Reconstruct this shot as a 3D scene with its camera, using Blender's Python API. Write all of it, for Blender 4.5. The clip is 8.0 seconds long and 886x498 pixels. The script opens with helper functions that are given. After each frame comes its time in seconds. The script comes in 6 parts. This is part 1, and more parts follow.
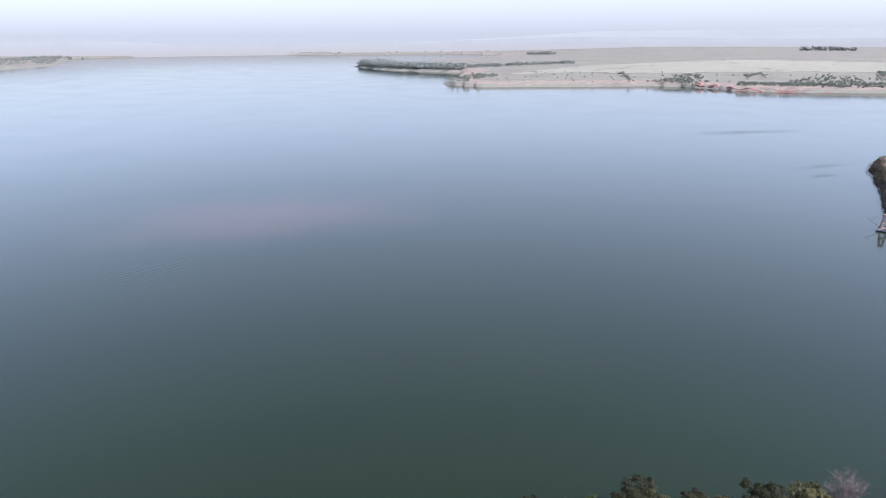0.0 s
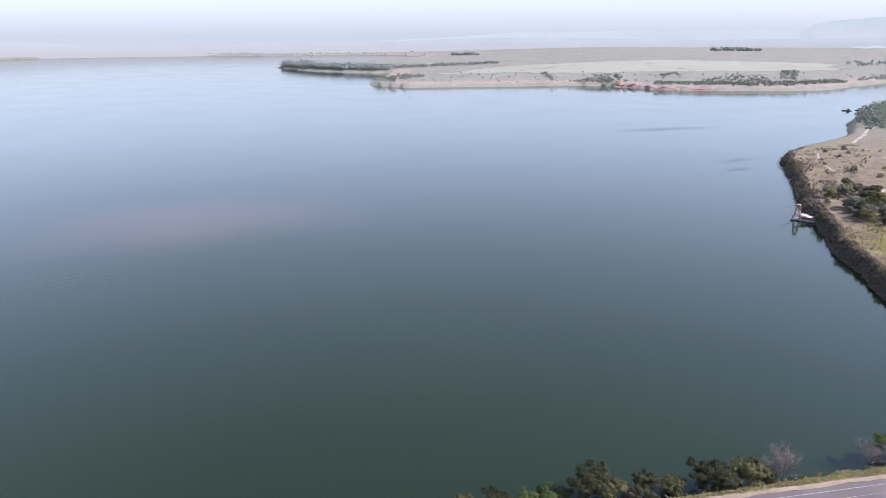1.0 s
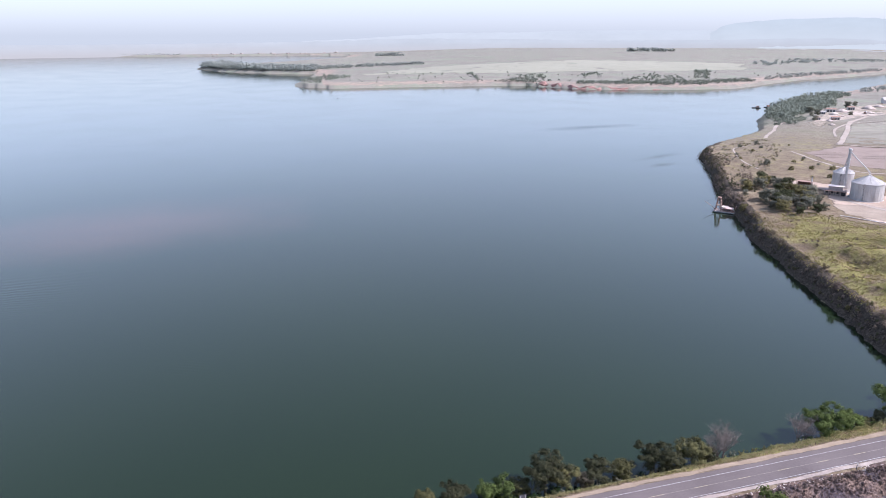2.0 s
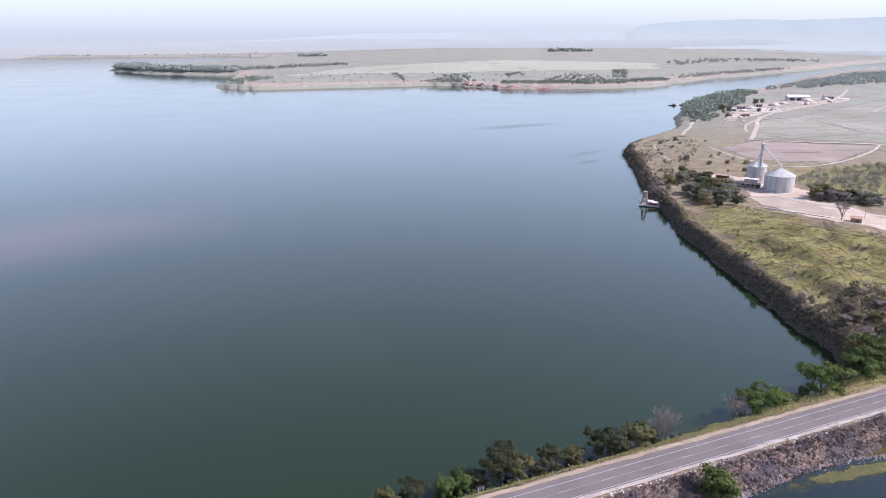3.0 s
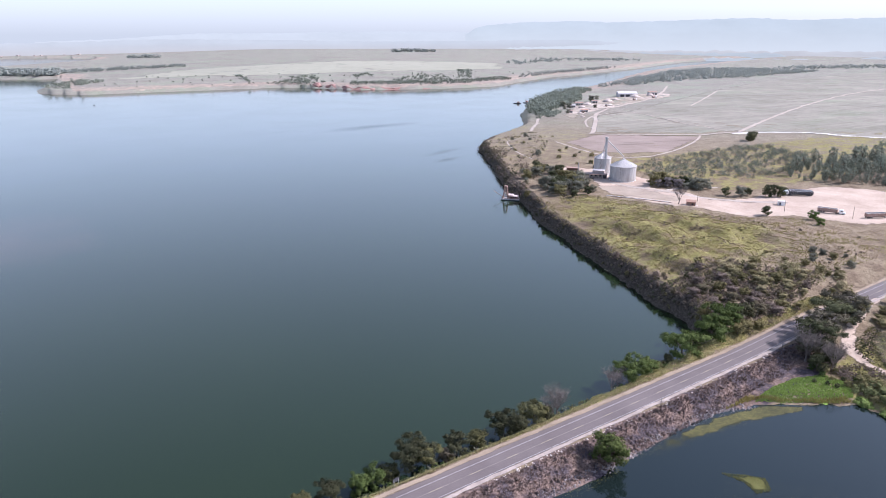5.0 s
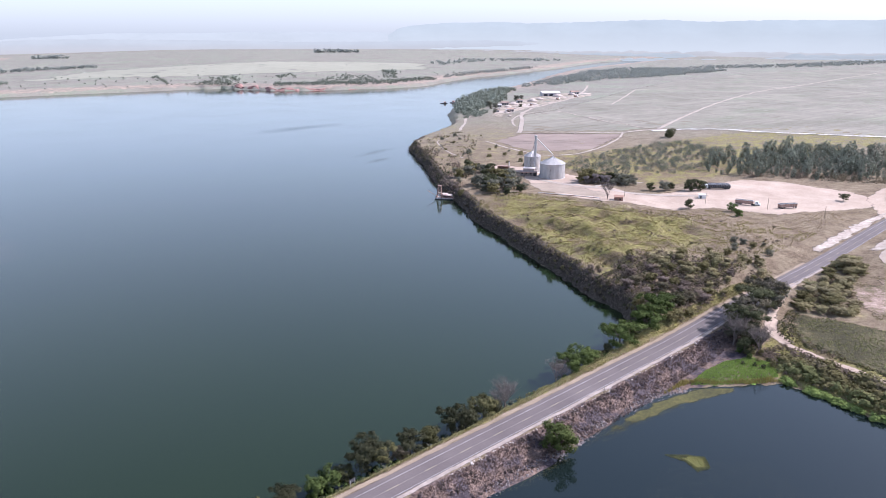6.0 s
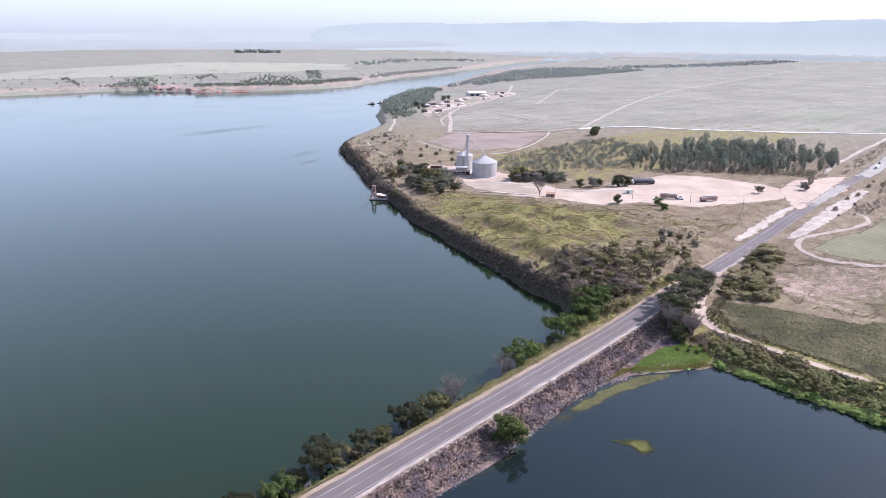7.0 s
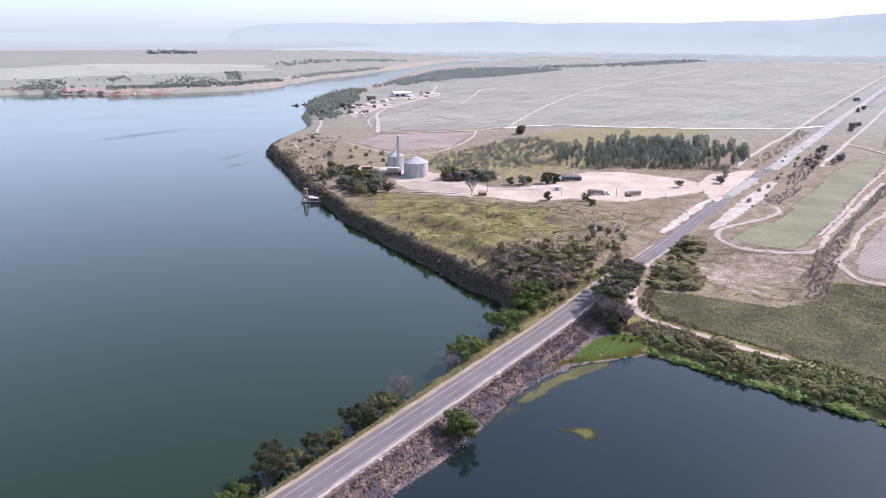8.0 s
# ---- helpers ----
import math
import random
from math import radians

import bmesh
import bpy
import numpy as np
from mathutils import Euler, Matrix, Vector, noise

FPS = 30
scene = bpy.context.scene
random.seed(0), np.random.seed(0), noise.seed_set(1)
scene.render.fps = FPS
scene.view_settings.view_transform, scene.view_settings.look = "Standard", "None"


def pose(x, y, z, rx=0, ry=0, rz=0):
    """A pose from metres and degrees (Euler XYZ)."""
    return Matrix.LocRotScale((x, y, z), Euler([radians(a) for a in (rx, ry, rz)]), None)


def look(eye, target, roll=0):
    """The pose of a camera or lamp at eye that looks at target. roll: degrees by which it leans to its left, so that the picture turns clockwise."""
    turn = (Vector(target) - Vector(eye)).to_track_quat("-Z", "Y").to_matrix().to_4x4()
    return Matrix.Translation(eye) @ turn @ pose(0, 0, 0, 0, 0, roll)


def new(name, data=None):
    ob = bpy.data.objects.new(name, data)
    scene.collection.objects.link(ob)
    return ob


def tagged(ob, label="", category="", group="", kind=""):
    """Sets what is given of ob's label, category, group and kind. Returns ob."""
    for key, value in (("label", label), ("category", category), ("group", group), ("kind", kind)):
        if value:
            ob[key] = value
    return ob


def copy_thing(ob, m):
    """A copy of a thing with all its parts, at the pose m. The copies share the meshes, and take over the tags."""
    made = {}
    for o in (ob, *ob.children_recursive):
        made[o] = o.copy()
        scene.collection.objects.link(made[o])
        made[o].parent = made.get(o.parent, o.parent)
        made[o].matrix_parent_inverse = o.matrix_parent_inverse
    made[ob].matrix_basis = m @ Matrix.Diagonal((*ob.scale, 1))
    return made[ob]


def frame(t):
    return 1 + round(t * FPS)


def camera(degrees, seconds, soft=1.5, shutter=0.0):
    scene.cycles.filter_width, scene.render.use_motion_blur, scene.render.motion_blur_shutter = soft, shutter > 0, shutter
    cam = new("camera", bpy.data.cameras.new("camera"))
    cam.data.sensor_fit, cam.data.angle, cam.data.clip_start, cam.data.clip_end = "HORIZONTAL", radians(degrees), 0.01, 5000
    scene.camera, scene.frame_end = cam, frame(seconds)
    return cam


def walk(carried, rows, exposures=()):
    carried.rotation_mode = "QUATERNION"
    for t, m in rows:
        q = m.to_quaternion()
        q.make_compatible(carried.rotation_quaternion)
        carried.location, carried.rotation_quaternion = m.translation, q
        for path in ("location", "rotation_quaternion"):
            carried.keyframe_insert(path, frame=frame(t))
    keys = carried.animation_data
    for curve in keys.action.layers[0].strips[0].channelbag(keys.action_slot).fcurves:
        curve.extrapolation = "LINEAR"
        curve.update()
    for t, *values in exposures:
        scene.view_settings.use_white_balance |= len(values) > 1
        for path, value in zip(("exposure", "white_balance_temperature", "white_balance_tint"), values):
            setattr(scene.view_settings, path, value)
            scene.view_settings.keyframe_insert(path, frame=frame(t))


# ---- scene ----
cam = camera(65.0, 8.0, 0.65)
# seconds, eye x y z, yaw, pitch, roll
ROWS = [
    (0.0, 0.0, 0.0, 114.0, 0.0, -17.188, 0.326),
    (0.5, -2.98, -0.54, 113.68, -3.071, -17.169, 0.287),
    (1.0, -5.84, -1.0, 113.4, -6.095, -17.15, 0.235),
    (1.5, -8.71, -1.43, 113.24, -9.111, -17.134, 0.183),
    (2.0, -11.66, -1.86, 113.21, -12.144, -17.122, 0.139),
    (2.5, -14.72, -2.27, 113.31, -15.203, -17.115, 0.105),
    (3.0, -17.88, -2.62, 113.51, -18.29, -17.11, 0.08),
    (3.5, -21.09, -2.86, 113.78, -21.4, -17.107, 0.059),
    (4.0, -24.3, -2.95, 114.05, -24.521, -17.102, 0.036),
    (4.5, -27.44, -2.82, 114.28, -27.64, -17.093, 0.007),
    (5.0, -30.47, -2.43, 114.43, -30.746, -17.08, -0.034),
    (5.5, -33.33, -1.78, 114.47, -33.831, -17.06, -0.088),
    (6.0, -36.02, -0.88, 114.42, -36.893, -17.034, -0.154),
    (6.5, -38.58, 0.24, 114.31, -39.939, -17.003, -0.224),
    (7.0, -41.08, 1.46, 114.24, -42.988, -16.972, -0.287),
    (7.5, -43.67, 2.64, 114.36, -46.073, -16.945, -0.32),
    (8.0, -46.57, 3.56, 114.86, -49.244, -16.931, -0.297),
]
walk(cam, [(t, pose(x, y, z, 90 + pitch, roll, yaw)) for t, x, y, z, yaw, pitch, roll in ROWS],
     [(0.0, 0.68, 5950, 19), (8.0, 0.73, 5900, 19)])

# ---- light ----
SUN_AZ, SUN_EL = radians(110.0), radians(40.0)
world = bpy.data.worlds.new("world")
scene.world = world
world.use_nodes = True
wn = world.node_tree.nodes
sky = wn.new("ShaderNodeTexSky")
sky.sky_type = "NISHITA"
sky.sun_disc = False
sky.sun_elevation, sky.sun_rotation = SUN_EL, SUN_AZ
sky.air_density, sky.dust_density, sky.ozone_density = 1.0, 1.2, 1.0
wn["Background"].inputs[1].default_value = 0.147
# thin bright haze, thinner overhead, evens the clear sky out
veil = wn.new("ShaderNodeMix")
veil.data_type = "RGBA"
tone = wn.new("ShaderNodeMix")
tone.data_type = "RGBA"
tone.inputs[6].default_value, tone.inputs[7].default_value = (2.85, 3.15, 3.5, 1), (5.05, 5.75, 6.9, 1)
world.node_tree.links.new(tone.outputs[2], veil.inputs[7])
up = wn.new("ShaderNodeSeparateXYZ")
world.node_tree.links.new(wn.new("ShaderNodeTexCoord").outputs["Generated"], up.inputs[0])
thick = wn.new("ShaderNodeValToRGB")
for k, (height, share) in enumerate(((0.0, 0.8), (0.14, 0.58), (0.32, 0.42), (0.62, 0.10), (1.0, 0.08))):
    e = thick.color_ramp.elements[k] if k < 2 else thick.color_ramp.elements.new(height)
    e.position, e.color = height, (share, share, share, 1)
world.node_tree.links.new(up.outputs[2], thick.inputs[0])
world.node_tree.links.new(thick.outputs[0], veil.inputs[0])
low = wn.new("ShaderNodeMapRange")
low.inputs["From Max"].default_value = 0.13
world.node_tree.links.new(up.outputs[2], low.inputs["Value"])
world.node_tree.links.new(low.outputs[0], tone.inputs[0])
world.node_tree.links.new(sky.outputs[0], veil.inputs[6])
world.node_tree.links.new(veil.outputs[2], wn["Background"].inputs[0])
sun = new("sun", bpy.data.lights.new("sun", "SUN"))
sun.data.energy, sun.data.angle, sun.data.color = 5.0, radians(0.6), (1.0, 0.967, 0.965)
sun.matrix_world = look((0, 0, 0), (-math.sin(SUN_AZ) * math.cos(SUN_EL), -math.cos(SUN_AZ) * math.cos(SUN_EL), -math.sin(SUN_EL)))


# ---- materials ----
def nodes(name, rough=0.9, spec=0.3):
    m = bpy.data.materials.new(name)
    m.use_nodes = True
    b = m.node_tree.nodes["Principled BSDF"]
    b.inputs["Roughness"].default_value = rough
    b.inputs["Specular IOR Level"].default_value = spec
    return m, m.node_tree, b


def tex(nt, kind, scale=1.0, detail=6.0, rough=0.6, vec=None):
    n = nt.nodes.new(kind)
    n.inputs["Scale"].default_value = scale
    if "Detail" in n.inputs:
        n.inputs["Detail"].default_value = detail
    if "Roughness" in n.inputs:
        n.inputs["Roughness"].default_value = rough
    if vec is not None:
        nt.links.new(vec, n.inputs["Vector"])
    return n


def where(nt, stretch=None, turn=0.0):
    g = nt.nodes.new("ShaderNodeNewGeometry")
    if stretch is None:
        return g.outputs["Position"]
    mp = nt.nodes.new("ShaderNodeMapping")
    mp.inputs["Scale"].default_value = stretch
    mp.inputs["Rotation"].default_value = (0, 0, turn)
    nt.links.new(g.outputs["Position"], mp.inputs["Vector"])
    return mp.outputs[0]


def ramp(nt, fac, stops):
    r = nt.nodes.new("ShaderNodeValToRGB")
    while len(r.color_ramp.elements) < len(stops):
        r.color_ramp.elements.new(0.5)
    for e, (p, c) in zip(r.color_ramp.elements, stops):
        e.position, e.color = p, (*c, 1) if len(c) == 3 else c
    nt.links.new(fac, r.inputs[0])
    return r.outputs[0]


def mixed(nt, fac, a, b, mode="MIX"):
    n = nt.nodes.new("ShaderNodeMix")
    n.data_type, n.blend_type = "RGBA", mode
    for sock, v in ((n.inputs[0], fac), (n.inputs[6], a), (n.inputs[7], b)):
        if isinstance(v, (int, float)):
            sock.default_value = v
        elif isinstance(v, tuple):
            sock.default_value = (*v, 1)
        else:
            nt.links.new(v, sock)
    return n.outputs[2]


def calc(nt, op, a, b=0.0, c=0.0):
    n = nt.nodes.new("ShaderNodeMath")
    n.operation = op
    for sock, v in zip(n.inputs, (a, b, c)):
        if isinstance(v, (int, float)):
            sock.default_value = v
        else:
            nt.links.new(v, sock)
    return n.outputs[0]


def bump(nt, b, height, strength=0.4, dist=0.1):
    n = nt.nodes.new("ShaderNodeBump")
    n.inputs["Strength"].default_value, n.inputs["Distance"].default_value = strength, dist
    nt.links.new(height, n.inputs["Height"])
    nt.links.new(n.outputs[0], b.inputs["Normal"])


def mottled(name, stops, scale, spec=0.1, relief=0.8):
    """Rough plant cover: clumps at three sizes."""
    m, nt, b = nodes(name, 0.95, spec)
    p = where(nt)
    a, c, e = (tex(nt, "ShaderNodeTexNoise", k * scale, 6, 0.7, p) for k in (0.12, 1.0, 4.0))
    f = calc(nt, "ADD", calc(nt, "MULTIPLY", a.outputs[0], 0.4), calc(nt, "ADD", calc(nt, "MULTIPLY", c.outputs[0], 0.35), calc(nt, "MULTIPLY", e.outputs[0], 0.25)))
    nt.links.new(ramp(nt, f, stops), b.inputs["Base Color"])
    bump(nt, b, f, relief, 1.2)
    return m


def earthy(name, dark, light, coarse=0.05, fine=1.5, rough=0.95, relief=0.3, spec=0.15):
    """A rough surface with stains at a coarse scale and grain at a fine one."""
    m, nt, b = nodes(name, rough, spec)
    p = where(nt)
    big, small = tex(nt, "ShaderNodeTexNoise", coarse, 5, 0.6, p), tex(nt, "ShaderNodeTexNoise", fine, 6, 0.7, p)
    f = calc(nt, "ADD", calc(nt, "MULTIPLY", big.outputs[0], 0.55), calc(nt, "MULTIPLY", small.outputs[0], 0.45))
    nt.links.new(ramp(nt, f, [(0.34, dark), (0.66, light)]), b.inputs["Base Color"])
    bump(nt, b, small.outputs[0], relief, 0.3)
    return m


def foliage(name, dark, light, spec=0.08):
    m, nt, b = nodes(name, 0.9, spec)
    g, o = nt.nodes.new("ShaderNodeNewGeometry"), nt.nodes.new("ShaderNodeObjectInfo")
    p = tex(nt, "ShaderNodeTexNoise", 0.35, 3, 0.6, g.outputs["Position"])
    f = calc(nt, "ADD", calc(nt, "MULTIPLY", g.outputs["Random Per Island"], 0.34), calc(nt, "ADD", calc(nt, "MULTIPLY", o.outputs["Random"], 0.3), calc(nt, "MULTIPLY", p.outputs[0], 0.36)))
    nt.links.new(ramp(nt, f, [(0.1, dark), (0.9, light)]), b.inputs["Base Color"])
    t = nt.nodes.new("ShaderNodeBsdfTranslucent")
    nt.links.new(ramp(nt, f, [(0.1, dark), (0.9, light)]), t.inputs[0])
    mx = nt.nodes.new("ShaderNodeMixShader")
    mx.inputs[0].default_value = 0.28
    nt.links.new(b.outputs[0], mx.inputs[1])
    nt.links.new(t.outputs[0], mx.inputs[2])
    nt.links.new(mx.outputs[0], nt.nodes["Material Output"].inputs[0])
    return m


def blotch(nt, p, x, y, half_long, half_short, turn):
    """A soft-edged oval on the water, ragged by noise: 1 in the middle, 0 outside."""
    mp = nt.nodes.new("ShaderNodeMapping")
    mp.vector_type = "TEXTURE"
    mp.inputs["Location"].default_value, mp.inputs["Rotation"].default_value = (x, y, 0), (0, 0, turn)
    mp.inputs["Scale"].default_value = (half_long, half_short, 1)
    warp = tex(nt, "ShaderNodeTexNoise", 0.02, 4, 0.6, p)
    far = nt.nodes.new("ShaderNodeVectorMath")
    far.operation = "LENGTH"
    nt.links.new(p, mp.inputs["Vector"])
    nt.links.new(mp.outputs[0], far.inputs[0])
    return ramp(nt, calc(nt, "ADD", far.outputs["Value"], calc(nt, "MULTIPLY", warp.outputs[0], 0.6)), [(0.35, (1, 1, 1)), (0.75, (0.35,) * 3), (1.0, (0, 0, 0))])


def water_material(name, deep, murk, ripple, ior=1.37, gloss=(0.04, 0.11), tints=(), breezes=(), ruffles=()):
    """Murky water: the first ovals shift the colour to reddish brown, breezes are patches with short waves."""
    m, nt, b = nodes(name, 0.06, 0.5)
    b.inputs["IOR"].default_value = ior
    p = where(nt)
    big = tex(nt, "ShaderNodeTexNoise", 0.006, 3, 0.5, p)
    col = ramp(nt, big.outputs[0], [(0.3, deep), (0.7, murk)])
    for oval in tints:
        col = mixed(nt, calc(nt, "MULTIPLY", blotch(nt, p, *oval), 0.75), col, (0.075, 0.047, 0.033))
    nt.links.new(col, b.inputs["Base Color"])
    w1 = tex(nt, "ShaderNodeTexNoise", 0.35, 3, 0.5, where(nt, (1.0, 1.2, 1.0), 0.5))
    gust = tex(nt, "ShaderNodeTexNoise", 0.012, 3, 0.5, p)
    h = calc(nt, "MULTIPLY", w1.outputs[0], ramp(nt, gust.outputs[0], [(0.4, (0.15,) * 3), (0.75, (1, 1, 1))]))
    for oval in breezes:
        wave = tex(nt, "ShaderNodeTexWave", 0.16, 2, 0.5, where(nt, (1, 1, 1), -1.2))
        wave.inputs["Distortion"].default_value, wave.inputs["Detail Scale"].default_value = 3.0, 0.6
        h = calc(nt, "ADD", h, calc(nt, "MULTIPLY", wave.outputs[1], calc(nt, "MULTIPLY", blotch(nt, p, *oval), 0.6)))
    bump(nt, b, h, ripple, 0.25)
    shine = ramp(nt, gust.outputs[0], [(0.35, (gloss[0],) * 3), (0.75, (gloss[1],) * 3)])
    for oval in ruffles:
        shine = mixed(nt, calc(nt, "MULTIPLY", blotch(nt, p, *oval), 0.45), shine, (0.4, 0.4, 0.4))
    nt.links.new(shine, b.inputs["Roughness"])
    return m


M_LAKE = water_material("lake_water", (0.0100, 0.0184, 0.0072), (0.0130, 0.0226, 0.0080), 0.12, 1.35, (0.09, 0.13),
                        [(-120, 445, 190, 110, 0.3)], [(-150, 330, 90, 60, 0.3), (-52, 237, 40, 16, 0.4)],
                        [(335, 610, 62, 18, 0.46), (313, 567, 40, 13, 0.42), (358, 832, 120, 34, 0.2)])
M_ASPHALT = earthy("asphalt", (0.098, 0.078, 0.074), (0.15, 0.121, 0.114), 0.08, 2.0, 0.85, 0.1, 0.3)
M_WHITE = earthy("road_paint_white", (0.28, 0.265, 0.255), (0.52, 0.50, 0.48), 0.5, 3.0, 0.7, 0.05)
M_YELLOW = earthy("road_paint_yellow", (0.26, 0.22, 0.15), (0.42, 0.36, 0.25), 0.5, 3.0, 0.7, 0.05)
M_SAND = earthy("sandy_dirt", (0.30, 0.222, 0.168), (0.48, 0.375, 0.295), 0.06, 0.9, 0.95, 0.2)
M_BARK = earthy("bark", (0.08, 0.06, 0.05), (0.2, 0.16, 0.13), 0.4, 4.0)
M_LEAF_DARK = foliage("leaf_dark", (0.026, 0.031, 0.016), (0.13, 0.132, 0.066))
M_LEAF_GREEN = foliage("leaf_green", (0.03, 0.052, 0.014), (0.145, 0.19, 0.055))
M_LEAF_DRY = foliage("leaf_dry", (0.09, 0.075, 0.05), (0.22, 0.18, 0.12))
M_LEAF_GREY = foliage("leaf_grey", (0.082, 0.081, 0.06), (0.26, 0.25, 0.185))


# ---- plan ----
LAKE = [(-700, 81), (42, 139), (100, 145.3), (150, 150.5), (180, 154.5), (186, 172), (192, 204), (203, 235), (211, 260), (221, 293),
        (233, 332), (254, 377), (269, 408), (288, 438), (304, 471), (330, 520), (352, 563), (377, 612), (418, 649), (448, 668),
        (481, 690), (514, 717), (553, 763), (609, 844), (683, 925), (770, 1011), (899, 1114), (1046, 1189), (1250, 1325),
        (1416, 1447), (1760, 1678), (2021, 1802), (2600, 2050), (3300, 2300), (3200, 2420), (2500, 2200), (1926, 1889), (1748, 1803)]
LAKE += [(1555, 1713), (1424, 1649), (1266, 1592), (1110, 1495), (1036, 1444), (936, 1376), (835, 1370), (735, 1382), (640, 1416),
         (590, 1450), (568, 1496), (524, 1560), (463, 1585), (336, 1580), (211, 1589), (85, 1582), (23, 1640), (5, 1718), (30, 1860),
         (70, 2220), (31, 2200), (-76, 2279), (-153, 2359), (-239, 2486), (-324, 2672), (-290, 2790), (-50, 3100), (250, 3600),
         (320, 4000), (0, 4300), (-610, 4280), (-1285, 4297), (-1558, 4129), (-1864, 3888), (-1964, 3729), (-1634, 2942)]
LAKE += [(-1542, 2641), (-1576, 2561), (-1700, 2300), (-2300, 1500), (-2500, 500), (-1500, 60)]
POND = [(-700, 54), (40, 112.5), (63, 114.4), (89, 114.8), (104, 117.6), (114, 118.6), (126, 120.4), (143, 120.5), (160, 117), (172, 110), (187, 101), (189, 91), (187, 66), (188, 44),
        (190, 20), (196, -40), (180, -200), (-100, -400), (-700, -300)]
ROAD = [(-1500, 5.5, 4.0), (-700, 69, 4.0), (-300, 100.8, 4.0), (-100, 116.7, 4.0), (-20, 123, 4.0), (40, 127.8, 4.0), (75, 130.6, 4.0), (110, 133.3, 4.0), (150, 136.5, 4.0), (185, 139.5, 4.0),
        (204, 141.4, 4.4), (222, 143.2, 4.8), (250, 145, 5.4), (281, 146.6, 6.4), (308, 148.4, 7.1), (340, 151.2, 7.9), (364, 153.8, 8.3), (404, 158.2, 8.8), (481, 165.8, 9.3), (565, 173, 9.5), (688, 184, 9.8),
        (933, 208, 10), (1182, 231, 10), (1412, 250, 10), (4200, 480, 10)]


def outline_distance(x, y, poly):
    """Signed distance to a closed outline, plus inside."""
    best = np.full(x.shape, 1e18)
    inside = np.zeros(x.shape, bool)
    for (ax, ay), (bx, by) in zip(poly, poly[1:] + poly[:1]):
        dx, dy = bx - ax, by - ay
        f = np.clip(((x - ax) * dx + (y - ay) * dy) / (dx * dx + dy * dy), 0, 1)
        best = np.minimum(best, (x - ax - f * dx) ** 2 + (y - ay - f * dy) ** 2)
        if ay != by:
            inside ^= ((ay > y) != (by > y)) & (x < dx * (y - ay) / dy + ax)
    return np.where(inside, 1, -1) * np.sqrt(best)


def line_distance(x, y, line):
    """Distance to an open line, and its height where it has one."""
    best, height = np.full(x.shape, 1e18), np.zeros(x.shape)
    for a, b in zip(line, line[1:]):
        dx, dy = b[0] - a[0], b[1] - a[1]
        f = np.clip(((x - a[0]) * dx + (y - a[1]) * dy) / (dx * dx + dy * dy), 0, 1)
        d = (x - a[0] - f * dx) ** 2 + (y - a[1] - f * dy) ** 2
        if len(a) > 2:
            height = np.where(d < best, a[2] + f * (b[2] - a[2]), height)
        best = np.minimum(best, d)
    return np.sqrt(best), height


def ease(v):
    v = np.clip(v, 0, 1)
    return v * v * (3 - 2 * v)


def wavy(x, y, size, seed=0):
    """A cheap smooth random field, about -1 to 1."""
    r = np.random.RandomState(seed)
    out = np.zeros(np.shape(x))
    for _ in range(7):
        a, k, p = r.uniform(0, 6.28), r.uniform(0.6, 1.7) / size * 6.28, r.uniform(0, 6.28)
        out = out + np.sin((x * np.cos(a) + y * np.sin(a)) * k + p)
    return out / 3.5


def shore_distance(x, y):
    """Metres to the water's edge, plus on land."""
    d = -np.maximum(outline_distance(x, y, LAKE), outline_distance(x, y, POND))
    near = np.clip(1.5 - np.abs(d) / 30, 0, 1)
    d = d - (1.5 + 6.0 * ease((430 - y) / 60)) * near * ease((y - 160) / 20) * ease((x - 150) / 30)
    return d + near * (0.9 * wavy(x, y, 9, 5) + 1.5 * wavy(x, y, 31, 6) * ease((np.hypot(x - 100, y - 140) - 90) / 60))


def ground(x, y):
    """The lie of the land."""
    x, y = np.asarray(x, float), np.asarray(y, float)
    d = shore_distance(x, y)
    north = ease((y - 1150 - 0.25 * np.maximum(x, 0)) / 250)
    south = ease((152 - y) / 14) * ease((340 - x) / 60)
    bank = np.where(d > 0, 7.2 * ease((d + 0.6) / 6.0) + 2.4 * ease((d - 7) / 55), -0.25 * np.minimum(-d, 16))
    low = np.where(d > 0, 1.5 * ease(d / 6) + 2.0 * ease((d - 6) / 60), bank)
    z = bank * (1 - south) + low * south
    z = z + north * ease(d / 1100) * 26 * (d > 0) + np.where(d > 0, ease(d / 60) * (0.4 * wavy(x, y, 70, 1) + 0.16 * wavy(x, y, 19, 2)), 0)
    z = z + np.where(d > 0, ease(d / 30) * ease((355 - x) / 60) * ease((y - 165) / 40) * ease((330 - y) / 60) * (2.0 * (1 + wavy(x, y, 45, 3)) + 1.25 * wavy(x, y, 18, 12) + 0.5 * wavy(x, y, 8, 13)), 0)
    s, h = line_distance(x, y, ROAD)
    keep = 1 - ease((s - 7.0) / np.where(x < 185, 5.0, 12.0))
    return np.where(d > -1, z * (1 - keep) + (h - 0.12) * keep, z)


def lines(marks):
    """Grid lines: from each mark to the next at the step given there."""
    out = []
    for (a, step), (b, _) in zip(marks, marks[1:]):
        n = max(1, round((b - a) / step))
        out += [a + (b - a) * k / n for k in range(n)]
    return np.array(out + [marks[-1][0]])


def link(name, verts, faces, material, parent=None, smooth=True):
    me = bpy.data.meshes.new(name)
    me.from_pydata(verts, [], faces)
    me.materials.append(material)
    if smooth:
        me.shade_smooth()
    ob = new(name, me)
    ob.parent = parent
    return ob


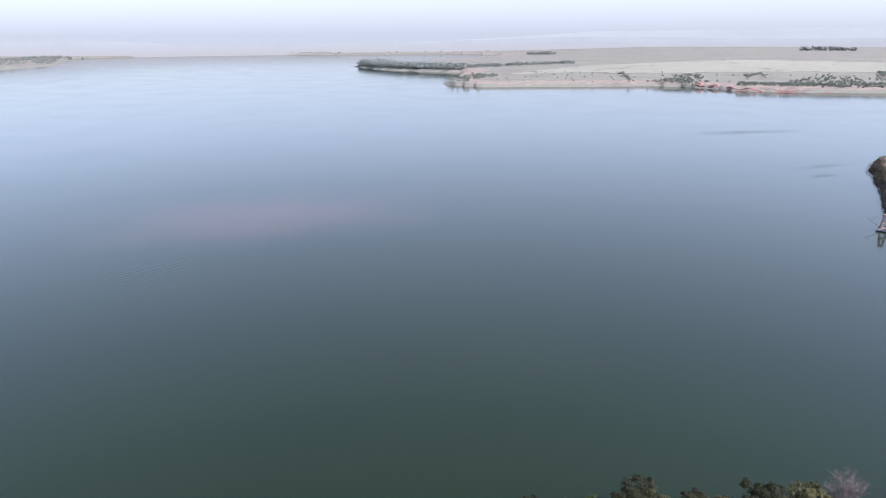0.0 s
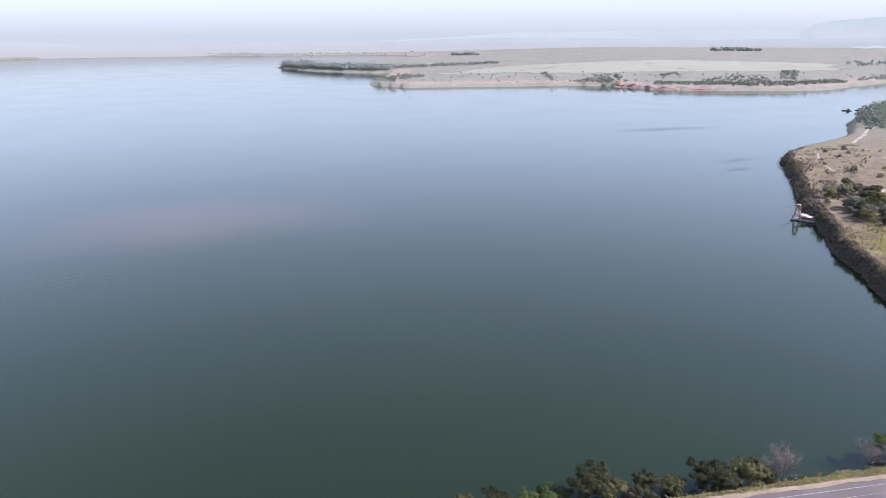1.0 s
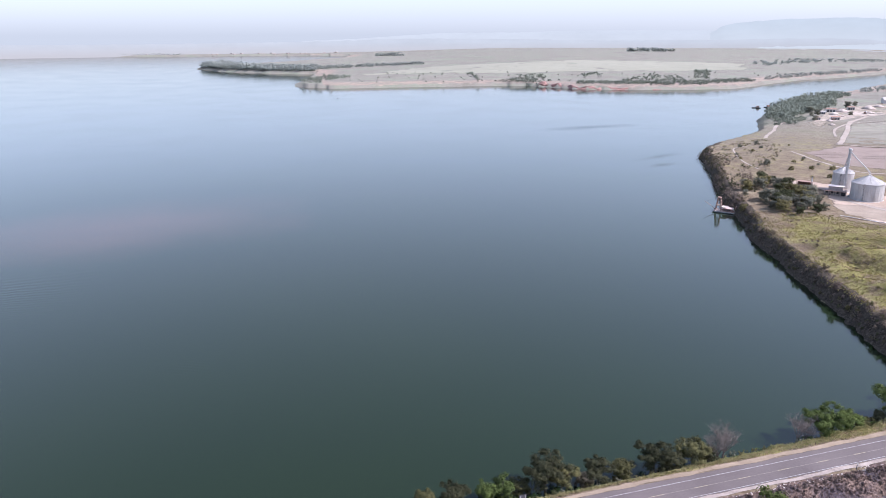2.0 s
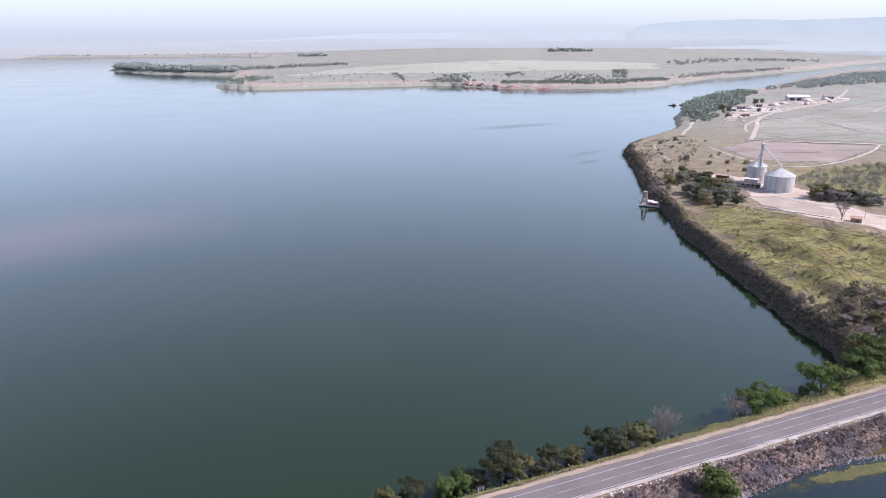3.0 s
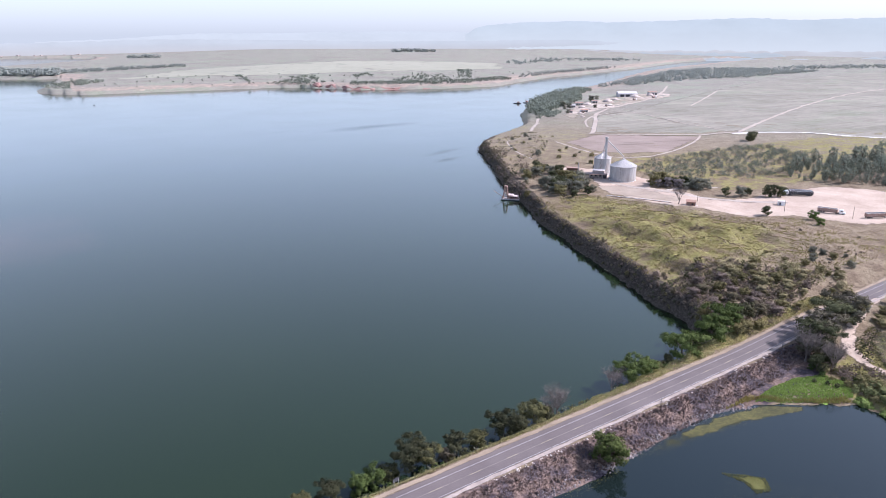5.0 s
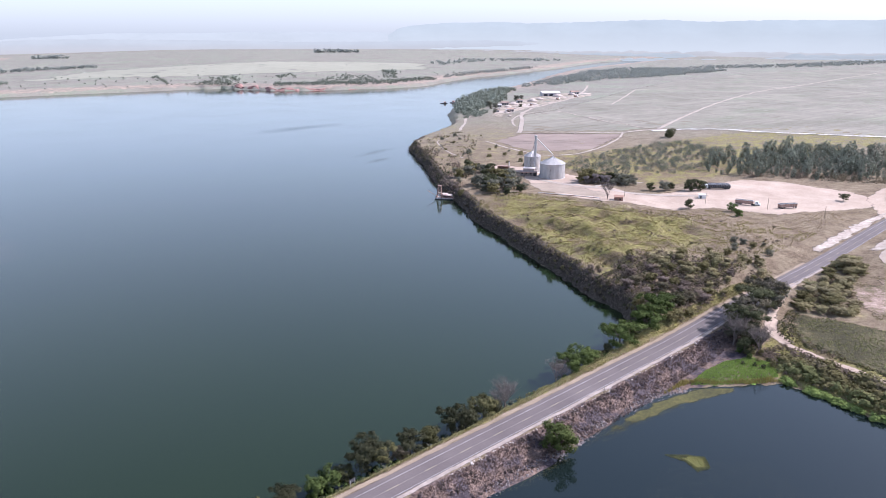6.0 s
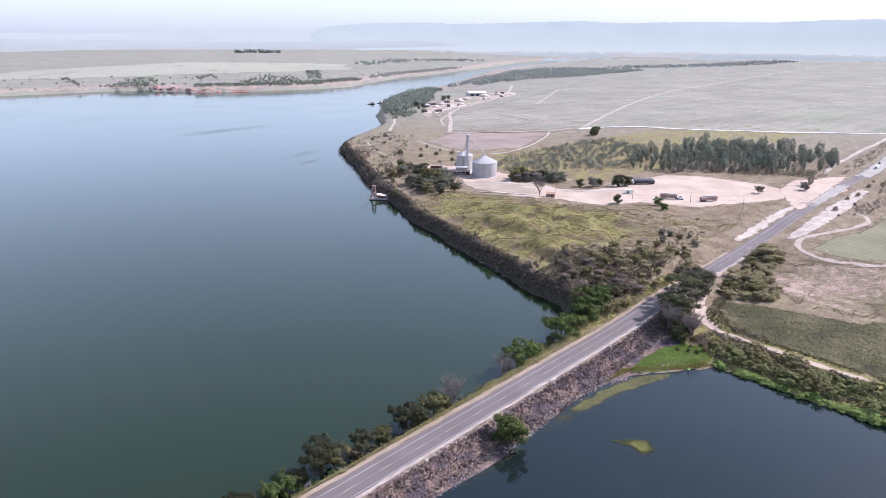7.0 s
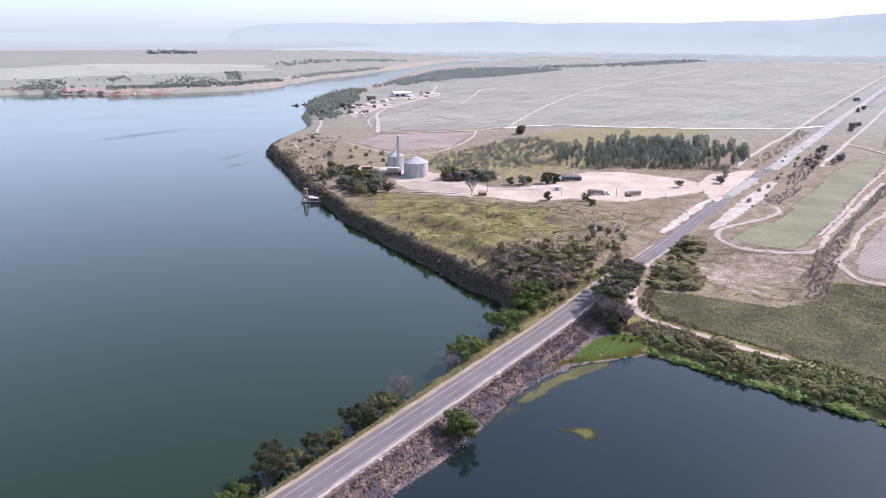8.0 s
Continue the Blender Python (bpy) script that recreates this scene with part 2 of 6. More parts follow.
def grid_sheet(name, gx, gy, material):
    X, Y = np.meshgrid(gx, gy)
    Z = ground(X, Y)
    n = len(gx)
    idx = np.arange(X.size).reshape(X.shape)
    quads = np.stack([idx[:-1, :-1], idx[:-1, 1:], idx[1:, 1:], idx[1:, :-1]], -1).reshape(-1, 4)
    ob = link(name, np.stack([X, Y, Z], -1).reshape(-1, 3).tolist(), quads.tolist(), material)
    return ob, X.ravel(), Y.ravel(), Z.ravel()

# ---- ground ----
M_GROUND, nt, b = nodes("grassland", 0.95, 0.1)
p = where(nt)
n_big, n_mid, n_fine = (tex(nt, "ShaderNodeTexNoise", s, 6, 0.65, p) for s in (0.012, 0.09, 1.1))
zone = nt.nodes.new("ShaderNodeVertexColor")
zone.layer_name = "zone"
sep = nt.nodes.new("ShaderNodeSeparateColor")
nt.links.new(zone.outputs[0], sep.inputs[0])
dry = ramp(nt, n_mid.outputs[0], [(0.3, (0.14, 0.101, 0.068)), (0.5, (0.218, 0.165, 0.11)), (0.7, (0.285, 0.228, 0.155))])
green = ramp(nt, n_mid.outputs[0], [(0.28, (0.10, 0.078, 0.045)), (0.42, (0.19, 0.145, 0.075)), (0.55, (0.225, 0.20, 0.07)), (0.72, (0.30, 0.245, 0.12))])
bare = ramp(nt, n_mid.outputs[0], [(0.3, (0.25, 0.19, 0.15)), (0.7, (0.42, 0.33, 0.27))])
ash = ramp(nt, n_fine.outputs[0], [(0.35, (0.05, 0.040, 0.046)), (0.65, (0.11, 0.087, 0.092))])
litter = ramp(nt, n_fine.outputs[0], [(0.35, (0.04, 0.032, 0.025)), (0.65, (0.12, 0.094, 0.07))])
straw = ramp(nt, n_fine.outputs[0], [(0.3, (0.11, 0.073, 0.060)), (0.65, (0.225, 0.158, 0.128))])
n_patch = tex(nt, "ShaderNodeTexNoise", 0.14, 4, 0.6, p)
scorched = mixed(nt, ramp(nt, n_patch.outputs[0], [(0.44, (0, 0, 0)), (0.56, (1, 1, 1))]), ash, straw)
# far-ground tones, paled to carry the haze in the base colour
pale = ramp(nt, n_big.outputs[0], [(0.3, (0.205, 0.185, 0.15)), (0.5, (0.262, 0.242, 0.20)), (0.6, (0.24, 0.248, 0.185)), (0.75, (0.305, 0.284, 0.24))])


def soft_edge(mask):
    return ramp(nt, calc(nt, "ADD", mask, calc(nt, "MULTIPLY", calc(nt, "SUBTRACT", n_mid.outputs[0], 0.5), 0.9)), [(0.4, (0, 0, 0)), (0.6, (1, 1, 1))])


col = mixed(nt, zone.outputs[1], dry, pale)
col = mixed(nt, soft_edge(sep.outputs[1]), col, green)
col = mixed(nt, soft_edge(sep.outputs[0]), col, bare)
col = mixed(nt, soft_edge(sep.outputs[2]), col, scorched)
cover = nt.nodes.new("ShaderNodeVertexColor")
cover.layer_name = "cover"
col = mixed(nt, soft_edge(cover.outputs[0]), col, litter)
n_clump = tex(nt, "ShaderNodeTexNoise", 0.42, 5, 0.7, p)
rough_grass = calc(nt, "ADD", calc(nt, "MULTIPLY", n_fine.outputs[0], 0.45), calc(nt, "MULTIPLY", n_clump.outputs[0], 0.55))
grain = ramp(nt, rough_grass, [(0.34, (0.5, 0.48, 0.45)), (0.56, (1, 1, 1)), (0.7, (1.25, 1.22, 1.15))])
nt.links.new(mixed(nt, 1.0, col, grain, "MULTIPLY"), b.inputs["Base Color"])
bump(nt, b, rough_grass, 0.8, 1.3)

gx = lines([(-4900, 400), (-2600, 120), (-700, 30), (20, 2.2), (480, 4), (760, 12), (1500, 40), (2600, 150), (4900, 0)])
gy = lines([(-4900, 600), (-500, 60), (-60, 8), (20, 2.2), (440, 4), (760, 12), (1300, 20), (2300, 40), (3200, 100), (4900, 0)])
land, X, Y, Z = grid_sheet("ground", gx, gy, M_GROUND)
tagged(land, "dry pasture and lake bed with grassy bluffs and bare patches", "ground", kind="structure")
D = shore_distance(X, Y)
S, _ = line_distance(X, Y, ROAD)
GREEN = [(190, 180), (225, 190), (300, 190), (330, 240), (312, 300), (300, 345), (275, 365), (250, 345), (225, 280)]
lush = ease((outline_distance(X, Y, GREEN) + 30) / 60) * 0.66
lush = np.maximum(lush, 0.38 * ease((Y - 400) / 60) * ease((760 - Y) / 60) * ease((560 - X) / 60))
lush = np.maximum(lush, 0.52 * ease((X - 375) / 20) * ease((900 - X) / 60) * ease((Y - 285) / 20) * ease((470 - Y) / 40))
bare_m = np.where((Y > 1000) & (X > 60), 0.56 * ease((130 - D) / 90), 0.0) * ease(D / 4)
lush = np.maximum(lush, 0.62 * ease((X - 186) / 4) * ease((236 - X) / 12) * ease((128 - Y) / 8) * ease((Y + 80) / 20))
lush = np.maximum(lush, 0.36 * ease((X - 228) / 10) * ease((345 - X) / 30) * ease((140 - Y) / 8) * ease((Y - 20) / 30))
verge = (Y > 124.6 + X * 0.0794) & (X < 260) & (D > -1)
lush = np.maximum(lush, 0.75 * ease((S - 6.2) / 1.5) * ease((13.5 - S) / 2) * verge)
# share of the paled tones grows with distance, imitating haze
haze_m = ease((np.hypot(X, Y) - 500) / 700)
woods = ease((11 - D) / 4) * ((Y > 160) & (Y < 640) & (X > 150) & (D > -2)) * 0.8
burnt = 0.9 * ease((26 - S) / 8) * ((X < 215) & (D > -3) & (S > 5) & (Y < 124.6 + X * 0.0794 - 4))
zc = land.data.color_attributes.new("cover", "FLOAT_COLOR", "POINT")
zc.data.foreach_set("color", np.repeat(woods[:, None], 4, 1).astype(np.float32).ravel())
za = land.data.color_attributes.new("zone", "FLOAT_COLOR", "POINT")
za.data.foreach_set("color", np.stack([bare_m, lush, burnt, haze_m], -1).astype(np.float32).ravel())

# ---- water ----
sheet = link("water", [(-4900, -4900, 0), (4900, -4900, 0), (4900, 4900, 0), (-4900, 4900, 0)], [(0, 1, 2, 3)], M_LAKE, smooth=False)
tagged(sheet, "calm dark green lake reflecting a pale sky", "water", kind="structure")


# ---- ribbons and sheets ----
def spline(points, step):
    """Points along a smooth line through the given ones."""
    P = np.array([np.array(q, float) for q in points])
    U = np.concatenate([[0], np.cumsum(np.linalg.norm(np.diff(P, axis=0), axis=1))])
    slope = np.gradient(P, U, axis=0) if len(P) > 2 else np.repeat((P[1:] - P[:1]) / U[1], 2, 0)
    out = []
    for k in range(len(P) - 1):
        g = U[k + 1] - U[k]
        n = max(2, int(g / step))
        for t in np.arange(n) / n:
            out.append(P[k] * (2 * t ** 3 - 3 * t * t + 1) + slope[k] * g * (t ** 3 - 2 * t * t + t) + P[k + 1] * (3 * t * t - 2 * t ** 3) + slope[k + 1] * g * (t ** 3 - t * t))
    return np.array(out + [P[-1]])


def ribbon_mesh(points, left, right, step=4.0, rise=0.1, ragged=0.0, seed=0, cross=4, flat=None):
    """Verts and faces of a strip that runs along points, left and right metres to its sides, on the ground or at the line's own height."""
    L = spline(points, step)
    T = np.gradient(L[:, :2], axis=0)
    T /= np.linalg.norm(T, axis=1)[:, None]
    N = np.stack([-T[:, 1], T[:, 0]], -1)
    wl, wr = (side + ragged * (0.8 * wavy(L[:, 0], L[:, 1], 6 * step, seed + k) + 0.4 * wavy(L[:, 0], L[:, 1], 2.6 * step, seed + k + 1)) for k, side in ((0, left), (7, right)))
    verts, faces = [], []
    for i in range(len(L)):
        for k in range(cross + 1):
            f = k / cross
            q = L[i, :2] + N[i] * (wl[i] * (1 - f) - wr[i] * f)
            verts.append((q[0], q[1], (L[i, 2] + rise) if flat else 0))
    V = np.array(verts)
    if not flat:
        V[:, 2] = ground(V[:, 0], V[:, 1]) + rise
    c = cross + 1
    for i in range(len(L) - 1):
        for k in range(cross):
            a = i * c + k
            faces.append((a, a + c, a + c + 1, a + 1))
    return V.tolist(), [f[::-1] for f in faces]


def frayed(material):
    """Lets a cover thin out to the ground below along its edge."""
    nt = material.node_tree
    out = nt.nodes["Material Output"]
    surface = out.inputs[0].links[0].from_socket
    at = nt.nodes.new("ShaderNodeAttribute")
    at.attribute_name = "edge"
    fine, broad = tex(nt, "ShaderNodeTexNoise", 0.9, 5, 0.7, where(nt)), tex(nt, "ShaderNodeTexNoise", 0.16, 3, 0.6, where(nt))
    f = calc(nt, "ADD", at.outputs["Fac"], calc(nt, "MULTIPLY", calc(nt, "SUBTRACT", calc(nt, "ADD", fine.outputs[0], broad.outputs[0]), 1.0), 0.9))
    mx = nt.nodes.new("ShaderNodeMixShader")
    nt.links.new(ramp(nt, f, [(0.22, (0, 0, 0)), (0.5, (1, 1, 1))]), mx.inputs[0])
    nt.links.new(nt.nodes.new("ShaderNodeBsdfTransparent").outputs[0], mx.inputs[1])
    nt.links.new(surface, mx.inputs[2])
    nt.links.new(mx.outputs[0], out.inputs[0])


def edged(ob, fade):
    """Stores how far in from the rim each vertex lies, 0 to 1."""
    if not any(n.type == "ATTRIBUTE" for n in ob.data.materials[0].node_tree.nodes):
        frayed(ob.data.materials[0])
    ob.data.attributes.new("edge", "FLOAT", "POINT").data.foreach_set("value", np.asarray(fade, np.float32))
    return ob


def ribbon(name, material, points, *shape, ends=2, **more):
    """A strip with thin edges, thinning out over so many rows at its ends."""
    ob = link(name, *ribbon_mesh(points, *shape, **more), material)
    c = (more["cross"] if "cross" in more else shape[6] if len(shape) > 6 else 4) + 1
    n = len(ob.data.vertices) // c
    side = np.minimum(1, np.minimum(np.arange(c), c - 1 - np.arange(c)) / max(1, (c - 1) / 2) * 1.5)
    along = np.minimum(1, np.minimum(np.arange(n), n - 1 - np.arange(n)) / ends)
    return edged(ob, np.minimum(side[None, :], along[:, None]).ravel())


def field_sheet(name, outline, material, step=8.0, rise=0.12, ragged=0.9):
    """A sheet on the ground with a ragged outline."""
    L = np.concatenate([np.linspace(a, c, max(2, int(math.dist(a, c) / max(2.5, step * 0.5))), endpoint=False) for a, c in zip(outline, outline[1:] + outline[:1])])
    shift = ragged * max(1.0, step / 7)
    L = L + shift * np.stack([wavy(L[:, 0], L[:, 1], 13, 3) + 0.6 * wavy(L[:, 0], L[:, 1], 4.7, 5), wavy(L[:, 0], L[:, 1], 11, 4) + 0.6 * wavy(L[:, 0], L[:, 1], 5.3, 6)], -1)
    outline = [tuple(q) for q in L.tolist()]
    bm = bmesh.new()
    bm.faces.new([bm.verts.new((x, y, 0)) for x, y in outline])
    xs, ys = [q[0] for q in outline], [q[1] for q in outline]
    for axis, lo, hi in ((0, min(xs), max(xs)), (1, min(ys), max(ys))):
        n = int((hi - lo) / step)
        for k in range(1, n):
            co, no = [0, 0, 0], [0, 0, 0]
            co[axis], no[axis] = lo + (hi - lo) * k / n, 1
            bmesh.ops.bisect_plane(bm, geom=bm.verts[:] + bm.edges[:] + bm.faces[:], plane_co=co, plane_no=no)
    bmesh.ops.triangulate(bm, faces=bm.faces[:])
    zs = ground([v.co.x for v in bm.verts], [v.co.y for v in bm.verts])
    for v, z in zip(bm.verts, zs):
        v.co.z = z + rise
    for f in bm.faces:
        if f.normal.z < 0:
            f.normal_flip()
    me = bpy.data.meshes.new(name)
    bm.to_mesh(me)
    bm.free()
    me.materials.append(material)
    at = np.array([v.co[:2] for v in me.vertices])
    return edged(new(name, me), np.clip(outline_distance(at[:, 0], at[:, 1], outline) / max(2.5, step * 0.5), 0, 1))


road = link("road", *ribbon_mesh(ROAD, 4.9, 3.5, 6, 0.02, 0.08, 1, 4, True), M_ASPHALT)
tagged(road, "worn grey asphalt two-lane road on a causeway", "road", kind="structure")
for off in (3.05, -3.05):
    link("edge_line", *ribbon_mesh(ROAD, off + 0.06, -off + 0.06, 6, 0.045, 0, 1, 1, True), M_WHITE, road)
link("centre_line", *ribbon_mesh(ROAD, 0.045, 0.045, 6, 0.04, 0, 1, 1, True), earthy("worn_centre_line", (0.15, 0.125, 0.11), (0.36, 0.32, 0.28), 0.3, 3.0, 0.8, 0.05), road)
CL = spline(ROAD, 3.0)
run, due = 0.0, 0.0
for a, q in zip(CL, CL[1:]):
    ln = np.linalg.norm(q - a)
    run += ln
    if run > due and -80 < a[0] < 560:
        due = run + 10.5
        e = a + (q - a) / ln * 4.0
        link("lane_dash", *ribbon_mesh([a, e], 0.09, 0.09, 2, 0.045, 0, 1, 1, True), M_YELLOW, road)
M_GRIT = earthy("road_grit", (0.21, 0.168, 0.145), (0.42, 0.35, 0.30), 0.3, 1.6)
tagged(ribbon("road_shoulder", M_GRIT, ROAD[:15], -3.3, 5.1, 2, 0.06, 0.3, 4, 4, True), "pale gritty shoulder along the road", "road shoulder", kind="structure")
tagged(ribbon("road_shoulder", earthy("shoulder_dust", (0.205, 0.152, 0.108), (0.33, 0.255, 0.182), 0.15, 1.6), ROAD[:15], 6.7, -4.7, 2, 0.06, 0.35, 5, 4, True), "narrow dusty shoulder along the road", "road shoulder", kind="structure")
M_DUSTROAD = earthy("dusty_road", (0.21, 0.187, 0.163), (0.36, 0.322, 0.282), 0.05, 0.8)
FAR_ROAD = [(540, 170, 0), (560, 171, 0), (688, 184, 0), (831, 198.5, 0), (1047, 221, 0), (1281, 243, 0), (2030, 318, 0), (4200, 520, 0)]
tagged(ribbon("dusty_road", M_DUSTROAD, FAR_ROAD, 7.6, 7.6, 5, 0.4, 1.4, 6, 6, ends=16), "wide dusty grey stretch of the far road", "road", kind="structure")
tagged(ribbon("road_shoulder", M_DUSTROAD, [(q[0], q[1], 0) for q in ((430, 160.5), (480, 165.5), (545, 171.5))], 5.5, 5.0, 3, 0.28, 1.6, 8, 4, ends=12), "dust blown across the asphalt", "road shoulder", kind="structure")


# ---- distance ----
# haze painted as emission colour, with its own tone at the foot
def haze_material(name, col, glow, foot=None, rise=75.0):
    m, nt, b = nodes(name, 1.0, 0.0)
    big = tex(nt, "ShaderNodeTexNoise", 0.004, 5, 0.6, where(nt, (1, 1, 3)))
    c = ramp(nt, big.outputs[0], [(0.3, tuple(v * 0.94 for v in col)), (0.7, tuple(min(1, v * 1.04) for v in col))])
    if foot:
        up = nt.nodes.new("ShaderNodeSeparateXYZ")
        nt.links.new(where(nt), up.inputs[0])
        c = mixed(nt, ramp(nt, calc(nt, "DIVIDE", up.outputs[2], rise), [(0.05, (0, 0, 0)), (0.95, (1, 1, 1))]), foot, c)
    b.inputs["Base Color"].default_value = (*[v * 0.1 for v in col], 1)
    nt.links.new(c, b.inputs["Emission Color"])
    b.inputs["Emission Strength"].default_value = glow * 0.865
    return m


def far_ridge(name, crest, near, far, material, label, foot=-1.5, back=150):
    """A range of hills: crest as (bearing in degrees, height), between two distances."""
    az = np.array([c[0] for c in crest])
    hs = np.array([c[1] for c in crest], float)
    A = np.linspace(az[0], az[-1], int((az[-1] - az[0]) / 0.35) + 2)
    Hc = np.interp(A, az, hs) + 2.5 * wavy(A * 40, A * 0, 40, 8)
    rings = [(near, 0.0), (near + (far - near) * 0.45, 0.16), (near + (far - near) * 0.8, 0.62), (far, 1.0), (far + back, 0.98)]
    V, F = [], []
    for i, a in enumerate(A):
        for d, share in rings:
            dd = d
            V.append((math.sin(radians(a)) * dd, math.cos(radians(a)) * dd, foot + (Hc[i] - foot) * share))
    n = len(rings)
    for i in range(len(A) - 1):
        for k in range(n - 1):
            F.append((i * n + k, i * n + n + k, i * n + n + k + 1, i * n + k + 1))
    return tagged(link(name, V, F, material), label, "hills", kind="structure")


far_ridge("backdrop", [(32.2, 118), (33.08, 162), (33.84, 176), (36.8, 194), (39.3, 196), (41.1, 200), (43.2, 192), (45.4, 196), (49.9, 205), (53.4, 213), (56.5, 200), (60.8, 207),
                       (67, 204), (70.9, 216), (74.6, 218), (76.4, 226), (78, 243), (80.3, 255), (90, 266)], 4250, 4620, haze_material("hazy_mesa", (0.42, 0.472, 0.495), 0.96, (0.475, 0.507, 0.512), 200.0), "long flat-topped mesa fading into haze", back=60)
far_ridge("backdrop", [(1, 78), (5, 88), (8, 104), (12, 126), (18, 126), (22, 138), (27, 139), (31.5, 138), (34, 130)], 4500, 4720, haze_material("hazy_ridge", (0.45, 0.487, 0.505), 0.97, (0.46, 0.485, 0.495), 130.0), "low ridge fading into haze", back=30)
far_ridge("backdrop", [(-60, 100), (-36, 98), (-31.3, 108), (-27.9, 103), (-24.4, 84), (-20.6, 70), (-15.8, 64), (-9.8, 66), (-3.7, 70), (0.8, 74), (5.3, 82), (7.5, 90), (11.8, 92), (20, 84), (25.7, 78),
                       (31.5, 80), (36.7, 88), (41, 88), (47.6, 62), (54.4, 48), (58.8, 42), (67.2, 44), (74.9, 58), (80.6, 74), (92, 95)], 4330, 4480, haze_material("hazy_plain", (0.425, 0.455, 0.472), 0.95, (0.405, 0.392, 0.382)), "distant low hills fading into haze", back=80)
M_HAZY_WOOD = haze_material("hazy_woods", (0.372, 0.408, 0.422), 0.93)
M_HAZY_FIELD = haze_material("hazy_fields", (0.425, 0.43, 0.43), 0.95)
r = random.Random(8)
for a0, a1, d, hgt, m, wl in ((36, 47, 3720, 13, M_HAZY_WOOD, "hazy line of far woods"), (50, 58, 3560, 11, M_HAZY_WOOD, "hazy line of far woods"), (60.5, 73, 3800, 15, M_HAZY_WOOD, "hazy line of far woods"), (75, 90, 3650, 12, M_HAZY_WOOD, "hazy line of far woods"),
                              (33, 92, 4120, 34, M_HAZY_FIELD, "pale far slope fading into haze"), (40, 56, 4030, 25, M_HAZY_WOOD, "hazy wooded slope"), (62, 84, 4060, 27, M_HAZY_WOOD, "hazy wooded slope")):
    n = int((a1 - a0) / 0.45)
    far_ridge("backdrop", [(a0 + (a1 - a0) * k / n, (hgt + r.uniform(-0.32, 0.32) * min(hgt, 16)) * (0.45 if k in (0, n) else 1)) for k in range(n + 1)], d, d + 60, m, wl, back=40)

# ---- tracks, yard and fields ----
M_TRACK = earthy("track_dust", (0.26, 0.213, 0.173), (0.43, 0.363, 0.305), 0.08, 0.8)
M_PATH = earthy("brown_path_dirt", (0.22, 0.17, 0.133), (0.42, 0.34, 0.28), 0.15, 0.7)
M_CHALK = earthy("chalky_track", (0.46, 0.43, 0.39), (0.66, 0.62, 0.57), 0.08, 0.8)


def furrowed(name, dark, light, gap, turn, coarse=0.03, rut=0.09):
    """A field with rows gap metres apart."""
    m, nt, b = nodes(name, 0.95, 0.1)
    rows = tex(nt, "ShaderNodeTexWave", 1.0 / gap / 2 * 0.64, 2, 0.5, where(nt, (1, 1, 1), turn))
    rows.inputs["Distortion"].default_value = 1.5
    big, small = tex(nt, "ShaderNodeTexNoise", coarse, 5, 0.65, where(nt)), tex(nt, "ShaderNodeTexNoise", 1.2, 6, 0.7, where(nt))
    f = calc(nt, "ADD", calc(nt, "MULTIPLY", big.outputs[0], 0.5), calc(nt, "ADD", calc(nt, "MULTIPLY", small.outputs[0], 0.3), calc(nt, "ADD", calc(nt, "MULTIPLY", rows.outputs[1], rut), 0.1 - rut / 2)))
    nt.links.new(ramp(nt, f, [(0.32, dark), (0.68, light)]), b.inputs["Base Color"])
    bump(nt, b, f, 0.5, 0.4)
    return m


def streaked(name, dark, light, turn):
    """Stubble combed into long streaks of uneven tone, with greener drifts."""
    m, nt, b = nodes(name, 0.95, 0.1)
    p = where(nt)
    comb, fine = tex(nt, "ShaderNodeTexNoise", 1.0, 5, 0.7, where(nt, (0.004, 0.09, 1), turn)), tex(nt, "ShaderNodeTexNoise", 1.0, 4, 0.7, where(nt, (0.05, 0.6, 1), turn))
    big, small = tex(nt, "ShaderNodeTexNoise", 0.008, 6, 0.65, p), tex(nt, "ShaderNodeTexNoise", 0.5, 5, 0.7, p)
    f = calc(nt, "ADD", calc(nt, "ADD", calc(nt, "MULTIPLY", big.outputs[0], 0.3), calc(nt, "MULTIPLY", comb.outputs[0], 0.3)), calc(nt, "ADD", calc(nt, "MULTIPLY", fine.outputs[0], 0.2), calc(nt, "MULTIPLY", small.outputs[0], 0.2)))
    drift = tex(nt, "ShaderNodeTexNoise", 1.0, 4, 0.6, where(nt, (0.003, 0.010, 1), turn))
    col = mixed(nt, ramp(nt, drift.outputs[0], [(0.5, (0, 0, 0)), (0.66, (0.75,) * 3)]), ramp(nt, f, [(0.38, dark), (0.62, light)]), ramp(nt, f, [(0.38, (0.135, 0.148, 0.095)), (0.62, (0.255, 0.26, 0.188))]))
    nt.links.new(col, b.inputs["Base Color"])
    bump(nt, b, f, 0.5, 0.5)
    return m


M_CANE = streaked("cane_stubble", (0.14, 0.13, 0.098), (0.305, 0.272, 0.222), 0.35)
M_TILLED = furrowed("tilled_soil", (0.175, 0.13, 0.106), (0.30, 0.238, 0.20), 2.6, 0.9, 0.03, 0.03)
M_CROP = furrowed("young_crop", (0.112, 0.104, 0.06), (0.222, 0.202, 0.13), 3.0, 1.67, 0.03, 0.06)
M_LOW = mottled("weedy_crop", [(0.38, (0.022, 0.02, 0.012)), (0.5, (0.075, 0.066, 0.035)), (0.62, (0.17, 0.14, 0.078))], 0.55)
M_PLOUGH = furrowed("ploughed_soil", (0.125, 0.097, 0.078), (0.30, 0.245, 0.205), 2.4, 0.12, 0.03, 0.2)


def setting(ob, label, category):
    return tagged(ob, label, category, kind="structure")


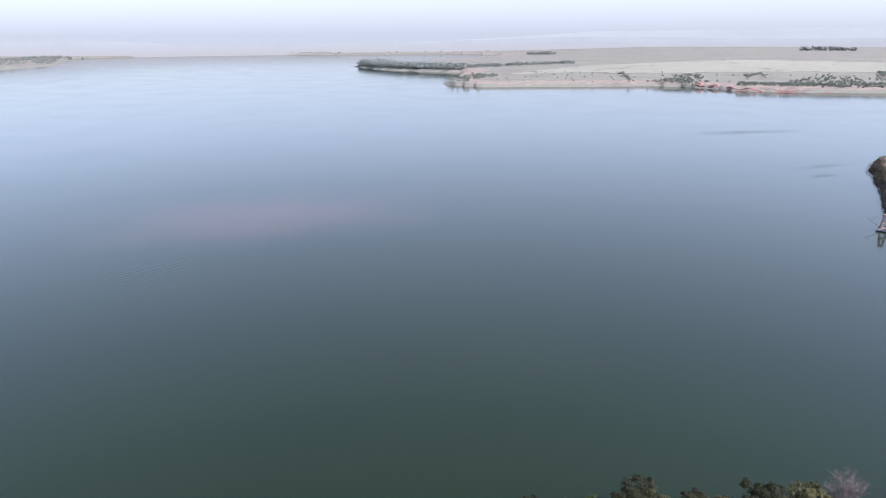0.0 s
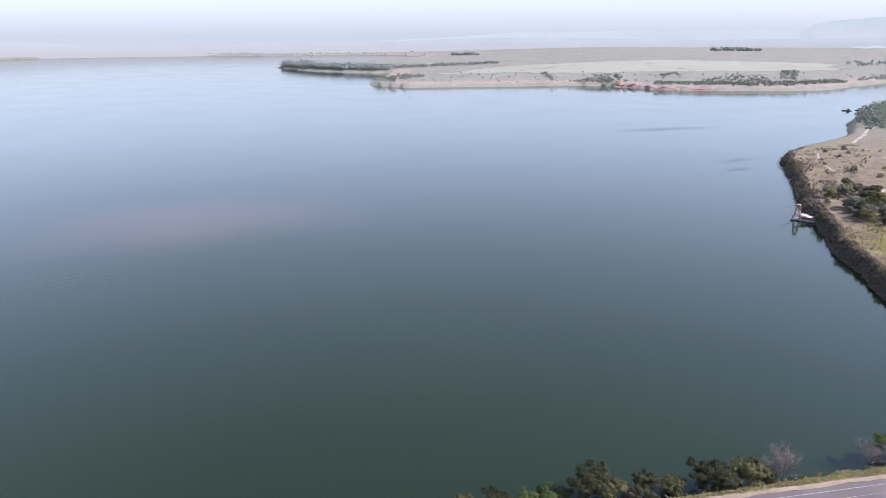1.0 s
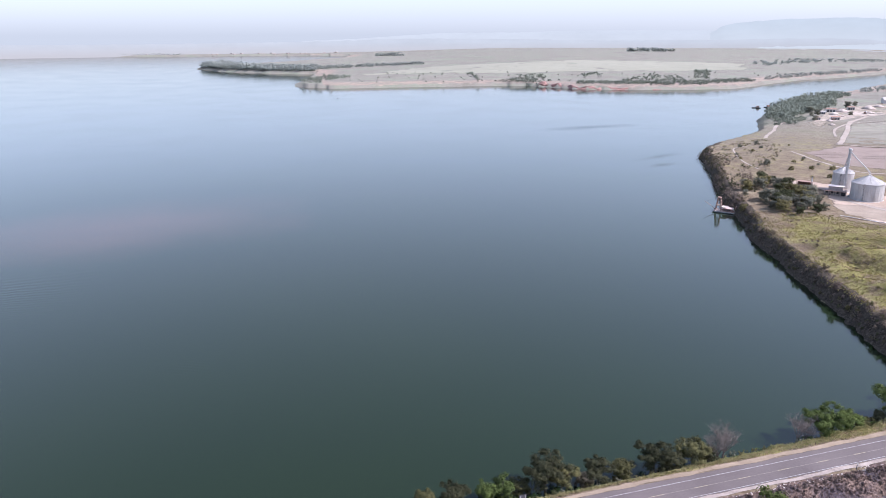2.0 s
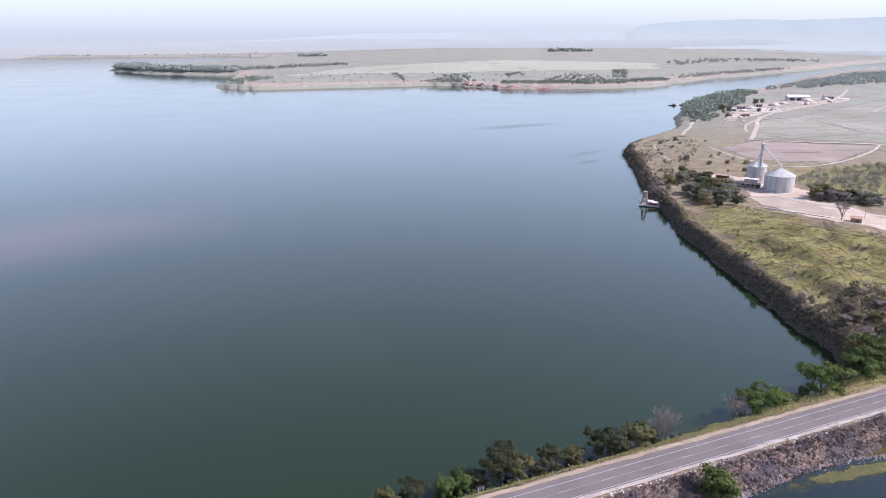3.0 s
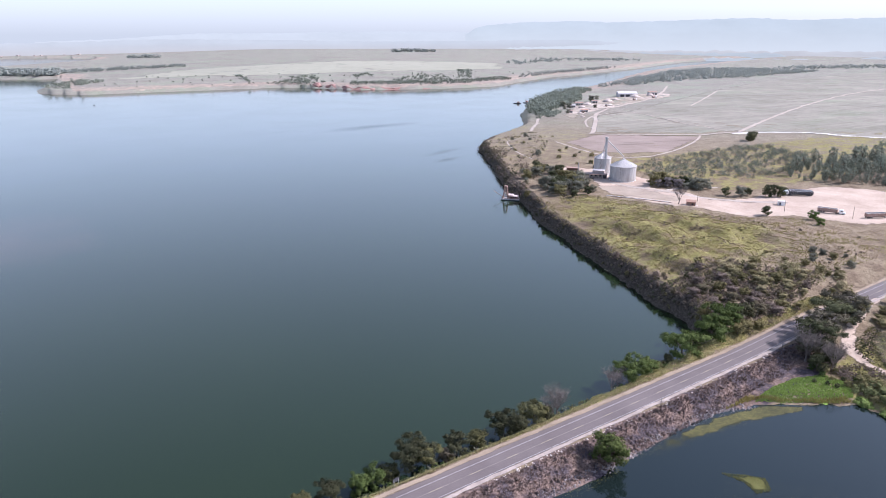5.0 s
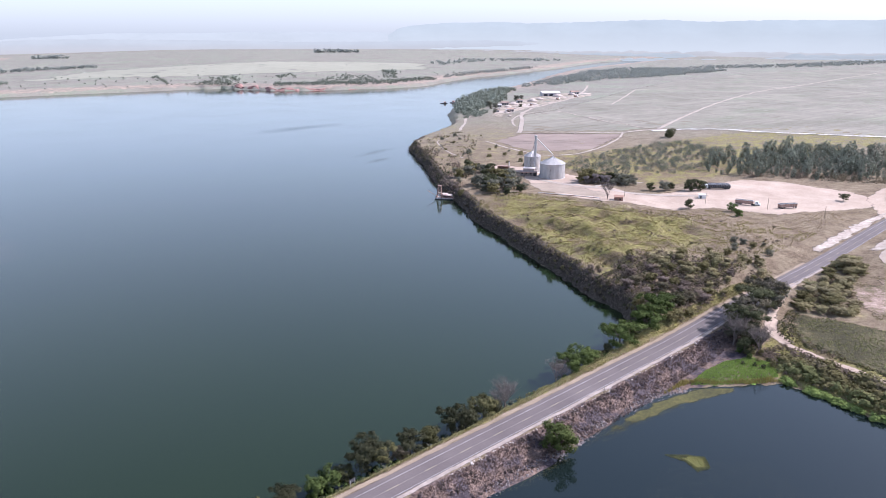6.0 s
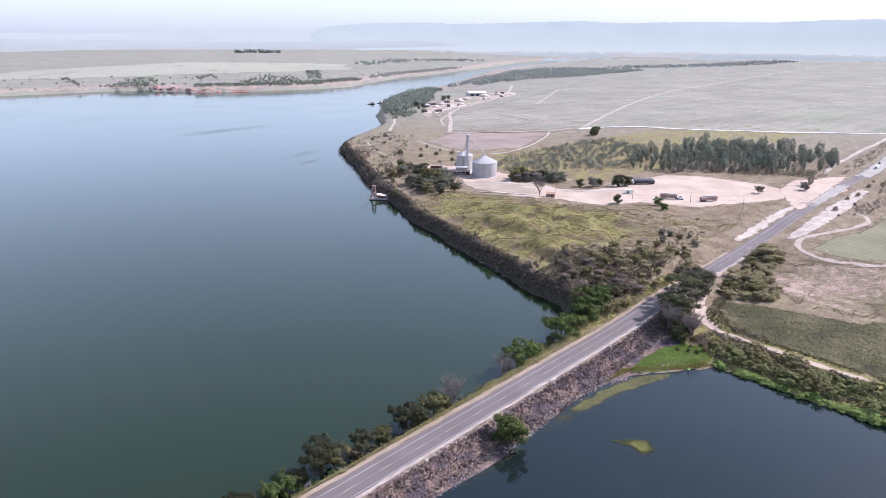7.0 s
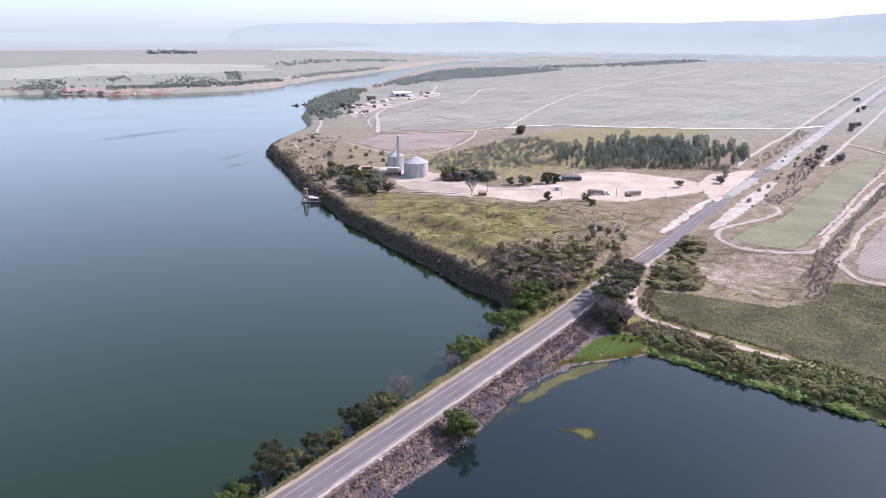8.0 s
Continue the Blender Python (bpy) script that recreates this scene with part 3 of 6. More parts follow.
setting(field_sheet("field", [(514, 592), (633, 712), (719, 738), (1118, 925), (1500, 1080), (2100, 1180), (3300, 1080), (4100, 690), (2267, 375), (914, 228), (834, 293),
                              (752, 402), (690, 495), (671, 514), (616, 522)], M_CANE, 14, 0.12, 0.4), "wide dry field of grey-brown cane stubble", "field")
setting(field_sheet("field", [(442, 549), (510, 573), (600, 503), (484, 449), (437, 467), (429, 490)], M_TILLED, 7), "tilled reddish soil beside a dust track", "field")
setting(field_sheet("field", [(333, 125), (366, 125), (404, 117), (428, 121), (486, 124), (577, 131), (660, 133), (747, 117), (642, 101), (550, 95), (441, 91), (342, 86.5), (329, 99)], M_CROP, 6), "young green crop in rows", "field")
setting(field_sheet("field", [(228, 122), (246, 127), (254, 104), (262, 76), (283, 66), (306, 66), (313, 46), (312, 10), (280, -60), (213, -60), (214, 28), (215.5, 55), (215, 73), (216, 92), (217.5, 110)], M_LOW, 5), "low green crop overgrown with weeds", "field")
setting(field_sheet("field", [(317, 61), (330, 63), (375, 67), (448, 67), (700, 60), (600, 0), (317, 44)], M_PLOUGH, 6), "ploughed brown soil in furrows", "field")
setting(field_sheet("field", [(760, 128), (1150, 172), (1500, 195), (1400, 60), (800, 60)], M_CROP, 14), "distant green crop beside the road", "field")
setting(field_sheet("field", [(266, 106), (282, 121), (300, 126), (317, 115), (327, 96), (331, 82), (303, 76), (275, 73), (267, 88)], mottled("bare_plot_soil", [(0.38, (0.115, 0.105, 0.055)), (0.47, (0.17, 0.135, 0.085)), (0.53, (0.27, 0.195, 0.15)), (0.64, (0.46, 0.345, 0.285))], 0.28), 5, 0.12, 4.0), "bare pinkish soil with dry weeds", "bare plot")
setting(field_sheet("pasture", [(130, 1900), (420, 2250), (1100, 2300), (1500, 2150), (1300, 1850), (900, 1800), (500, 1850)], mottled("pale_pasture", [(0.35, (0.24, 0.23, 0.175)), (0.65, (0.32, 0.305, 0.235))], 0.03), 40, 0.35, 3.0), "pale green pasture on the far peninsula", "field")
setting(field_sheet("yard", [(329, 383), (312, 348), (311, 309), (322, 288), (339, 253), (362, 241), (370, 224), (377, 206), (397, 200), (441, 182), (474, 167), (510, 160),
                             (524, 170), (501, 180), (476, 193), (486, 215), (480, 260), (467, 282), (435, 286), (414, 290), (375, 285), (355, 296), (360, 317), (350, 342), (372, 366), (374, 400), (352, 440), (338, 432), (345, 400)], M_SAND, 5, 0.16), "sandy yard of pale packed dirt", "yard")
setting(field_sheet("yard", [(585, 690), (626, 735), (743, 790), (844, 835), (969, 880), (1030, 930), (980, 960), (880, 930), (800, 895), (720, 850), (657, 790), (600, 740)], mottled("works_ground", [(0.40, (0.15, 0.135, 0.085)), (0.48, (0.28, 0.23, 0.18)), (0.58, (0.48, 0.40, 0.34))], 0.12), 12, 0.14), "pale sandy ground of a riverside works", "yard")
M_CUT = earthy("eroded_dirt", (0.22, 0.17, 0.135), (0.52, 0.44, 0.37), 0.18, 0.7)
for pts, wl in (([(318, 157), (330, 163), (380, 169), (430, 173), (470, 176), (470, 171), (420, 164.5), (370, 159.5), (330, 156)], "pale eroded dirt along the road cut"),
                ([(343, 142), (366, 146), (439, 153.5), (525, 160), (518, 150), (470, 143), (439, 139), (404, 137), (366, 134.5), (350, 136)], "pale bare dirt beside the road"),
                ([(418, 160.5), (464, 165.5), (570, 180), (545, 192), (511, 204), (470, 196), (440, 178)], "pale sand spread at the yard entrance")):
    setting(field_sheet("road_cut", pts, M_CUT if "entrance" not in wl else M_SAND, 4, 0.2, 0.9), wl, "dirt")


setting(field_sheet("yard", [(319, 369), (340, 360), (341, 332), (340, 306), (331, 299), (320, 319), (309, 341)], earthy("packed_tan_dirt", (0.24, 0.185, 0.14), (0.36, 0.29, 0.225), 0.08, 0.8), 4, 0.24, 0.5), "packed tan dirt lot beside the silos", "yard")
def track(points, half, label="pale dusty dirt track", ragged=0.6, rise=0.2, step=3, dust=None):
    setting(ribbon("dirt_track", dust or M_TRACK, [(x, y, 0) for x, y in points], half * 1.15, half * 1.15, step, rise, ragged, len(points), 4), label, "dirt track")


track([(505, 585), (522, 566), (555, 544), (606, 513), (657, 505), (688, 490), (752, 402), (834, 293), (886, 243), (935, 215)], 2.6, "pale dirt track across the fields", 0.5, 0.5)
track([(640, 500), (688, 490), (752, 402), (834, 293), (886, 243), (940, 214)], 4.6, "chalk-white track along the edge of the cane field", 0.5, 0.5, 4, M_CHALK)
track([(657, 505), (802, 569), (1071, 676), (1353, 762), (1512, 790), (2121, 909), (3128, 1082)], 3.0, "pale dirt track across the fields", 0.6, 0.5, 9)
track([(436, 556), (426, 511), (420, 473), (421, 452), (450, 440), (484, 449), (573, 490), (606, 513)], 1.5)
track([(544, 626), (590, 680), (639, 716), (712, 730), (690, 640), (681, 616), (662, 517)], 1.6, rise=0.4)
track([(856, 741), (1000, 830), (1164, 935)], 2.2, rise=0.45, step=8)
track([(470, 640), (488, 661), (530, 705), (556, 736), (603, 775)], 2.2)
track([(557, 197), (646, 210), (819, 227), (1124, 262), (2448, 404)], 2.4, rise=0.45, step=8)
track([(438, 140), (436, 131), (428, 125), (402, 122), (384, 127), (364, 132), (343, 133), (331, 127), (325, 117), (327, 99), (337, 84), (377, 85), (444, 87), (573, 90)], 1.9, ragged=1.1, dust=M_PATH)
track([(612, 143), (638, 147), (683, 150), (789, 160), (935, 172), (1245, 201), (1800, 255)], 2.2, ragged=0.9, rise=0.5)
track([(789, 160), (765, 141), (743, 122), (700, 90)], 1.8, ragged=0.5, rise=0.5)
track([(373, 88), (449, 91), (500, 94), (586, 98), (640, 99), (760, 118)], 1.3, ragged=0.9, rise=0.35, dust=M_PATH)
track([(700, 72), (457, 70), (409, 73), (360, 69), (323, 65), (314, 55), (315, 43), (319, 0)], 1.7, ragged=0.9, dust=M_PATH)
track([(276, 143), (258, 139), (240, 133), (224, 127), (216.5, 119), (214, 106), (213, 86), (212, 72), (213.0, 57)], 1.6, "sandy drive along the pond", 0.5, 0.15, 2, M_SAND)
track([(316, 340), (340, 330), (372, 330), (395, 318)], 2.0)
track([(336, 376), (342, 345), (350, 318), (357, 296), (371, 277), (392, 262)], 2.6, "pale drive past the silos", 0.3, 0.32, 3)
track([(510, 581), (586, 658), (656, 732), (733, 784), (797, 814), (871, 850), (1002, 936), (1180, 1079)], 3.2, "pale dirt track past the riverside works", 0.8, 0.4, 6)
for pts in ([(440, 538), (499, 511), (583, 484)], [(436, 525), (491, 502), (546, 474)]):
    track(pts, 0.9, "dark wheel track across the tilled soil", 0.3, 0.3, 4, M_PLOUGH)
setting(field_sheet("drive_apron", [(213, 116), (216, 124), (226, 131), (240, 137), (246, 135), (232, 127), (222.5, 120), (217.5, 111)], M_SAND, 3, 0.19, 0.5), "sandy turning place where the drive leaves the road", "dirt")
track([(427, 600), (406, 594), (384, 562), (364, 519), (356, 489)], 0.8, "faint wheel track over the grass by the point", 0.3, 0.14, 3)

# ---- pond ----
M_POND = water_material("pond_water", (0.006, 0.0105, 0.0105), (0.010, 0.0155, 0.0135), 0.05, 1.36)
pond = link("pond_water", [(x, y, 0.03) for x, y in [(-720, 60), (40, 118), (143, 126), (196, 120), (200, 30), (210, -40), (195, -210), (-100, -420), (-720, -310)]], [tuple(range(9))[::-1]], M_POND, smooth=False)
setting(pond, "still dark pond beside the causeway", "water")
for poly in pond.data.polygons:
    if poly.normal.z < 0:
        pond.data.flip_normals()


# ---- mesh helpers ----
def part(name, bm, material, parent, label="", smooth=False):
    me = bpy.data.meshes.new(name)
    bm.to_mesh(me)
    bm.free()
    me.materials.append(material)
    if smooth:
        me.shade_smooth()
    ob = new(name, me)
    ob.parent = parent
    return tagged(ob, label)


def root(name, x, y, turn=0.0, sink=0.0, z=None):
    ob = new(name)
    ob.matrix_basis = pose(x, y, float(ground([x], [y])[0]) - sink if z is None else z, 0, 0, turn)
    return ob


def box(size, at=(0, 0, 0), bevel=0.0, bm=None, turn=0.0):
    """A box on its base point, bevelled."""
    bm = bm or bmesh.new()
    m = pose(*at, 0, 0, turn) @ Matrix.Translation((0, 0, size[2] / 2)) @ Matrix.Diagonal((*size, 1))
    made = bmesh.ops.create_cube(bm, size=1, matrix=m)
    if bevel:
        edges = list({e for v in made["verts"] for e in v.link_edges})
        bmesh.ops.bevel(bm, geom=edges, offset=bevel, segments=1, affect="EDGES")
    return bm


def drum(r1, r2, h, at=(0, 0, 0), seg=12, bm=None, caps=True):
    bm = bm or bmesh.new()
    bmesh.ops.create_cone(bm, cap_ends=caps, segments=seg, radius1=r1, radius2=r2, depth=h, matrix=Matrix.Translation((at[0], at[1], at[2] + h / 2)))
    return bm


def rod(a, b, r, r2=None, seg=6, bm=None):
    """A tapered rod from a to b."""
    bm = bm or bmesh.new()
    a, b = Vector(a), Vector(b)
    d = b - a
    m = Matrix.Translation((a + b) / 2) @ d.to_track_quat("Z", "Y").to_matrix().to_4x4()
    bmesh.ops.create_cone(bm, cap_ends=True, segments=seg, radius1=r, radius2=r if r2 is None else r2, depth=d.length, matrix=m)
    return bm


# ---- plants ----
def leaves(r, centres, radii, count, size, flat=0.8, up=0.4):
    """Leaf quads in clumps round the centres."""
    c = np.repeat(np.array(centres), count, 0)
    rad = np.repeat(np.array(radii), count)[:, None]
    d = r.normal(size=c.shape)
    d /= np.linalg.norm(d, axis=1)[:, None]
    p = c + d * rad * r.uniform(0.35, 1.0, (len(c), 1)) * [1, 1, flat]
    mid = np.mean(centres, axis=0)
    away = (c - mid) / (np.linalg.norm(c - mid, axis=1)[:, None] + 0.3 * rad)
    n = d * 0.9 + away * 0.6 + r.normal(size=c.shape) * 0.33 + [0, 0, up + 0.2]
    n /= np.linalg.norm(n, axis=1)[:, None]
    t = np.cross(n, r.normal(size=c.shape))
    t /= np.linalg.norm(t, axis=1)[:, None]
    w = np.cross(n, t)
    s = size * r.uniform(0.6, 1.3, (len(c), 1))
    quads = np.stack([p - t * s, p - w * s * 0.55, p + t * s, p + w * s * 0.55], 1)
    return quads.reshape(-1, 3)


def leaf_mesh(name, V, material):
    n = len(V) // 4
    me = bpy.data.meshes.new(name)
    me.from_pydata(V.tolist(), [], np.arange(n * 4).reshape(n, 4).tolist())
    me.materials.append(material)
    return me


def limbs(r, h, spread, n, trunk_r, fork=0.35, twigs=0):
    """Trunk and limbs as one mesh; returns it and the limb ends."""
    bm = bmesh.new()
    top = Vector((r.uniform(-0.3, 0.3), r.uniform(-0.3, 0.3), h * fork))
    rod((0, 0, -0.4), top, trunk_r, trunk_r * 0.75, 7, bm)
    ends = []
    for k in range(n):
        a = 6.283 * (k + r.uniform(-0.3, 0.3)) / n
        reach = spread * r.uniform(0.45, 0.95)
        e = Vector((math.cos(a) * reach, math.sin(a) * reach, h * r.uniform(0.62, 0.92)))
        mid = top.lerp(e, 0.5) + Vector((r.uniform(-0.3, 0.3), r.uniform(-0.3, 0.3), h * 0.05))
        rod(top, mid, trunk_r * 0.5, trunk_r * 0.33, 5, bm)
        rod(mid, e, trunk_r * 0.33, trunk_r * 0.1, 4, bm)
        ends.append(e)
        for _ in range(twigs):
            f = mid.lerp(e, r.uniform(0, 1))
            q = f + Vector((r.uniform(-1, 1), r.uniform(-1, 1), r.uniform(0.1, 1.0))) * h * 0.2
            rod(f, q, trunk_r * 0.2, trunk_r * 0.08, 3, bm)
            for _ in range(3):
                rod(q, q + Vector((r.uniform(-1, 1), r.uniform(-1, 1), r.uniform(0, 1))) * h * 0.13, trunk_r * 0.11, trunk_r * 0.05, 3, bm)
    return bm, ends


PLANTS = {}
KINDS = {
    # height, crown radius, clumps, leaves a clump, leaf size, lowest crown, flatness, trunk
    "broad": (7.0, 4.6, 60, 84, 0.215, 0.30, 0.55, 0.22),
    "round": (5.5, 3.1, 40, 56, 0.265, 0.18, 0.8, 0.18),
    "shrub": (3.0, 2.0, 16, 48, 0.235, 0.08, 0.8, 0.07),
    "eucalypt": (19.0, 6.0, 50, 30, 0.58, 0.12, 0.9, 0.24),
    "bare": (4.5, 2.4, 0, 0, 0, 0, 0, 0.14),
    "grassclump": (1.8, 2.4, 12, 54, 0.24, 0.0, 0.75, 0.0),
}


def plant(kind, leaf, seed, x, y, size=1.0, name="tree", label="", category="tree", group="", z=None, wide=1.0):
    key = (kind, leaf.name, seed % 4, name)
    turn, zz = (seed * 137.5) % 360, float(max(ground([x], [y])[0], -0.4)) - 0.15 if z is None else z
    m = pose(x, y, zz, 0, 0, turn) @ Matrix.Diagonal((size * wide, size * wide, size, 1))
    if key in PLANTS:
        ob = copy_thing(PLANTS[key], m)
        return tagged(ob, label, category, group)
    h, rad, n, per, ls, low, flat, tr = KINDS[kind]
    r = np.random.RandomState(100 + seed % 4 * 17 + len(kind))
    ob = new(name)
    PLANTS[key] = ob
    if tr:
        nl = 7 if kind != "eucalypt" else 9
        bm, ends = limbs(r, h, rad * (0.5 if kind == "eucalypt" else 0.85), nl, tr, {"broad": 0.35, "round": 0.25, "shrub": 0.1, "eucalypt": 0.3, "bare": 0.2}[kind], 20 if kind == "bare" else 0)
        part("trunk" if kind != "shrub" else "stem", bm, M_BARK if kind != "bare" else M_TWIG, ob)
    if n:
        cs, rs = [], []
        if kind in ("broad", "round"):
            heads = [(e.x, e.y, e.z, r.uniform(0.75, 1.15)) for e in ends] + [(0, 0, h * 0.8, 1.0)]
            if kind == "broad":
                heads += [(math.cos(k * 1.9) * rad * 0.55, math.sin(k * 1.9) * rad * 0.55, h * r.uniform(0.3, 0.5), 0.8) for k in range(4)]
            if kind == "round":
                heads += [(0, 0, h * 0.3, 1.4), (0, 0, h * 0.55, 1.5)] + [(math.cos(k * 1.3) * rad * 0.6, math.sin(k * 1.3) * rad * 0.6, h * r.uniform(0.22, 0.45), 0.85) for k in range(5)]
            each = max(3, n // len(heads))
            for hx, hy, hz, hs in heads:
                for k in range(each):
                    a, d = r.uniform(0, 6.283), rad * 0.36 * hs * math.sqrt(r.rand())
                    cs.append((hx + math.cos(a) * d, hy + math.sin(a) * d, hz + r.uniform(-0.5, 0.9) * h * (0.05 if kind == "broad" else 0.09)))
                    rs.append(rad * (r.uniform(0.15, 0.30) if kind == "broad" else r.uniform(0.24, 0.38)))
        else:
            for k in range(n):
                v = (k + 0.5) / n
                a = k * 2.4 + r.uniform(-0.4, 0.4)
                zc = h * (low + (0.97 - low) * v)
                if kind == "eucalypt":
                    prof = (0.25 + 0.75 * math.sin(3.1 * (0.12 + 0.85 * (1 - v)) ** 0.9)) * r.uniform(0.5, 1.1)
                else:
                    prof = math.sqrt(max(0.08, 1 - ((v - 0.35) / 0.7) ** 2)) * r.uniform(0.5, 1.0)
                cs.append((math.cos(a) * rad * prof * 0.82, math.sin(a) * rad * prof * 0.82, zc + r.uniform(-0.04, 0.04) * h))
                rs.append(rad * r.uniform(0.22, 0.42) * (0.7 if kind == "eucalypt" else 1.0))
        per = round(per * n / len(cs))
        crown = new("crown" if tr else "mound", leaf_mesh("crown", leaves(r, cs, rs, per, ls, flat), leaf))
        crown.parent = ob
    ob.matrix_basis = m
    return tagged(ob, label, category, group)


M_TWIG = earthy("twig", (0.12, 0.095, 0.082), (0.24, 0.195, 0.17), 0.4, 4.0)
# lightened leaf colour: haze over the grove and scrub is put in
M_LEAF_EUC = foliage("leaf_eucalyptus", (0.088, 0.103, 0.078), (0.30, 0.315, 0.24))
M_LEAF_SCRUB = foliage("leaf_scrub", (0.07, 0.055, 0.042), (0.26, 0.205, 0.155))
M_LEAF_OLIVE = foliage("leaf_olive", (0.07, 0.063, 0.028), (0.265, 0.228, 0.105))
M_LEAF_LUSH = foliage("leaf_lush", (0.10, 0.14, 0.035), (0.30, 0.36, 0.11))
M_LEAF_HAY = foliage("leaf_feathery", (0.16, 0.138, 0.075), (0.42, 0.35, 0.20))
M_LEAF_FEATHER = foliage("leaf_feather_olive", (0.15, 0.13, 0.066), (0.40, 0.345, 0.18))
M_LEAF_MOUND = foliage("leaf_mound", (0.07, 0.08, 0.031), (0.25, 0.25, 0.105))
M_LEAF_ASHEN = foliage("leaf_ashen", (0.11, 0.094, 0.09), (0.30, 0.255, 0.235))
M_LEAF_SLOPE = foliage("leaf_slope_brush", (0.12, 0.086, 0.076), (0.34, 0.25, 0.215))
# leaf colour lifted and greyed to stand in for haze
M_LEAF_HAZED = foliage("leaf_hazed", (0.135, 0.128, 0.10), (0.33, 0.30, 0.235))
M_GRASS_DRY = foliage("grass_dry", (0.28, 0.22, 0.12), (0.55, 0.45, 0.26))
M_GRASS_GREEN = foliage("grass_green", (0.19, 0.185, 0.08), (0.44, 0.40, 0.19))


def thicket(name, places, kinds, leafs, sizes, label, seed, wide=1.0, category="shrubs"):
    """Many plants that run into one another, joined by colour."""
    r = np.random.RandomState(seed)
    heaps = {}
    high = dict(zip(places, np.maximum(ground([q[0] for q in places], [q[1] for q in places]), -0.3).tolist()))
    for x, y in places:
        kind, leaf, size = kinds[r.randint(len(kinds))], leafs[r.randint(len(leafs))], r.uniform(*sizes)
        h, rad, n, per, ls, low, flat, _ = KINDS[kind]
        n = max(6, n // 3)
        v = (np.arange(n) + 0.5) / n
        a = np.arange(n) * 2.4 + r.uniform(0, 6)
        prof = np.sqrt(np.maximum(0.08, 1 - ((v - 0.35) / 0.7) ** 2)) * r.uniform(0.5, 1.0, n) * rad * 0.82 * wide
        c = np.stack([np.cos(a) * prof, np.sin(a) * prof, h * (0.05 + 0.92 * v)], -1) * size
        z = high[(x, y)]
        heaps.setdefault(leaf, []).append(leaves(r, c + [x, y, z], rad * r.uniform(0.3, 0.5, n) * size, max(12, per // 3), ls * 1.3 * max(0.75, size), flat))
    for leaf, vs in heaps.items():
        tagged(new(name, leaf_mesh(name, np.concatenate(vs), leaf)), label, category, kind="stuff")


def inside(x, y, poly):
    hit = False
    for (ax, ay), (bx, by) in zip(poly, poly[1:] + poly[:1]):
        if (ay > y) != (by > y) and x < (bx - ax) * (y - ay) / (by - ay) + ax:
            hit = not hit
    return hit


def scattered(poly, count, gap, seed, test=None):
    """Random places in an outline, at least gap apart; test takes arrays."""
    r = np.random.RandomState(seed)
    xs, ys = [q[0] for q in poly], [q[1] for q in poly]
    n = count * 14
    X, Y = r.uniform(min(xs), max(xs), n), r.uniform(min(ys), max(ys), n)
    ok = np.zeros(n, bool)
    for (ax, ay), (bx, by) in zip(poly, poly[1:] + poly[:1]):
        if ay != by:
            ok ^= ((ay > Y) != (by > Y)) & (X < (bx - ax) * (Y - ay) / (by - ay) + ax)
    X, Y = X[ok], Y[ok]
    if test is not None:
        ok = test(X, Y)
        X, Y = X[ok], Y[ok]
    out, cells = [], {}
    for x, y in zip(X.tolist(), Y.tolist()):
        i, j = int(x // gap), int(y // gap)
        if all((x - p) ** 2 + (y - q) ** 2 > gap * gap for u in (-1, 0, 1) for v in (-1, 0, 1) for p, q in cells.get((i + u, j + v), ())):
            cells.setdefault((i, j), []).append((x, y))
            out.append((x, y))
            if len(out) >= count:
                break
    return out


def beside_road(count, near, far, x0, x1, side, seed):
    """Places along the causeway, near to far metres from its centre line."""
    r = random.Random(seed)
    out = []
    for _ in range(count):
        x = r.uniform(x0, x1)
        y = np.interp(x, [q[0] for q in ROAD], [q[1] for q in ROAD])
        d = r.uniform(near, far) * side
        out.append((x - 0.079 * d, y + 0.997 * d))
    return out


def dry_land(x, y, edge=1.0, road_gap=7.5):
    return (shore_distance(x, y) > edge) & (line_distance(x, y, ROAD)[0] > road_gap)


# trees between the causeway and the lake
WATERSIDE = [
    ("broad", "O", 14, 141.2, 0.8), ("broad", "D", 22, 141.6, 0.85), ("round", "G", 30, 141.8, 0.9), ("round", "G", 34.5, 142.4, 0.95), ("broad", "O", 39.5, 142.8, 0.72),
    ("broad", "D", 46.5, 142.8, 1.32), ("broad", "O", 51, 143.2, 0.9), ("round", "Y", 57, 142.4, 0.75), ("broad", "D", 61, 143.0, 0.98), ("round", "O", 67.5, 142.8, 1.05),
    ("broad", "D", 78, 144.2, 1.12), ("broad", "D", 82.5, 144.2, 0.8), ("broad", "O", 90, 145.0, 1.18), ("round", "D", 95, 145.2, 0.8), ("bare", "B", 99.5, 145.8, 1.9), ("bare", "B", 97, 145.2, 1.5),
    ("bare", "B", 125, 147.4, 1.6), ("bare", "B", 127.5, 147.4, 1.3), ("broad", "G", 133.5, 148.4, 1.22), ("broad", "G", 140.5, 149.2, 1.05), ("broad", "O", 146, 149.4, 0.8), ("round", "D", 154, 149.8, 0.8), ("shrub", "O", 149.5, 149.2, 1.2),
    ("broad", "G", 162.5, 151.2, 1.3), ("broad", "O", 168, 151.6, 1.0), ("round", "D", 174, 152.4, 0.95), ("broad", "G", 181, 153.2, 1.1), ("broad", "G", 186.5, 154.6, 1.0), ("broad", "G", 192, 156.0, 1.25), ("round", "D", 197, 156.6, 1.2), ("round", "D", 203, 156.2, 1.1)]
M_LEAF_DUSK = foliage("leaf_dusk", (0.05, 0.046, 0.033), (0.20, 0.175, 0.118))
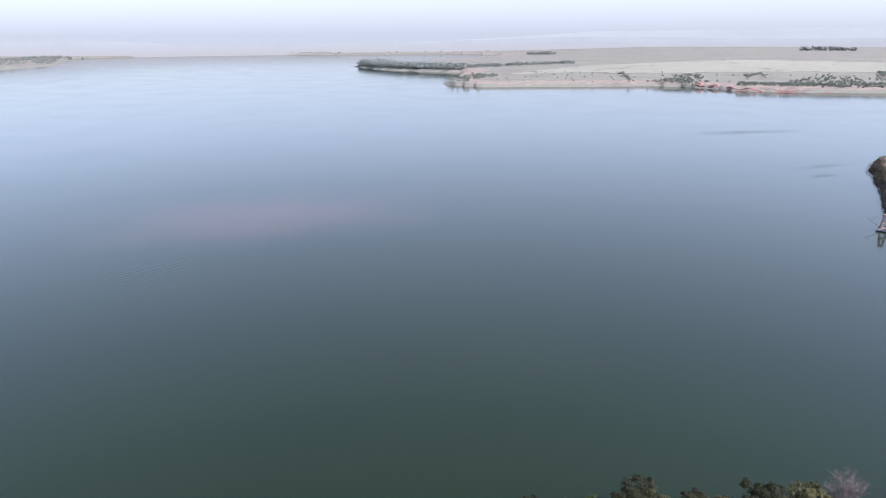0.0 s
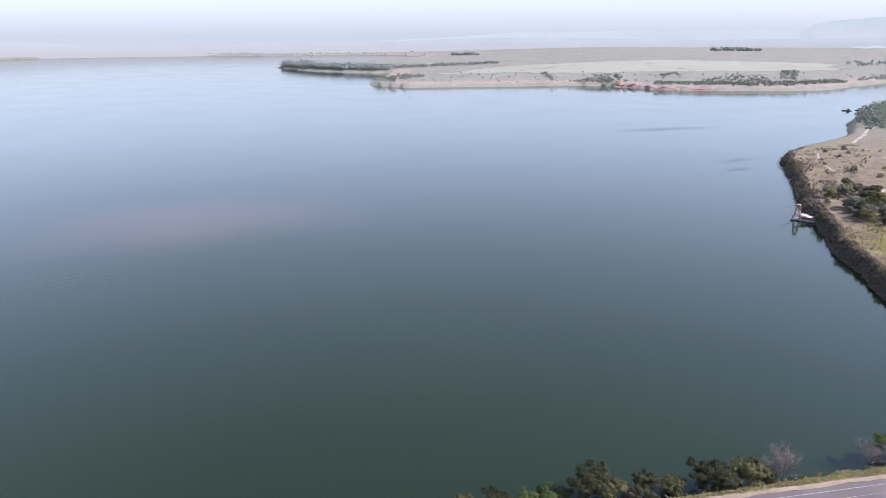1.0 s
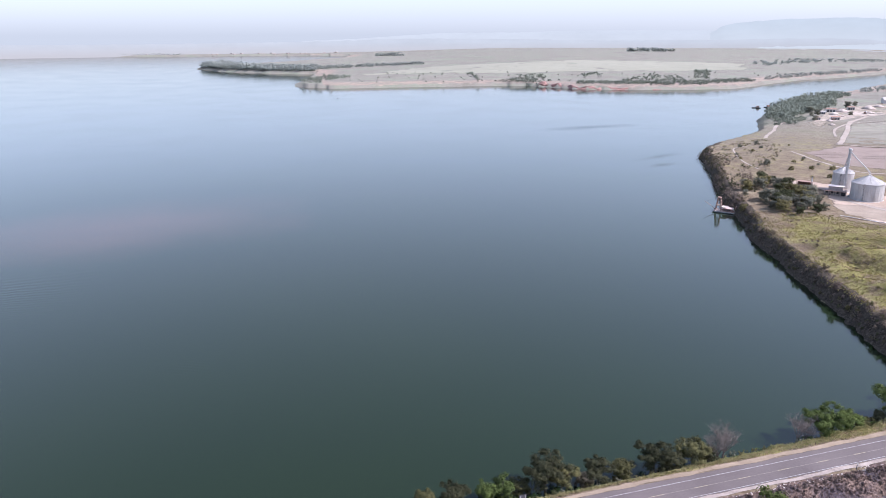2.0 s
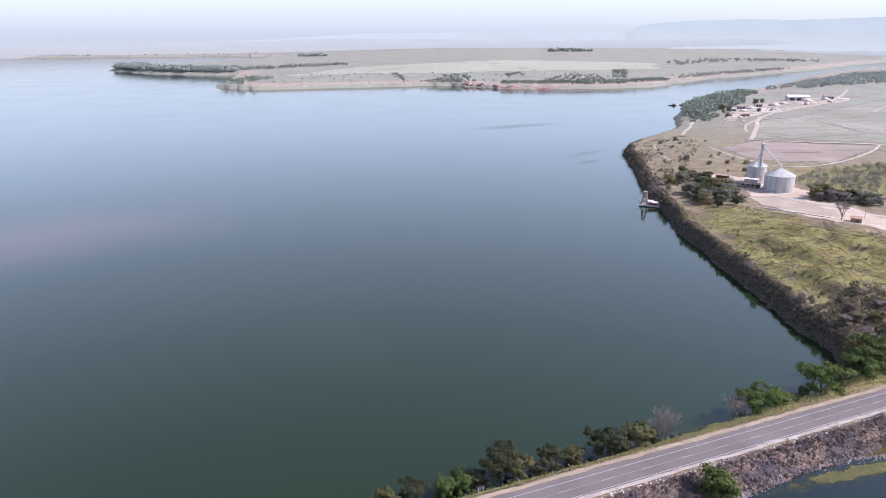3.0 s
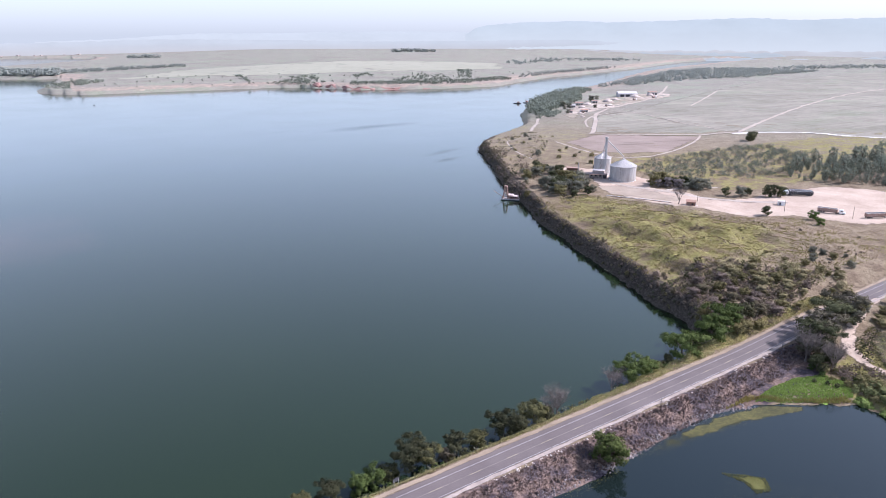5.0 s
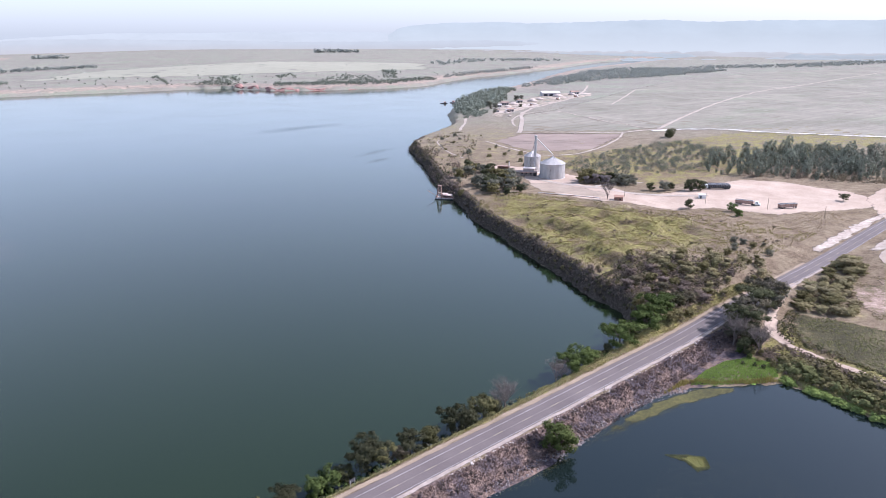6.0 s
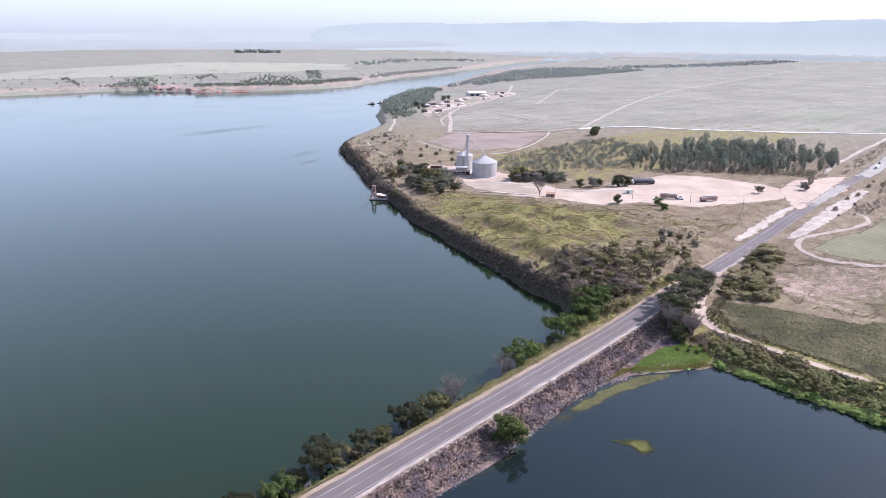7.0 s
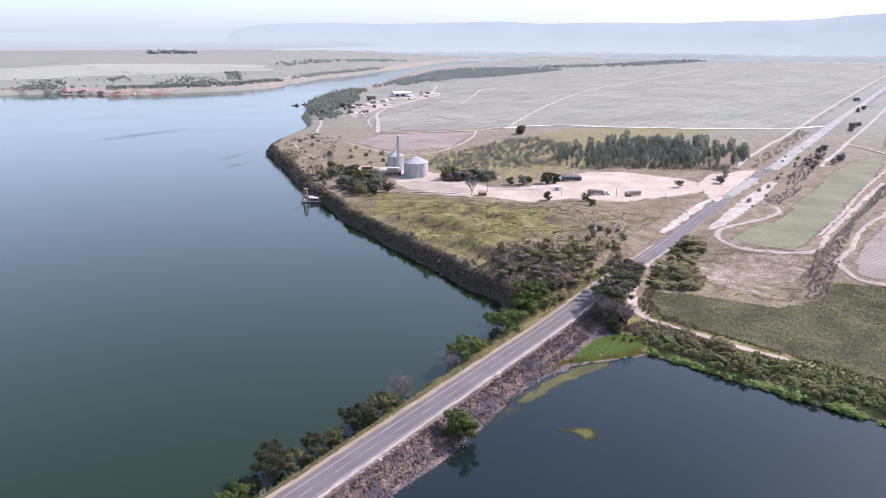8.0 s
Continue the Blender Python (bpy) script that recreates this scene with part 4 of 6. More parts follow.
LEAF = {"S": M_LEAF_DUSK, "D": M_LEAF_DARK, "G": M_LEAF_GREEN, "O": M_LEAF_OLIVE, "Y": M_LEAF_DRY, "B": M_LEAF_DRY, "A": M_LEAF_GREY}
SAY = {"D": "dark grey-green broadleaf tree at the lake edge", "G": "bright green flat-topped tree at the lake edge", "O": "olive-green round tree at the lake edge",
       "Y": "dry brown shrub at the lake edge", "B": "leafless grey tree at the lake edge"}
SHADY = {"D": foliage("leaf_shade", (0.018, 0.021, 0.011), (0.105, 0.10, 0.052)), "O": foliage("leaf_deep_olive", (0.03, 0.031, 0.013), (0.165, 0.15, 0.065)), "G": foliage("leaf_waterside_green", (0.025, 0.04, 0.012), (0.15, 0.185, 0.055))}
for k, (kind, lf, x, y, size) in enumerate(WATERSIDE):
    plant(kind, SHADY.get(lf, LEAF[lf]), k + 3, x, y + 0.4, size * 1.15, "shrub" if kind == "shrub" else "tree", SAY[lf], "shrub" if kind == "shrub" else "tree", "trees along the causeway")
plant("round", foliage("leaf_mid_green", (0.022, 0.034, 0.01), (0.11, 0.13, 0.04)), 2, 95.5, 118.0, 1.7, "tree", "bushy green tree on the stony causeway slope", "tree", wide=1.0)
for k, (kind, lf, x, y, size) in enumerate([("broad", "S", 201, 127, 1.2), ("broad", "D", 208, 129.5, 1.8), ("broad", "S", 217, 132.5, 1.8), ("broad", "D", 227, 135.2, 1.9), ("broad", "S", 237, 137, 1.6), ("broad", "O", 247, 138, 1.35), ("round", "D", 203, 124, 1.2), ("round", "D", 196, 121, 1.1),
                                            ("bare", "B", 197, 126, 1.2), ("bare", "B", 203, 123.5, 1.0), ("round", "D", 204, 121, 1.0), ("shrub", "A", 256, 138, 1.3), ("round", "A", 240, 134, 1.2), ("broad", "A", 204, 126, 1.1), ("bare", "B", 200, 118, 1.3), ("bare", "B", 205, 119.5, 1.2)]):
    plant(kind, LEAF[lf], k + 1, x, y, size, "shrub" if kind == "shrub" else "tree", "dark dense tree beside the road junction" if kind != "bare" else "leafless grey tree beside the road junction", "shrub" if kind == "shrub" else "tree", "trees at the junction")

# shrubs on the bluff over the lake
BLUFF = [(184, 163), (192, 172), (198, 204), (209, 235), (217, 260), (227, 293), (239, 332), (260, 377), (275, 405), (292, 395), (270, 350), (250, 315), (238, 270), (232, 235), (225, 212), (250, 195), (268, 165), (225, 154)]
M_LEAF_DEAD = foliage("leaf_dead_scrub", (0.08, 0.061, 0.051), (0.285, 0.22, 0.178))
M_LEAF_BRAMBLE = foliage("leaf_bramble", (0.054, 0.048, 0.031), (0.23, 0.19, 0.115))
mix = [M_LEAF_DARK, M_LEAF_DEAD, M_LEAF_DEAD, M_LEAF_BRAMBLE, M_LEAF_BRAMBLE, M_LEAF_SCRUB, M_LEAF_OLIVE]
tells = {M_LEAF_DARK: "dark green shrub on the lake bluff", M_LEAF_DEAD: "purple-brown leafless-looking shrub on the lake bluff", M_LEAF_BRAMBLE: "dark brown-green bramble on the lake bluff", M_LEAF_SCRUB: "dull brown scrubby bush on the lake bluff", M_LEAF_OLIVE: "olive shrub on the lake bluff"}
r = random.Random(4)
for k, (x, y) in enumerate(scattered(BLUFF, 110, 3.4, 11, lambda x, y: dry_land(x, y, 1.0, 7.5) & ((shore_distance(x, y) < 5.0 + 4.5 * wavy(x, y, 24, 18)) | ((y < 212) & (wavy(x, y, 22, 28) > -0.3))))):
    lf = r.choice(mix)
    plant("shrub", lf, k, x, y, r.choice([0.45, 0.55, 0.65, 0.85, 1.25]) * r.uniform(0.9, 1.1), "shrub", tells[lf], "shrub", "shrubs on the bluff")
thicket("undergrowth", scattered(BLUFF, 900, 1.2, 12, lambda x, y: dry_land(x, y, 0.8, 8.0) & (((shore_distance(x, y) < 5.2 + 4.5 * wavy(x, y, 24, 18)) & (wavy(x, y, 13, 19) > -0.75)) | (y < 200))), ["shrub"], mix, (0.2, 0.55), "dense dark scrub covering the lake bluff", 61, 1.1)
# larger olive bushes over the corner of the bay
for k, (x, y) in enumerate(scattered([(194, 165), (200, 178), (222, 208), (250, 192), (280, 168), (276, 153), (235, 148), (190, 147)], 60, 3.8, 5, lambda x, y: dry_land(x, y, 2, 8.6))):
    lf = r.choice([M_LEAF_HAY, M_LEAF_FEATHER, M_LEAF_FEATHER, M_LEAF_OLIVE] if x > 230 else [M_LEAF_DEAD, M_LEAF_BRAMBLE, M_LEAF_DEAD, M_LEAF_OLIVE])
    plant("round", lf, k, x, y, r.uniform(0.6, 0.95), "bush", "large feathery olive bush above the road" if x > 230 else "large dark brown bush over the bay corner", "bush", "bushes above the road", wide=1.15)
thicket("roadside_scrub", scattered([(228, 205), (250, 192), (280, 168), (276, 153), (232, 148)], 90, 1.9, 6, lambda x, y: dry_land(x, y, 1, 8.2)), ["shrub"], [M_LEAF_FEATHER, M_LEAF_HAY, M_LEAF_OLIVE, M_LEAF_SCRUB], (0.5, 1.0), "tangled olive scrub above the road", 69)
thicket("roadside_scrub", scattered([(194, 165), (200, 178), (222, 208), (232, 200), (236, 148), (190, 147)], 110, 1.9, 7, lambda x, y: dry_land(x, y, 1, 8.2)), ["shrub"], [M_LEAF_DEAD, M_LEAF_BRAMBLE, M_LEAF_SCRUB], (0.5, 1.0), "tangled dark brown scrub above the bay corner", 169)
# the bank towards the point
POINT = [(262, 385), (300, 415), (335, 470), (372, 535), (395, 590), (375, 608), (352, 568), (328, 522), (302, 474), (284, 440), (266, 412)]
thicket("lakeside_scrub", scattered([(-20, 132), (180, 148), (186, 158), (176, 157), (-20, 138.5)], 170, 1.6, 14, lambda x, y: np.abs(shore_distance(x, y) - 0.6) < 1.6), ["shrub"], [M_LEAF_DARK, M_LEAF_OLIVE, M_LEAF_GREEN, M_LEAF_GREY], (0.3, 0.7), "low leafy scrub at the lake edge", 68, 1.1)
thicket("undergrowth", scattered(POINT, 300, 2.2, 8, lambda x, y: dry_land(x, y, 0.6) & (((shore_distance(x, y) < 9 + 5 * wavy(x, y, 26, 18)) & (wavy(x, y, 17, 19) > -0.3)) | (wavy(x, y, 30, 9) > 0.6))), ["shrub"], mix[:6], (0.7, 1.6), "dense dark scrub along the shore", 62)
for k, (x, y) in enumerate(scattered([(286, 420), (312, 446), (335, 448), (328, 405), (304, 352), (288, 348), (274, 366), (292, 395)], 44, 5.6, 21, lambda x, y: (x < 290) | (x > 312) | (y < 398) | (y > 424))):
    plant("round", r.choice([M_LEAF_DARK, M_LEAF_GREY, M_LEAF_GREY, M_LEAF_OLIVE]), k, x, y, r.uniform(0.85, 1.4), "tree", "dark spreading tree behind the dredge landing", "tree", "trees by the landing")

# eucalyptus grove, scrub and single trees round the yard
for k, (x, y) in enumerate(scattered([(462, 306), (478, 284), (516, 236), (556, 206), (605, 198), (652, 222), (662, 262), (652, 318), (600, 338), (545, 345), (490, 335)], 250, 5.0, 31)):
    plant("eucalypt", M_LEAF_EUC, k, x, y, r.uniform(0.42, 0.8) + 0.35 * float(ease((x - 500) / 40)) * r.random(), "eucalyptus_tree", "tall grey-green eucalyptus tree in a grove", "tree", "eucalyptus grove")
thicket("scrub_woodland", scattered([(372, 383), (426, 424), (503, 432), (560, 438), (600, 420), (585, 375), (556, 352), (500, 335), (451, 324), (415, 345)], 480, 2.8, 33, lambda x, y: wavy(x, y, 30, 26) > -0.5), ["round", "broad", "shrub"], [M_LEAF_GREY, M_LEAF_HAZED, M_LEAF_EUC, M_LEAF_EUC], (0.35, 0.72), "grey-green scrub woodland behind the yard", 63, 1.35, category="trees")
for k, (x, y) in enumerate(scattered([(353, 347), (371, 315), (386, 321), (368, 353)], 20, 4.0, 35)):
    plant("round", r.choice([M_LEAF_DARK, M_LEAF_GREY, M_LEAF_OLIVE, M_LEAF_ASHEN]), k, x, y, r.uniform(0.9, 1.3), "tree", "leafy tree in the clump beside the silos", "tree", "clump beside the silos")
for k, (kind, lf, x, y, size) in enumerate([("round", "D", 374, 299, 1.0), ("round", "A", 380, 292, 1.1), ("round", "D", 387, 292, 1.1), ("round", "D", 396, 281, 1.4), ("round", "D", 402, 277, 1.3), ("broad", "D", 450, 201, 0.8), ("round", "G", 363, 229, 1.0),
                                            ("round", "G", 354, 219, 0.9), ("round", "D", 350, 251, 1.0), ("eucalypt", "A", 506, 187, 0.6), ("bare", "B", 325, 297, 1.5), ("round", "D", 620, 460, 1.6), ("round", "D", 612, 455, 1.5)]):
    plant(kind, LEAF[lf], k, x, y, size, "tree", "dark green tree beside the sandy yard" if kind != "bare" else "leafless grey tree beside a gatehouse", "tree", "trees round the yard")
# scattered bushes on the grassy hill and by the road
MEADOW = [(204, 212), (216, 214), (236, 200), (262, 185), (300, 168), (318, 168), (380, 175), (440, 180), (420, 190), (372, 205), (362, 238), (335, 252), (318, 284), (306, 318), (296, 350), (284, 362), (262, 372), (248, 345), (234, 300), (222, 262)]
HILL = [(232, 240), (262, 195), (300, 175), (350, 185), (365, 215), (330, 250), (305, 300), (270, 330), (245, 290)]
for k, (x, y) in enumerate(scattered(HILL, 22, 7.0, 41, lambda x, y: dry_land(x, y, 12, 12))):
    lf = r.choice([M_LEAF_DEAD, M_LEAF_SCRUB, M_LEAF_BRAMBLE])
    plant("shrub", lf, k, x, y, r.uniform(0.3, 0.7), "shrub", "low dry brown shrub on the grassy hill", "shrub", "shrubs on the hill", wide=1.4)
thicket("hill_scrub", scattered(MEADOW, 240, 1.5, 47, lambda x, y: dry_land(x, y, 7, 12) & (wavy(x, y, 26, 10) > 0.42) & (x < 335)), ["shrub"], [M_LEAF_SCRUB, M_LEAF_DEAD, M_LEAF_OLIVE], (0.12, 0.36), "low brown scrub in patches on the hill", 70, 1.6)
for k, (x, y) in enumerate(scattered([(272, 160), (300, 160), (318, 172), (300, 190), (270, 190)], 14, 4.5, 42)):
    plant("round", r.choice([M_LEAF_OLIVE, M_LEAF_GREY]), k, x, y, r.uniform(0.5, 0.95), "bush", "grey-green bush above the road cut", "bush", "bushes above the road")
for k, (x, y) in enumerate(scattered([(250, 130), (275, 138), (306, 141), (322, 142), (316, 130), (300, 127), (282, 122), (262, 108), (252, 114)], 34, 4.2, 43, lambda x, y: dry_land(x, y, 1, 8))):
    lf = r.choice([M_LEAF_HAY, M_LEAF_FEATHER, M_LEAF_FEATHER, M_LEAF_OLIVE])
    plant("round", lf, k, x, y, r.uniform(0.7, 1.15), "bush", "feathery olive bush between the road and the field", "bush", "bushes by the road", wide=1.3)
thicket("hedgerow", scattered([(278, 69), (300, 75), (338, 81), (387, 81), (560, 88), (560, 80), (422, 80), (358, 72), (293, 64)], 300, 1.5, 44), ["shrub"], [M_LEAF_ASHEN, M_LEAF_ASHEN, M_LEAF_HAZED], (0.2, 0.48), "grey-purple scrubby hedgerow between fields", 64, 1.5)
for k, (x, y) in enumerate(scattered([(400, 135), (470, 141), (560, 147), (720, 170), (730, 178), (640, 172), (520, 160), (420, 146)], 16, 6.5, 45, lambda x, y: dry_land(x, y, 1, 9))):
    plant("shrub", r.choice([M_LEAF_HAZED, M_LEAF_ASHEN, M_LEAF_HAY]), k, x, y, r.uniform(0.6, 1.1), "bush", "pale grey-green roadside bush", "bush", "roadside bushes")
for k, (x, y) in enumerate([(640, 140), (655, 138), (668, 141), (700, 166), (1180, 226), (1210, 224), (1160, 222)]):
    plant("round", M_LEAF_ASHEN, k, x, y, r.uniform(0.8, 1.1), "tree", "dusty grey-brown tree beside the far road", "tree", "far roadside trees")

# grass mounds and shrubs along the pond
for k in range(120):
    y = 103 - k * 1.08
    swell = float(wavy(np.array(188.0), np.array(y), 17, 31) + 0.5 * wavy(np.array(188.0), np.array(y), 7, 32))
    if swell > -0.55:
        plant("grassclump", M_LEAF_LUSH, k, 189.2 + r.uniform(-0.7, 1.6) + 0.6 * swell, y, 0.72 + 0.35 * swell + r.uniform(-0.1, 0.15), "grass_clump", "bright green mound of tall waterside grass", "grass", "grass mounds on the pond edge", 0.0, 1.35)
for k, (x, y) in enumerate(scattered([(192.5, 104), (206, 108), (208.5, 86), (207.5, 56), (208, 0), (193.5, 0), (193, 60)], 90, 3.0, 50)):
    lf = r.choice([M_LEAF_MOUND, M_LEAF_MOUND, M_LEAF_OLIVE] if x < 203 or y < 60 else [M_LEAF_OLIVE, M_LEAF_BRAMBLE])
    plant("grassclump", lf, k, x, y, r.uniform(0.85, 1.45), "shrub", "rounded dull green shrub on the pond bank", "shrub", "shrubs on the pond bank", wide=1.15)
thicket("bank_scrub", scattered([(192, 104), (206, 114), (210, 106), (209.5, 90), (208.5, 60), (209, 0), (193, 0), (192, 60)], 520, 1.2, 51, lambda x, y: wavy(x, y, 9, 14) > -0.9), ["shrub"], [M_LEAF_OLIVE, M_LEAF_MOUND, M_LEAF_SCRUB], (0.15, 0.38), "low green scrub on the pond bank", 65, 1.4)
for k, (x, y) in enumerate(scattered([(186, 118), (196, 124), (206, 119), (204, 108), (192, 106)], 14, 2.6, 52)):
    plant("shrub", r.choice([M_LEAF_GREEN, M_LEAF_DARK, M_LEAF_OLIVE]), k, x, y, r.uniform(0.5, 0.9), "shrub", "leafy green shrub behind the marsh", "shrub", "shrubs on the pond bank")
thicket("slope_brush", beside_road(330, 6.3, 14.5, 0, 205, -1, 9), ["shrub"], [M_LEAF_SLOPE, M_LEAF_SLOPE, M_LEAF_SLOPE, M_LEAF_DEAD], (0.1, 0.28), "dead purple-brown brush on the stony causeway slope", 171, 1.5)
thicket("dead_scrub", scattered([(200, 118), (213, 114), (212, 96), (209, 84), (205, 86), (203, 98), (197, 110)], 220, 1.1, 53, lambda x, y: wavy(x, y, 9, 15) > -0.5), ["shrub"], [M_LEAF_DEAD, M_LEAF_DEAD, M_LEAF_BRAMBLE], (0.25, 0.55), "purple-brown dead scrub below the drive", 71, 1.4)
# brush along the crop edge, the far road and the right-hand fields
thicket("field_edge_weeds", scattered([(216.8, 98), (218.5, 98), (218, 60), (217, 0), (208, 0), (209, 50), (213.5, 53), (216.5, 57)], 260, 1.0, 154), ["shrub"], [M_LEAF_MOUND, M_LEAF_OLIVE, M_LEAF_BRAMBLE], (0.12, 0.34), "low tangled weeds between the drive and the crop", 172, 1.6)
thicket("field_edge_weeds", scattered([(216, 116), (222, 122), (230, 126), (246, 129), (244, 125), (230, 120), (222, 112), (220, 96), (217.5, 96)], 70, 1.3, 54), ["shrub"], [M_LEAF_OLIVE, M_LEAF_DARK, M_LEAF_SCRUB], (0.3, 0.6), "dark weeds along the edge of the crop", 72, 1.3)
thicket("roadside_brush", scattered([(430, 133), (455, 141), (500, 144), (545, 149), (600, 160), (720, 172), (720, 162), (640, 150), (560, 140), (500, 130), (445, 128)], 170, 2.6, 55, lambda x, y: wavy(x, y, 40, 16) > -0.35), ["shrub"], [M_LEAF_ASHEN, M_LEAF_ASHEN, M_LEAF_HAZED], (0.25, 0.65), "pale brown and grey brush along the road", 73, 1.3)
for k, (x, y, size) in enumerate([(674, 140, 1.3), (927, 183, 1.6), (964, 184, 1.7), (905, 180, 1.4), (945, 187, 1.5), (713, 164.5, 1.2), (1384, 270, 1.8), (1400, 268, 1.6), (611, 154, 1.2), (650, 154.5, 1.3), (620, 150, 1.1), (600, 147, 1.0), (632, 157, 1.2), (485, 183, 1.2)]):
    plant("round", M_LEAF_ASHEN, k, x, y, size * 0.75, "tree", "dusty grey-brown tree beside the far road", "tree", "far roadside trees")
thicket("roadside_brush", scattered([(570, 187), (650, 203), (760, 216), (860, 226), (860, 214), (760, 203), (650, 190)], 90, 3.5, 56), ["shrub"], [M_LEAF_GREY, M_LEAF_HAY, M_LEAF_DRY], (0.4, 1.0), "low dusty brush between the road and a track", 74, 1.5)
# tall brush by the grove and shrubs on the open field towards the point
thicket("grove_edge", scattered([(478, 286), (500, 258), (520, 222), (552, 190), (560, 196), (540, 235), (510, 275), (490, 300)], 90, 2.8, 57), ["shrub", "round"], [M_LEAF_SCRUB, M_LEAF_DRY, M_LEAF_GREY], (0.6, 1.1), "brown undergrowth at the foot of the grove", 75)
for k, (x, y) in enumerate(scattered([(330, 440), (372, 400), (420, 440), (426, 520), (470, 610), (420, 610), (395, 585), (345, 490)], 18, 8.0, 58, lambda x, y: wavy(x, y, 45, 17) > -0.4)):
    plant("shrub", r.choice([M_LEAF_GREY, M_LEAF_FEATHER, M_LEAF_OLIVE]), k, x, y, r.uniform(0.6, 1.2), "shrub", "dull olive shrub on the grassy field above the point", "shrub", "shrubs above the point", wide=1.3)


thicket("point_scrub", scattered([(280, 372), (300, 352), (330, 400), (350, 470), (430, 560), (470, 620), (450, 645), (400, 610), (360, 545), (310, 455)], 420, 2.0, 59, lambda x, y: dry_land(x, y, 6, 9) & (wavy(x, y, 34, 27) + 0.5 * wavy(x, y, 12, 29) > 0.25)), ["shrub"], [M_LEAF_OLIVE, M_LEAF_SCRUB, M_LEAF_GREY, M_LEAF_FEATHER], (0.2, 0.6), "low brown and olive scrub above the point", 76, 1.5)

# ---- causeway, marsh and pond details ----
def tufts(name, places, height, blades, width, leaf, label, seed, category="grass"):
    """Grass tufts: each a few upright blades."""
    r = np.random.RandomState(seed)
    P = np.repeat(np.array([(x, y, max(float(z), -0.05)) for (x, y), z in zip(places, ground([q[0] for q in places], [q[1] for q in places]))]), blades, 0)
    n = len(P)
    a, s = r.uniform(0, 6.28, n), height * r.uniform(0.5, 1.3, n)
    lean = np.stack([np.cos(a), np.sin(a), np.zeros(n)], -1) * (s * r.uniform(0.15, 0.6, n))[:, None]
    side = np.stack([-np.sin(a), np.cos(a), np.zeros(n)], -1) * (width * r.uniform(0.6, 1.4, n))[:, None]
    foot = P + np.stack([r.normal(0, height * 0.25, n), r.normal(0, height * 0.25, n), np.full(n, -0.05)], -1)
    tip = foot + lean + np.stack([np.zeros(n), np.zeros(n), s], -1)
    V = np.stack([foot - side, foot + side, tip + side * 0.35, tip - side * 0.35], 1).reshape(-1, 3)
    return tagged(new(name, leaf_mesh(name, V, leaf)), label, category, kind="stuff")


tufts("verge_grass", beside_road(5200, 7.2, 12.6, -20, 250, 1, 1), 0.38, 6, 0.10, M_GRASS_GREEN, "green and straw grass on the road verge", 1)
tufts("verge_grass", beside_road(2600, 6.6, 10.0, -20, 250, 1, 2), 0.3, 6, 0.10, M_GRASS_DRY, "dry straw grass on the road verge", 2)
tufts("verge_grass", beside_road(900, 9.5, 13.0, -20, 180, 1, 3), 0.6, 8, 0.10, M_GRASS_GREEN, "tall grass at the lake edge", 3)
tufts("dead_grass", beside_road(9000, 5.8, 15.0, -20, 200, -1, 4), 0.3, 5, 0.08, foliage("dead_stalks", (0.11, 0.076, 0.064), (0.29, 0.21, 0.175)), "burnt and dead grass on the stony slope", 4)
tufts("dead_grass", beside_road(420, 6.5, 15.0, 88, 205, -1, 5), 0.45, 7, 0.08, foliage("charred_stalks", (0.05, 0.04, 0.042), (0.115, 0.09, 0.092)), "charred scrub on the stony slope", 5)
tufts("hill_grass", scattered(MEADOW, 7000, 0.4, 71, lambda x, y: dry_land(x, y, 4, 9) & (wavy(x, y, 30, 21) + 0.5 * wavy(x, y, 11, 22) > -0.25) & (wavy(x, y, 7, 23) < 0.9) & (x < 345 + 20 * wavy(x, y, 25, 24))), 0.4, 6, 0.15, foliage("grass_hill", (0.17, 0.15, 0.055), (0.40, 0.345, 0.135)), "rank yellow-green grass on the hill", 6)
tufts("hill_grass", scattered(MEADOW, 6000, 0.4, 72, lambda x, y: dry_land(x, y, 4, 9) & (wavy(x, y, 30, 21) < 0.5)), 0.35, 5, 0.13, foliage("grass_tawny", (0.20, 0.145, 0.085), (0.42, 0.325, 0.195)), "dry tawny grass on the hill", 7)
tufts("plot_weeds", scattered([(262, 100), (280, 122), (302, 128), (330, 118), (334, 98), (336, 80), (303, 74), (272, 72)], 1500, 0.5, 78, lambda x, y: wavy(x, y, 15, 33) > 0.05), 0.3, 6, 0.16, foliage("plot_weed", (0.14, 0.12, 0.06), (0.33, 0.28, 0.15)), "dry and olive weeds on the bare plot", 16, "weeds")
r = np.random.RandomState(15)
CROP = [(229, 121), (246, 126), (254, 104), (262, 77), (283, 67), (305, 67), (312, 46), (311, 10), (260, -40), (214, -40), (214, 28), (217, 55), (217, 73), (219, 90), (220, 108)]
rows_ = [(217 + k * 1.3 + 0.25 * (j * 0.75 - 60) + r.normal(0, 0.5), 120 - j * 0.9 + r.normal(0, 0.6)) for k in range(76) for j in range(170)]
rows_ = [q for q in rows_ if inside(*q, CROP) and r.rand() < 0.45 + 0.35 * wavy(np.array(q[0]), np.array(q[1]), 17, 9)]
zs = ground([q[0] for q in rows_], [q[1] for q in rows_])
V = leaves(r, np.array([(x, y, z + 0.3) for (x, y), z in zip(rows_, zs)]), r.uniform(0.3, 0.95, len(rows_)), 11, 0.24, 0.55, 0.9)
tagged(new("crop_plants", leaf_mesh("crop_plants", V, foliage("crop_leaf", (0.065, 0.074, 0.03), (0.30, 0.295, 0.13)))), "low green crop plants and weeds in rows", "crop", kind="stuff")


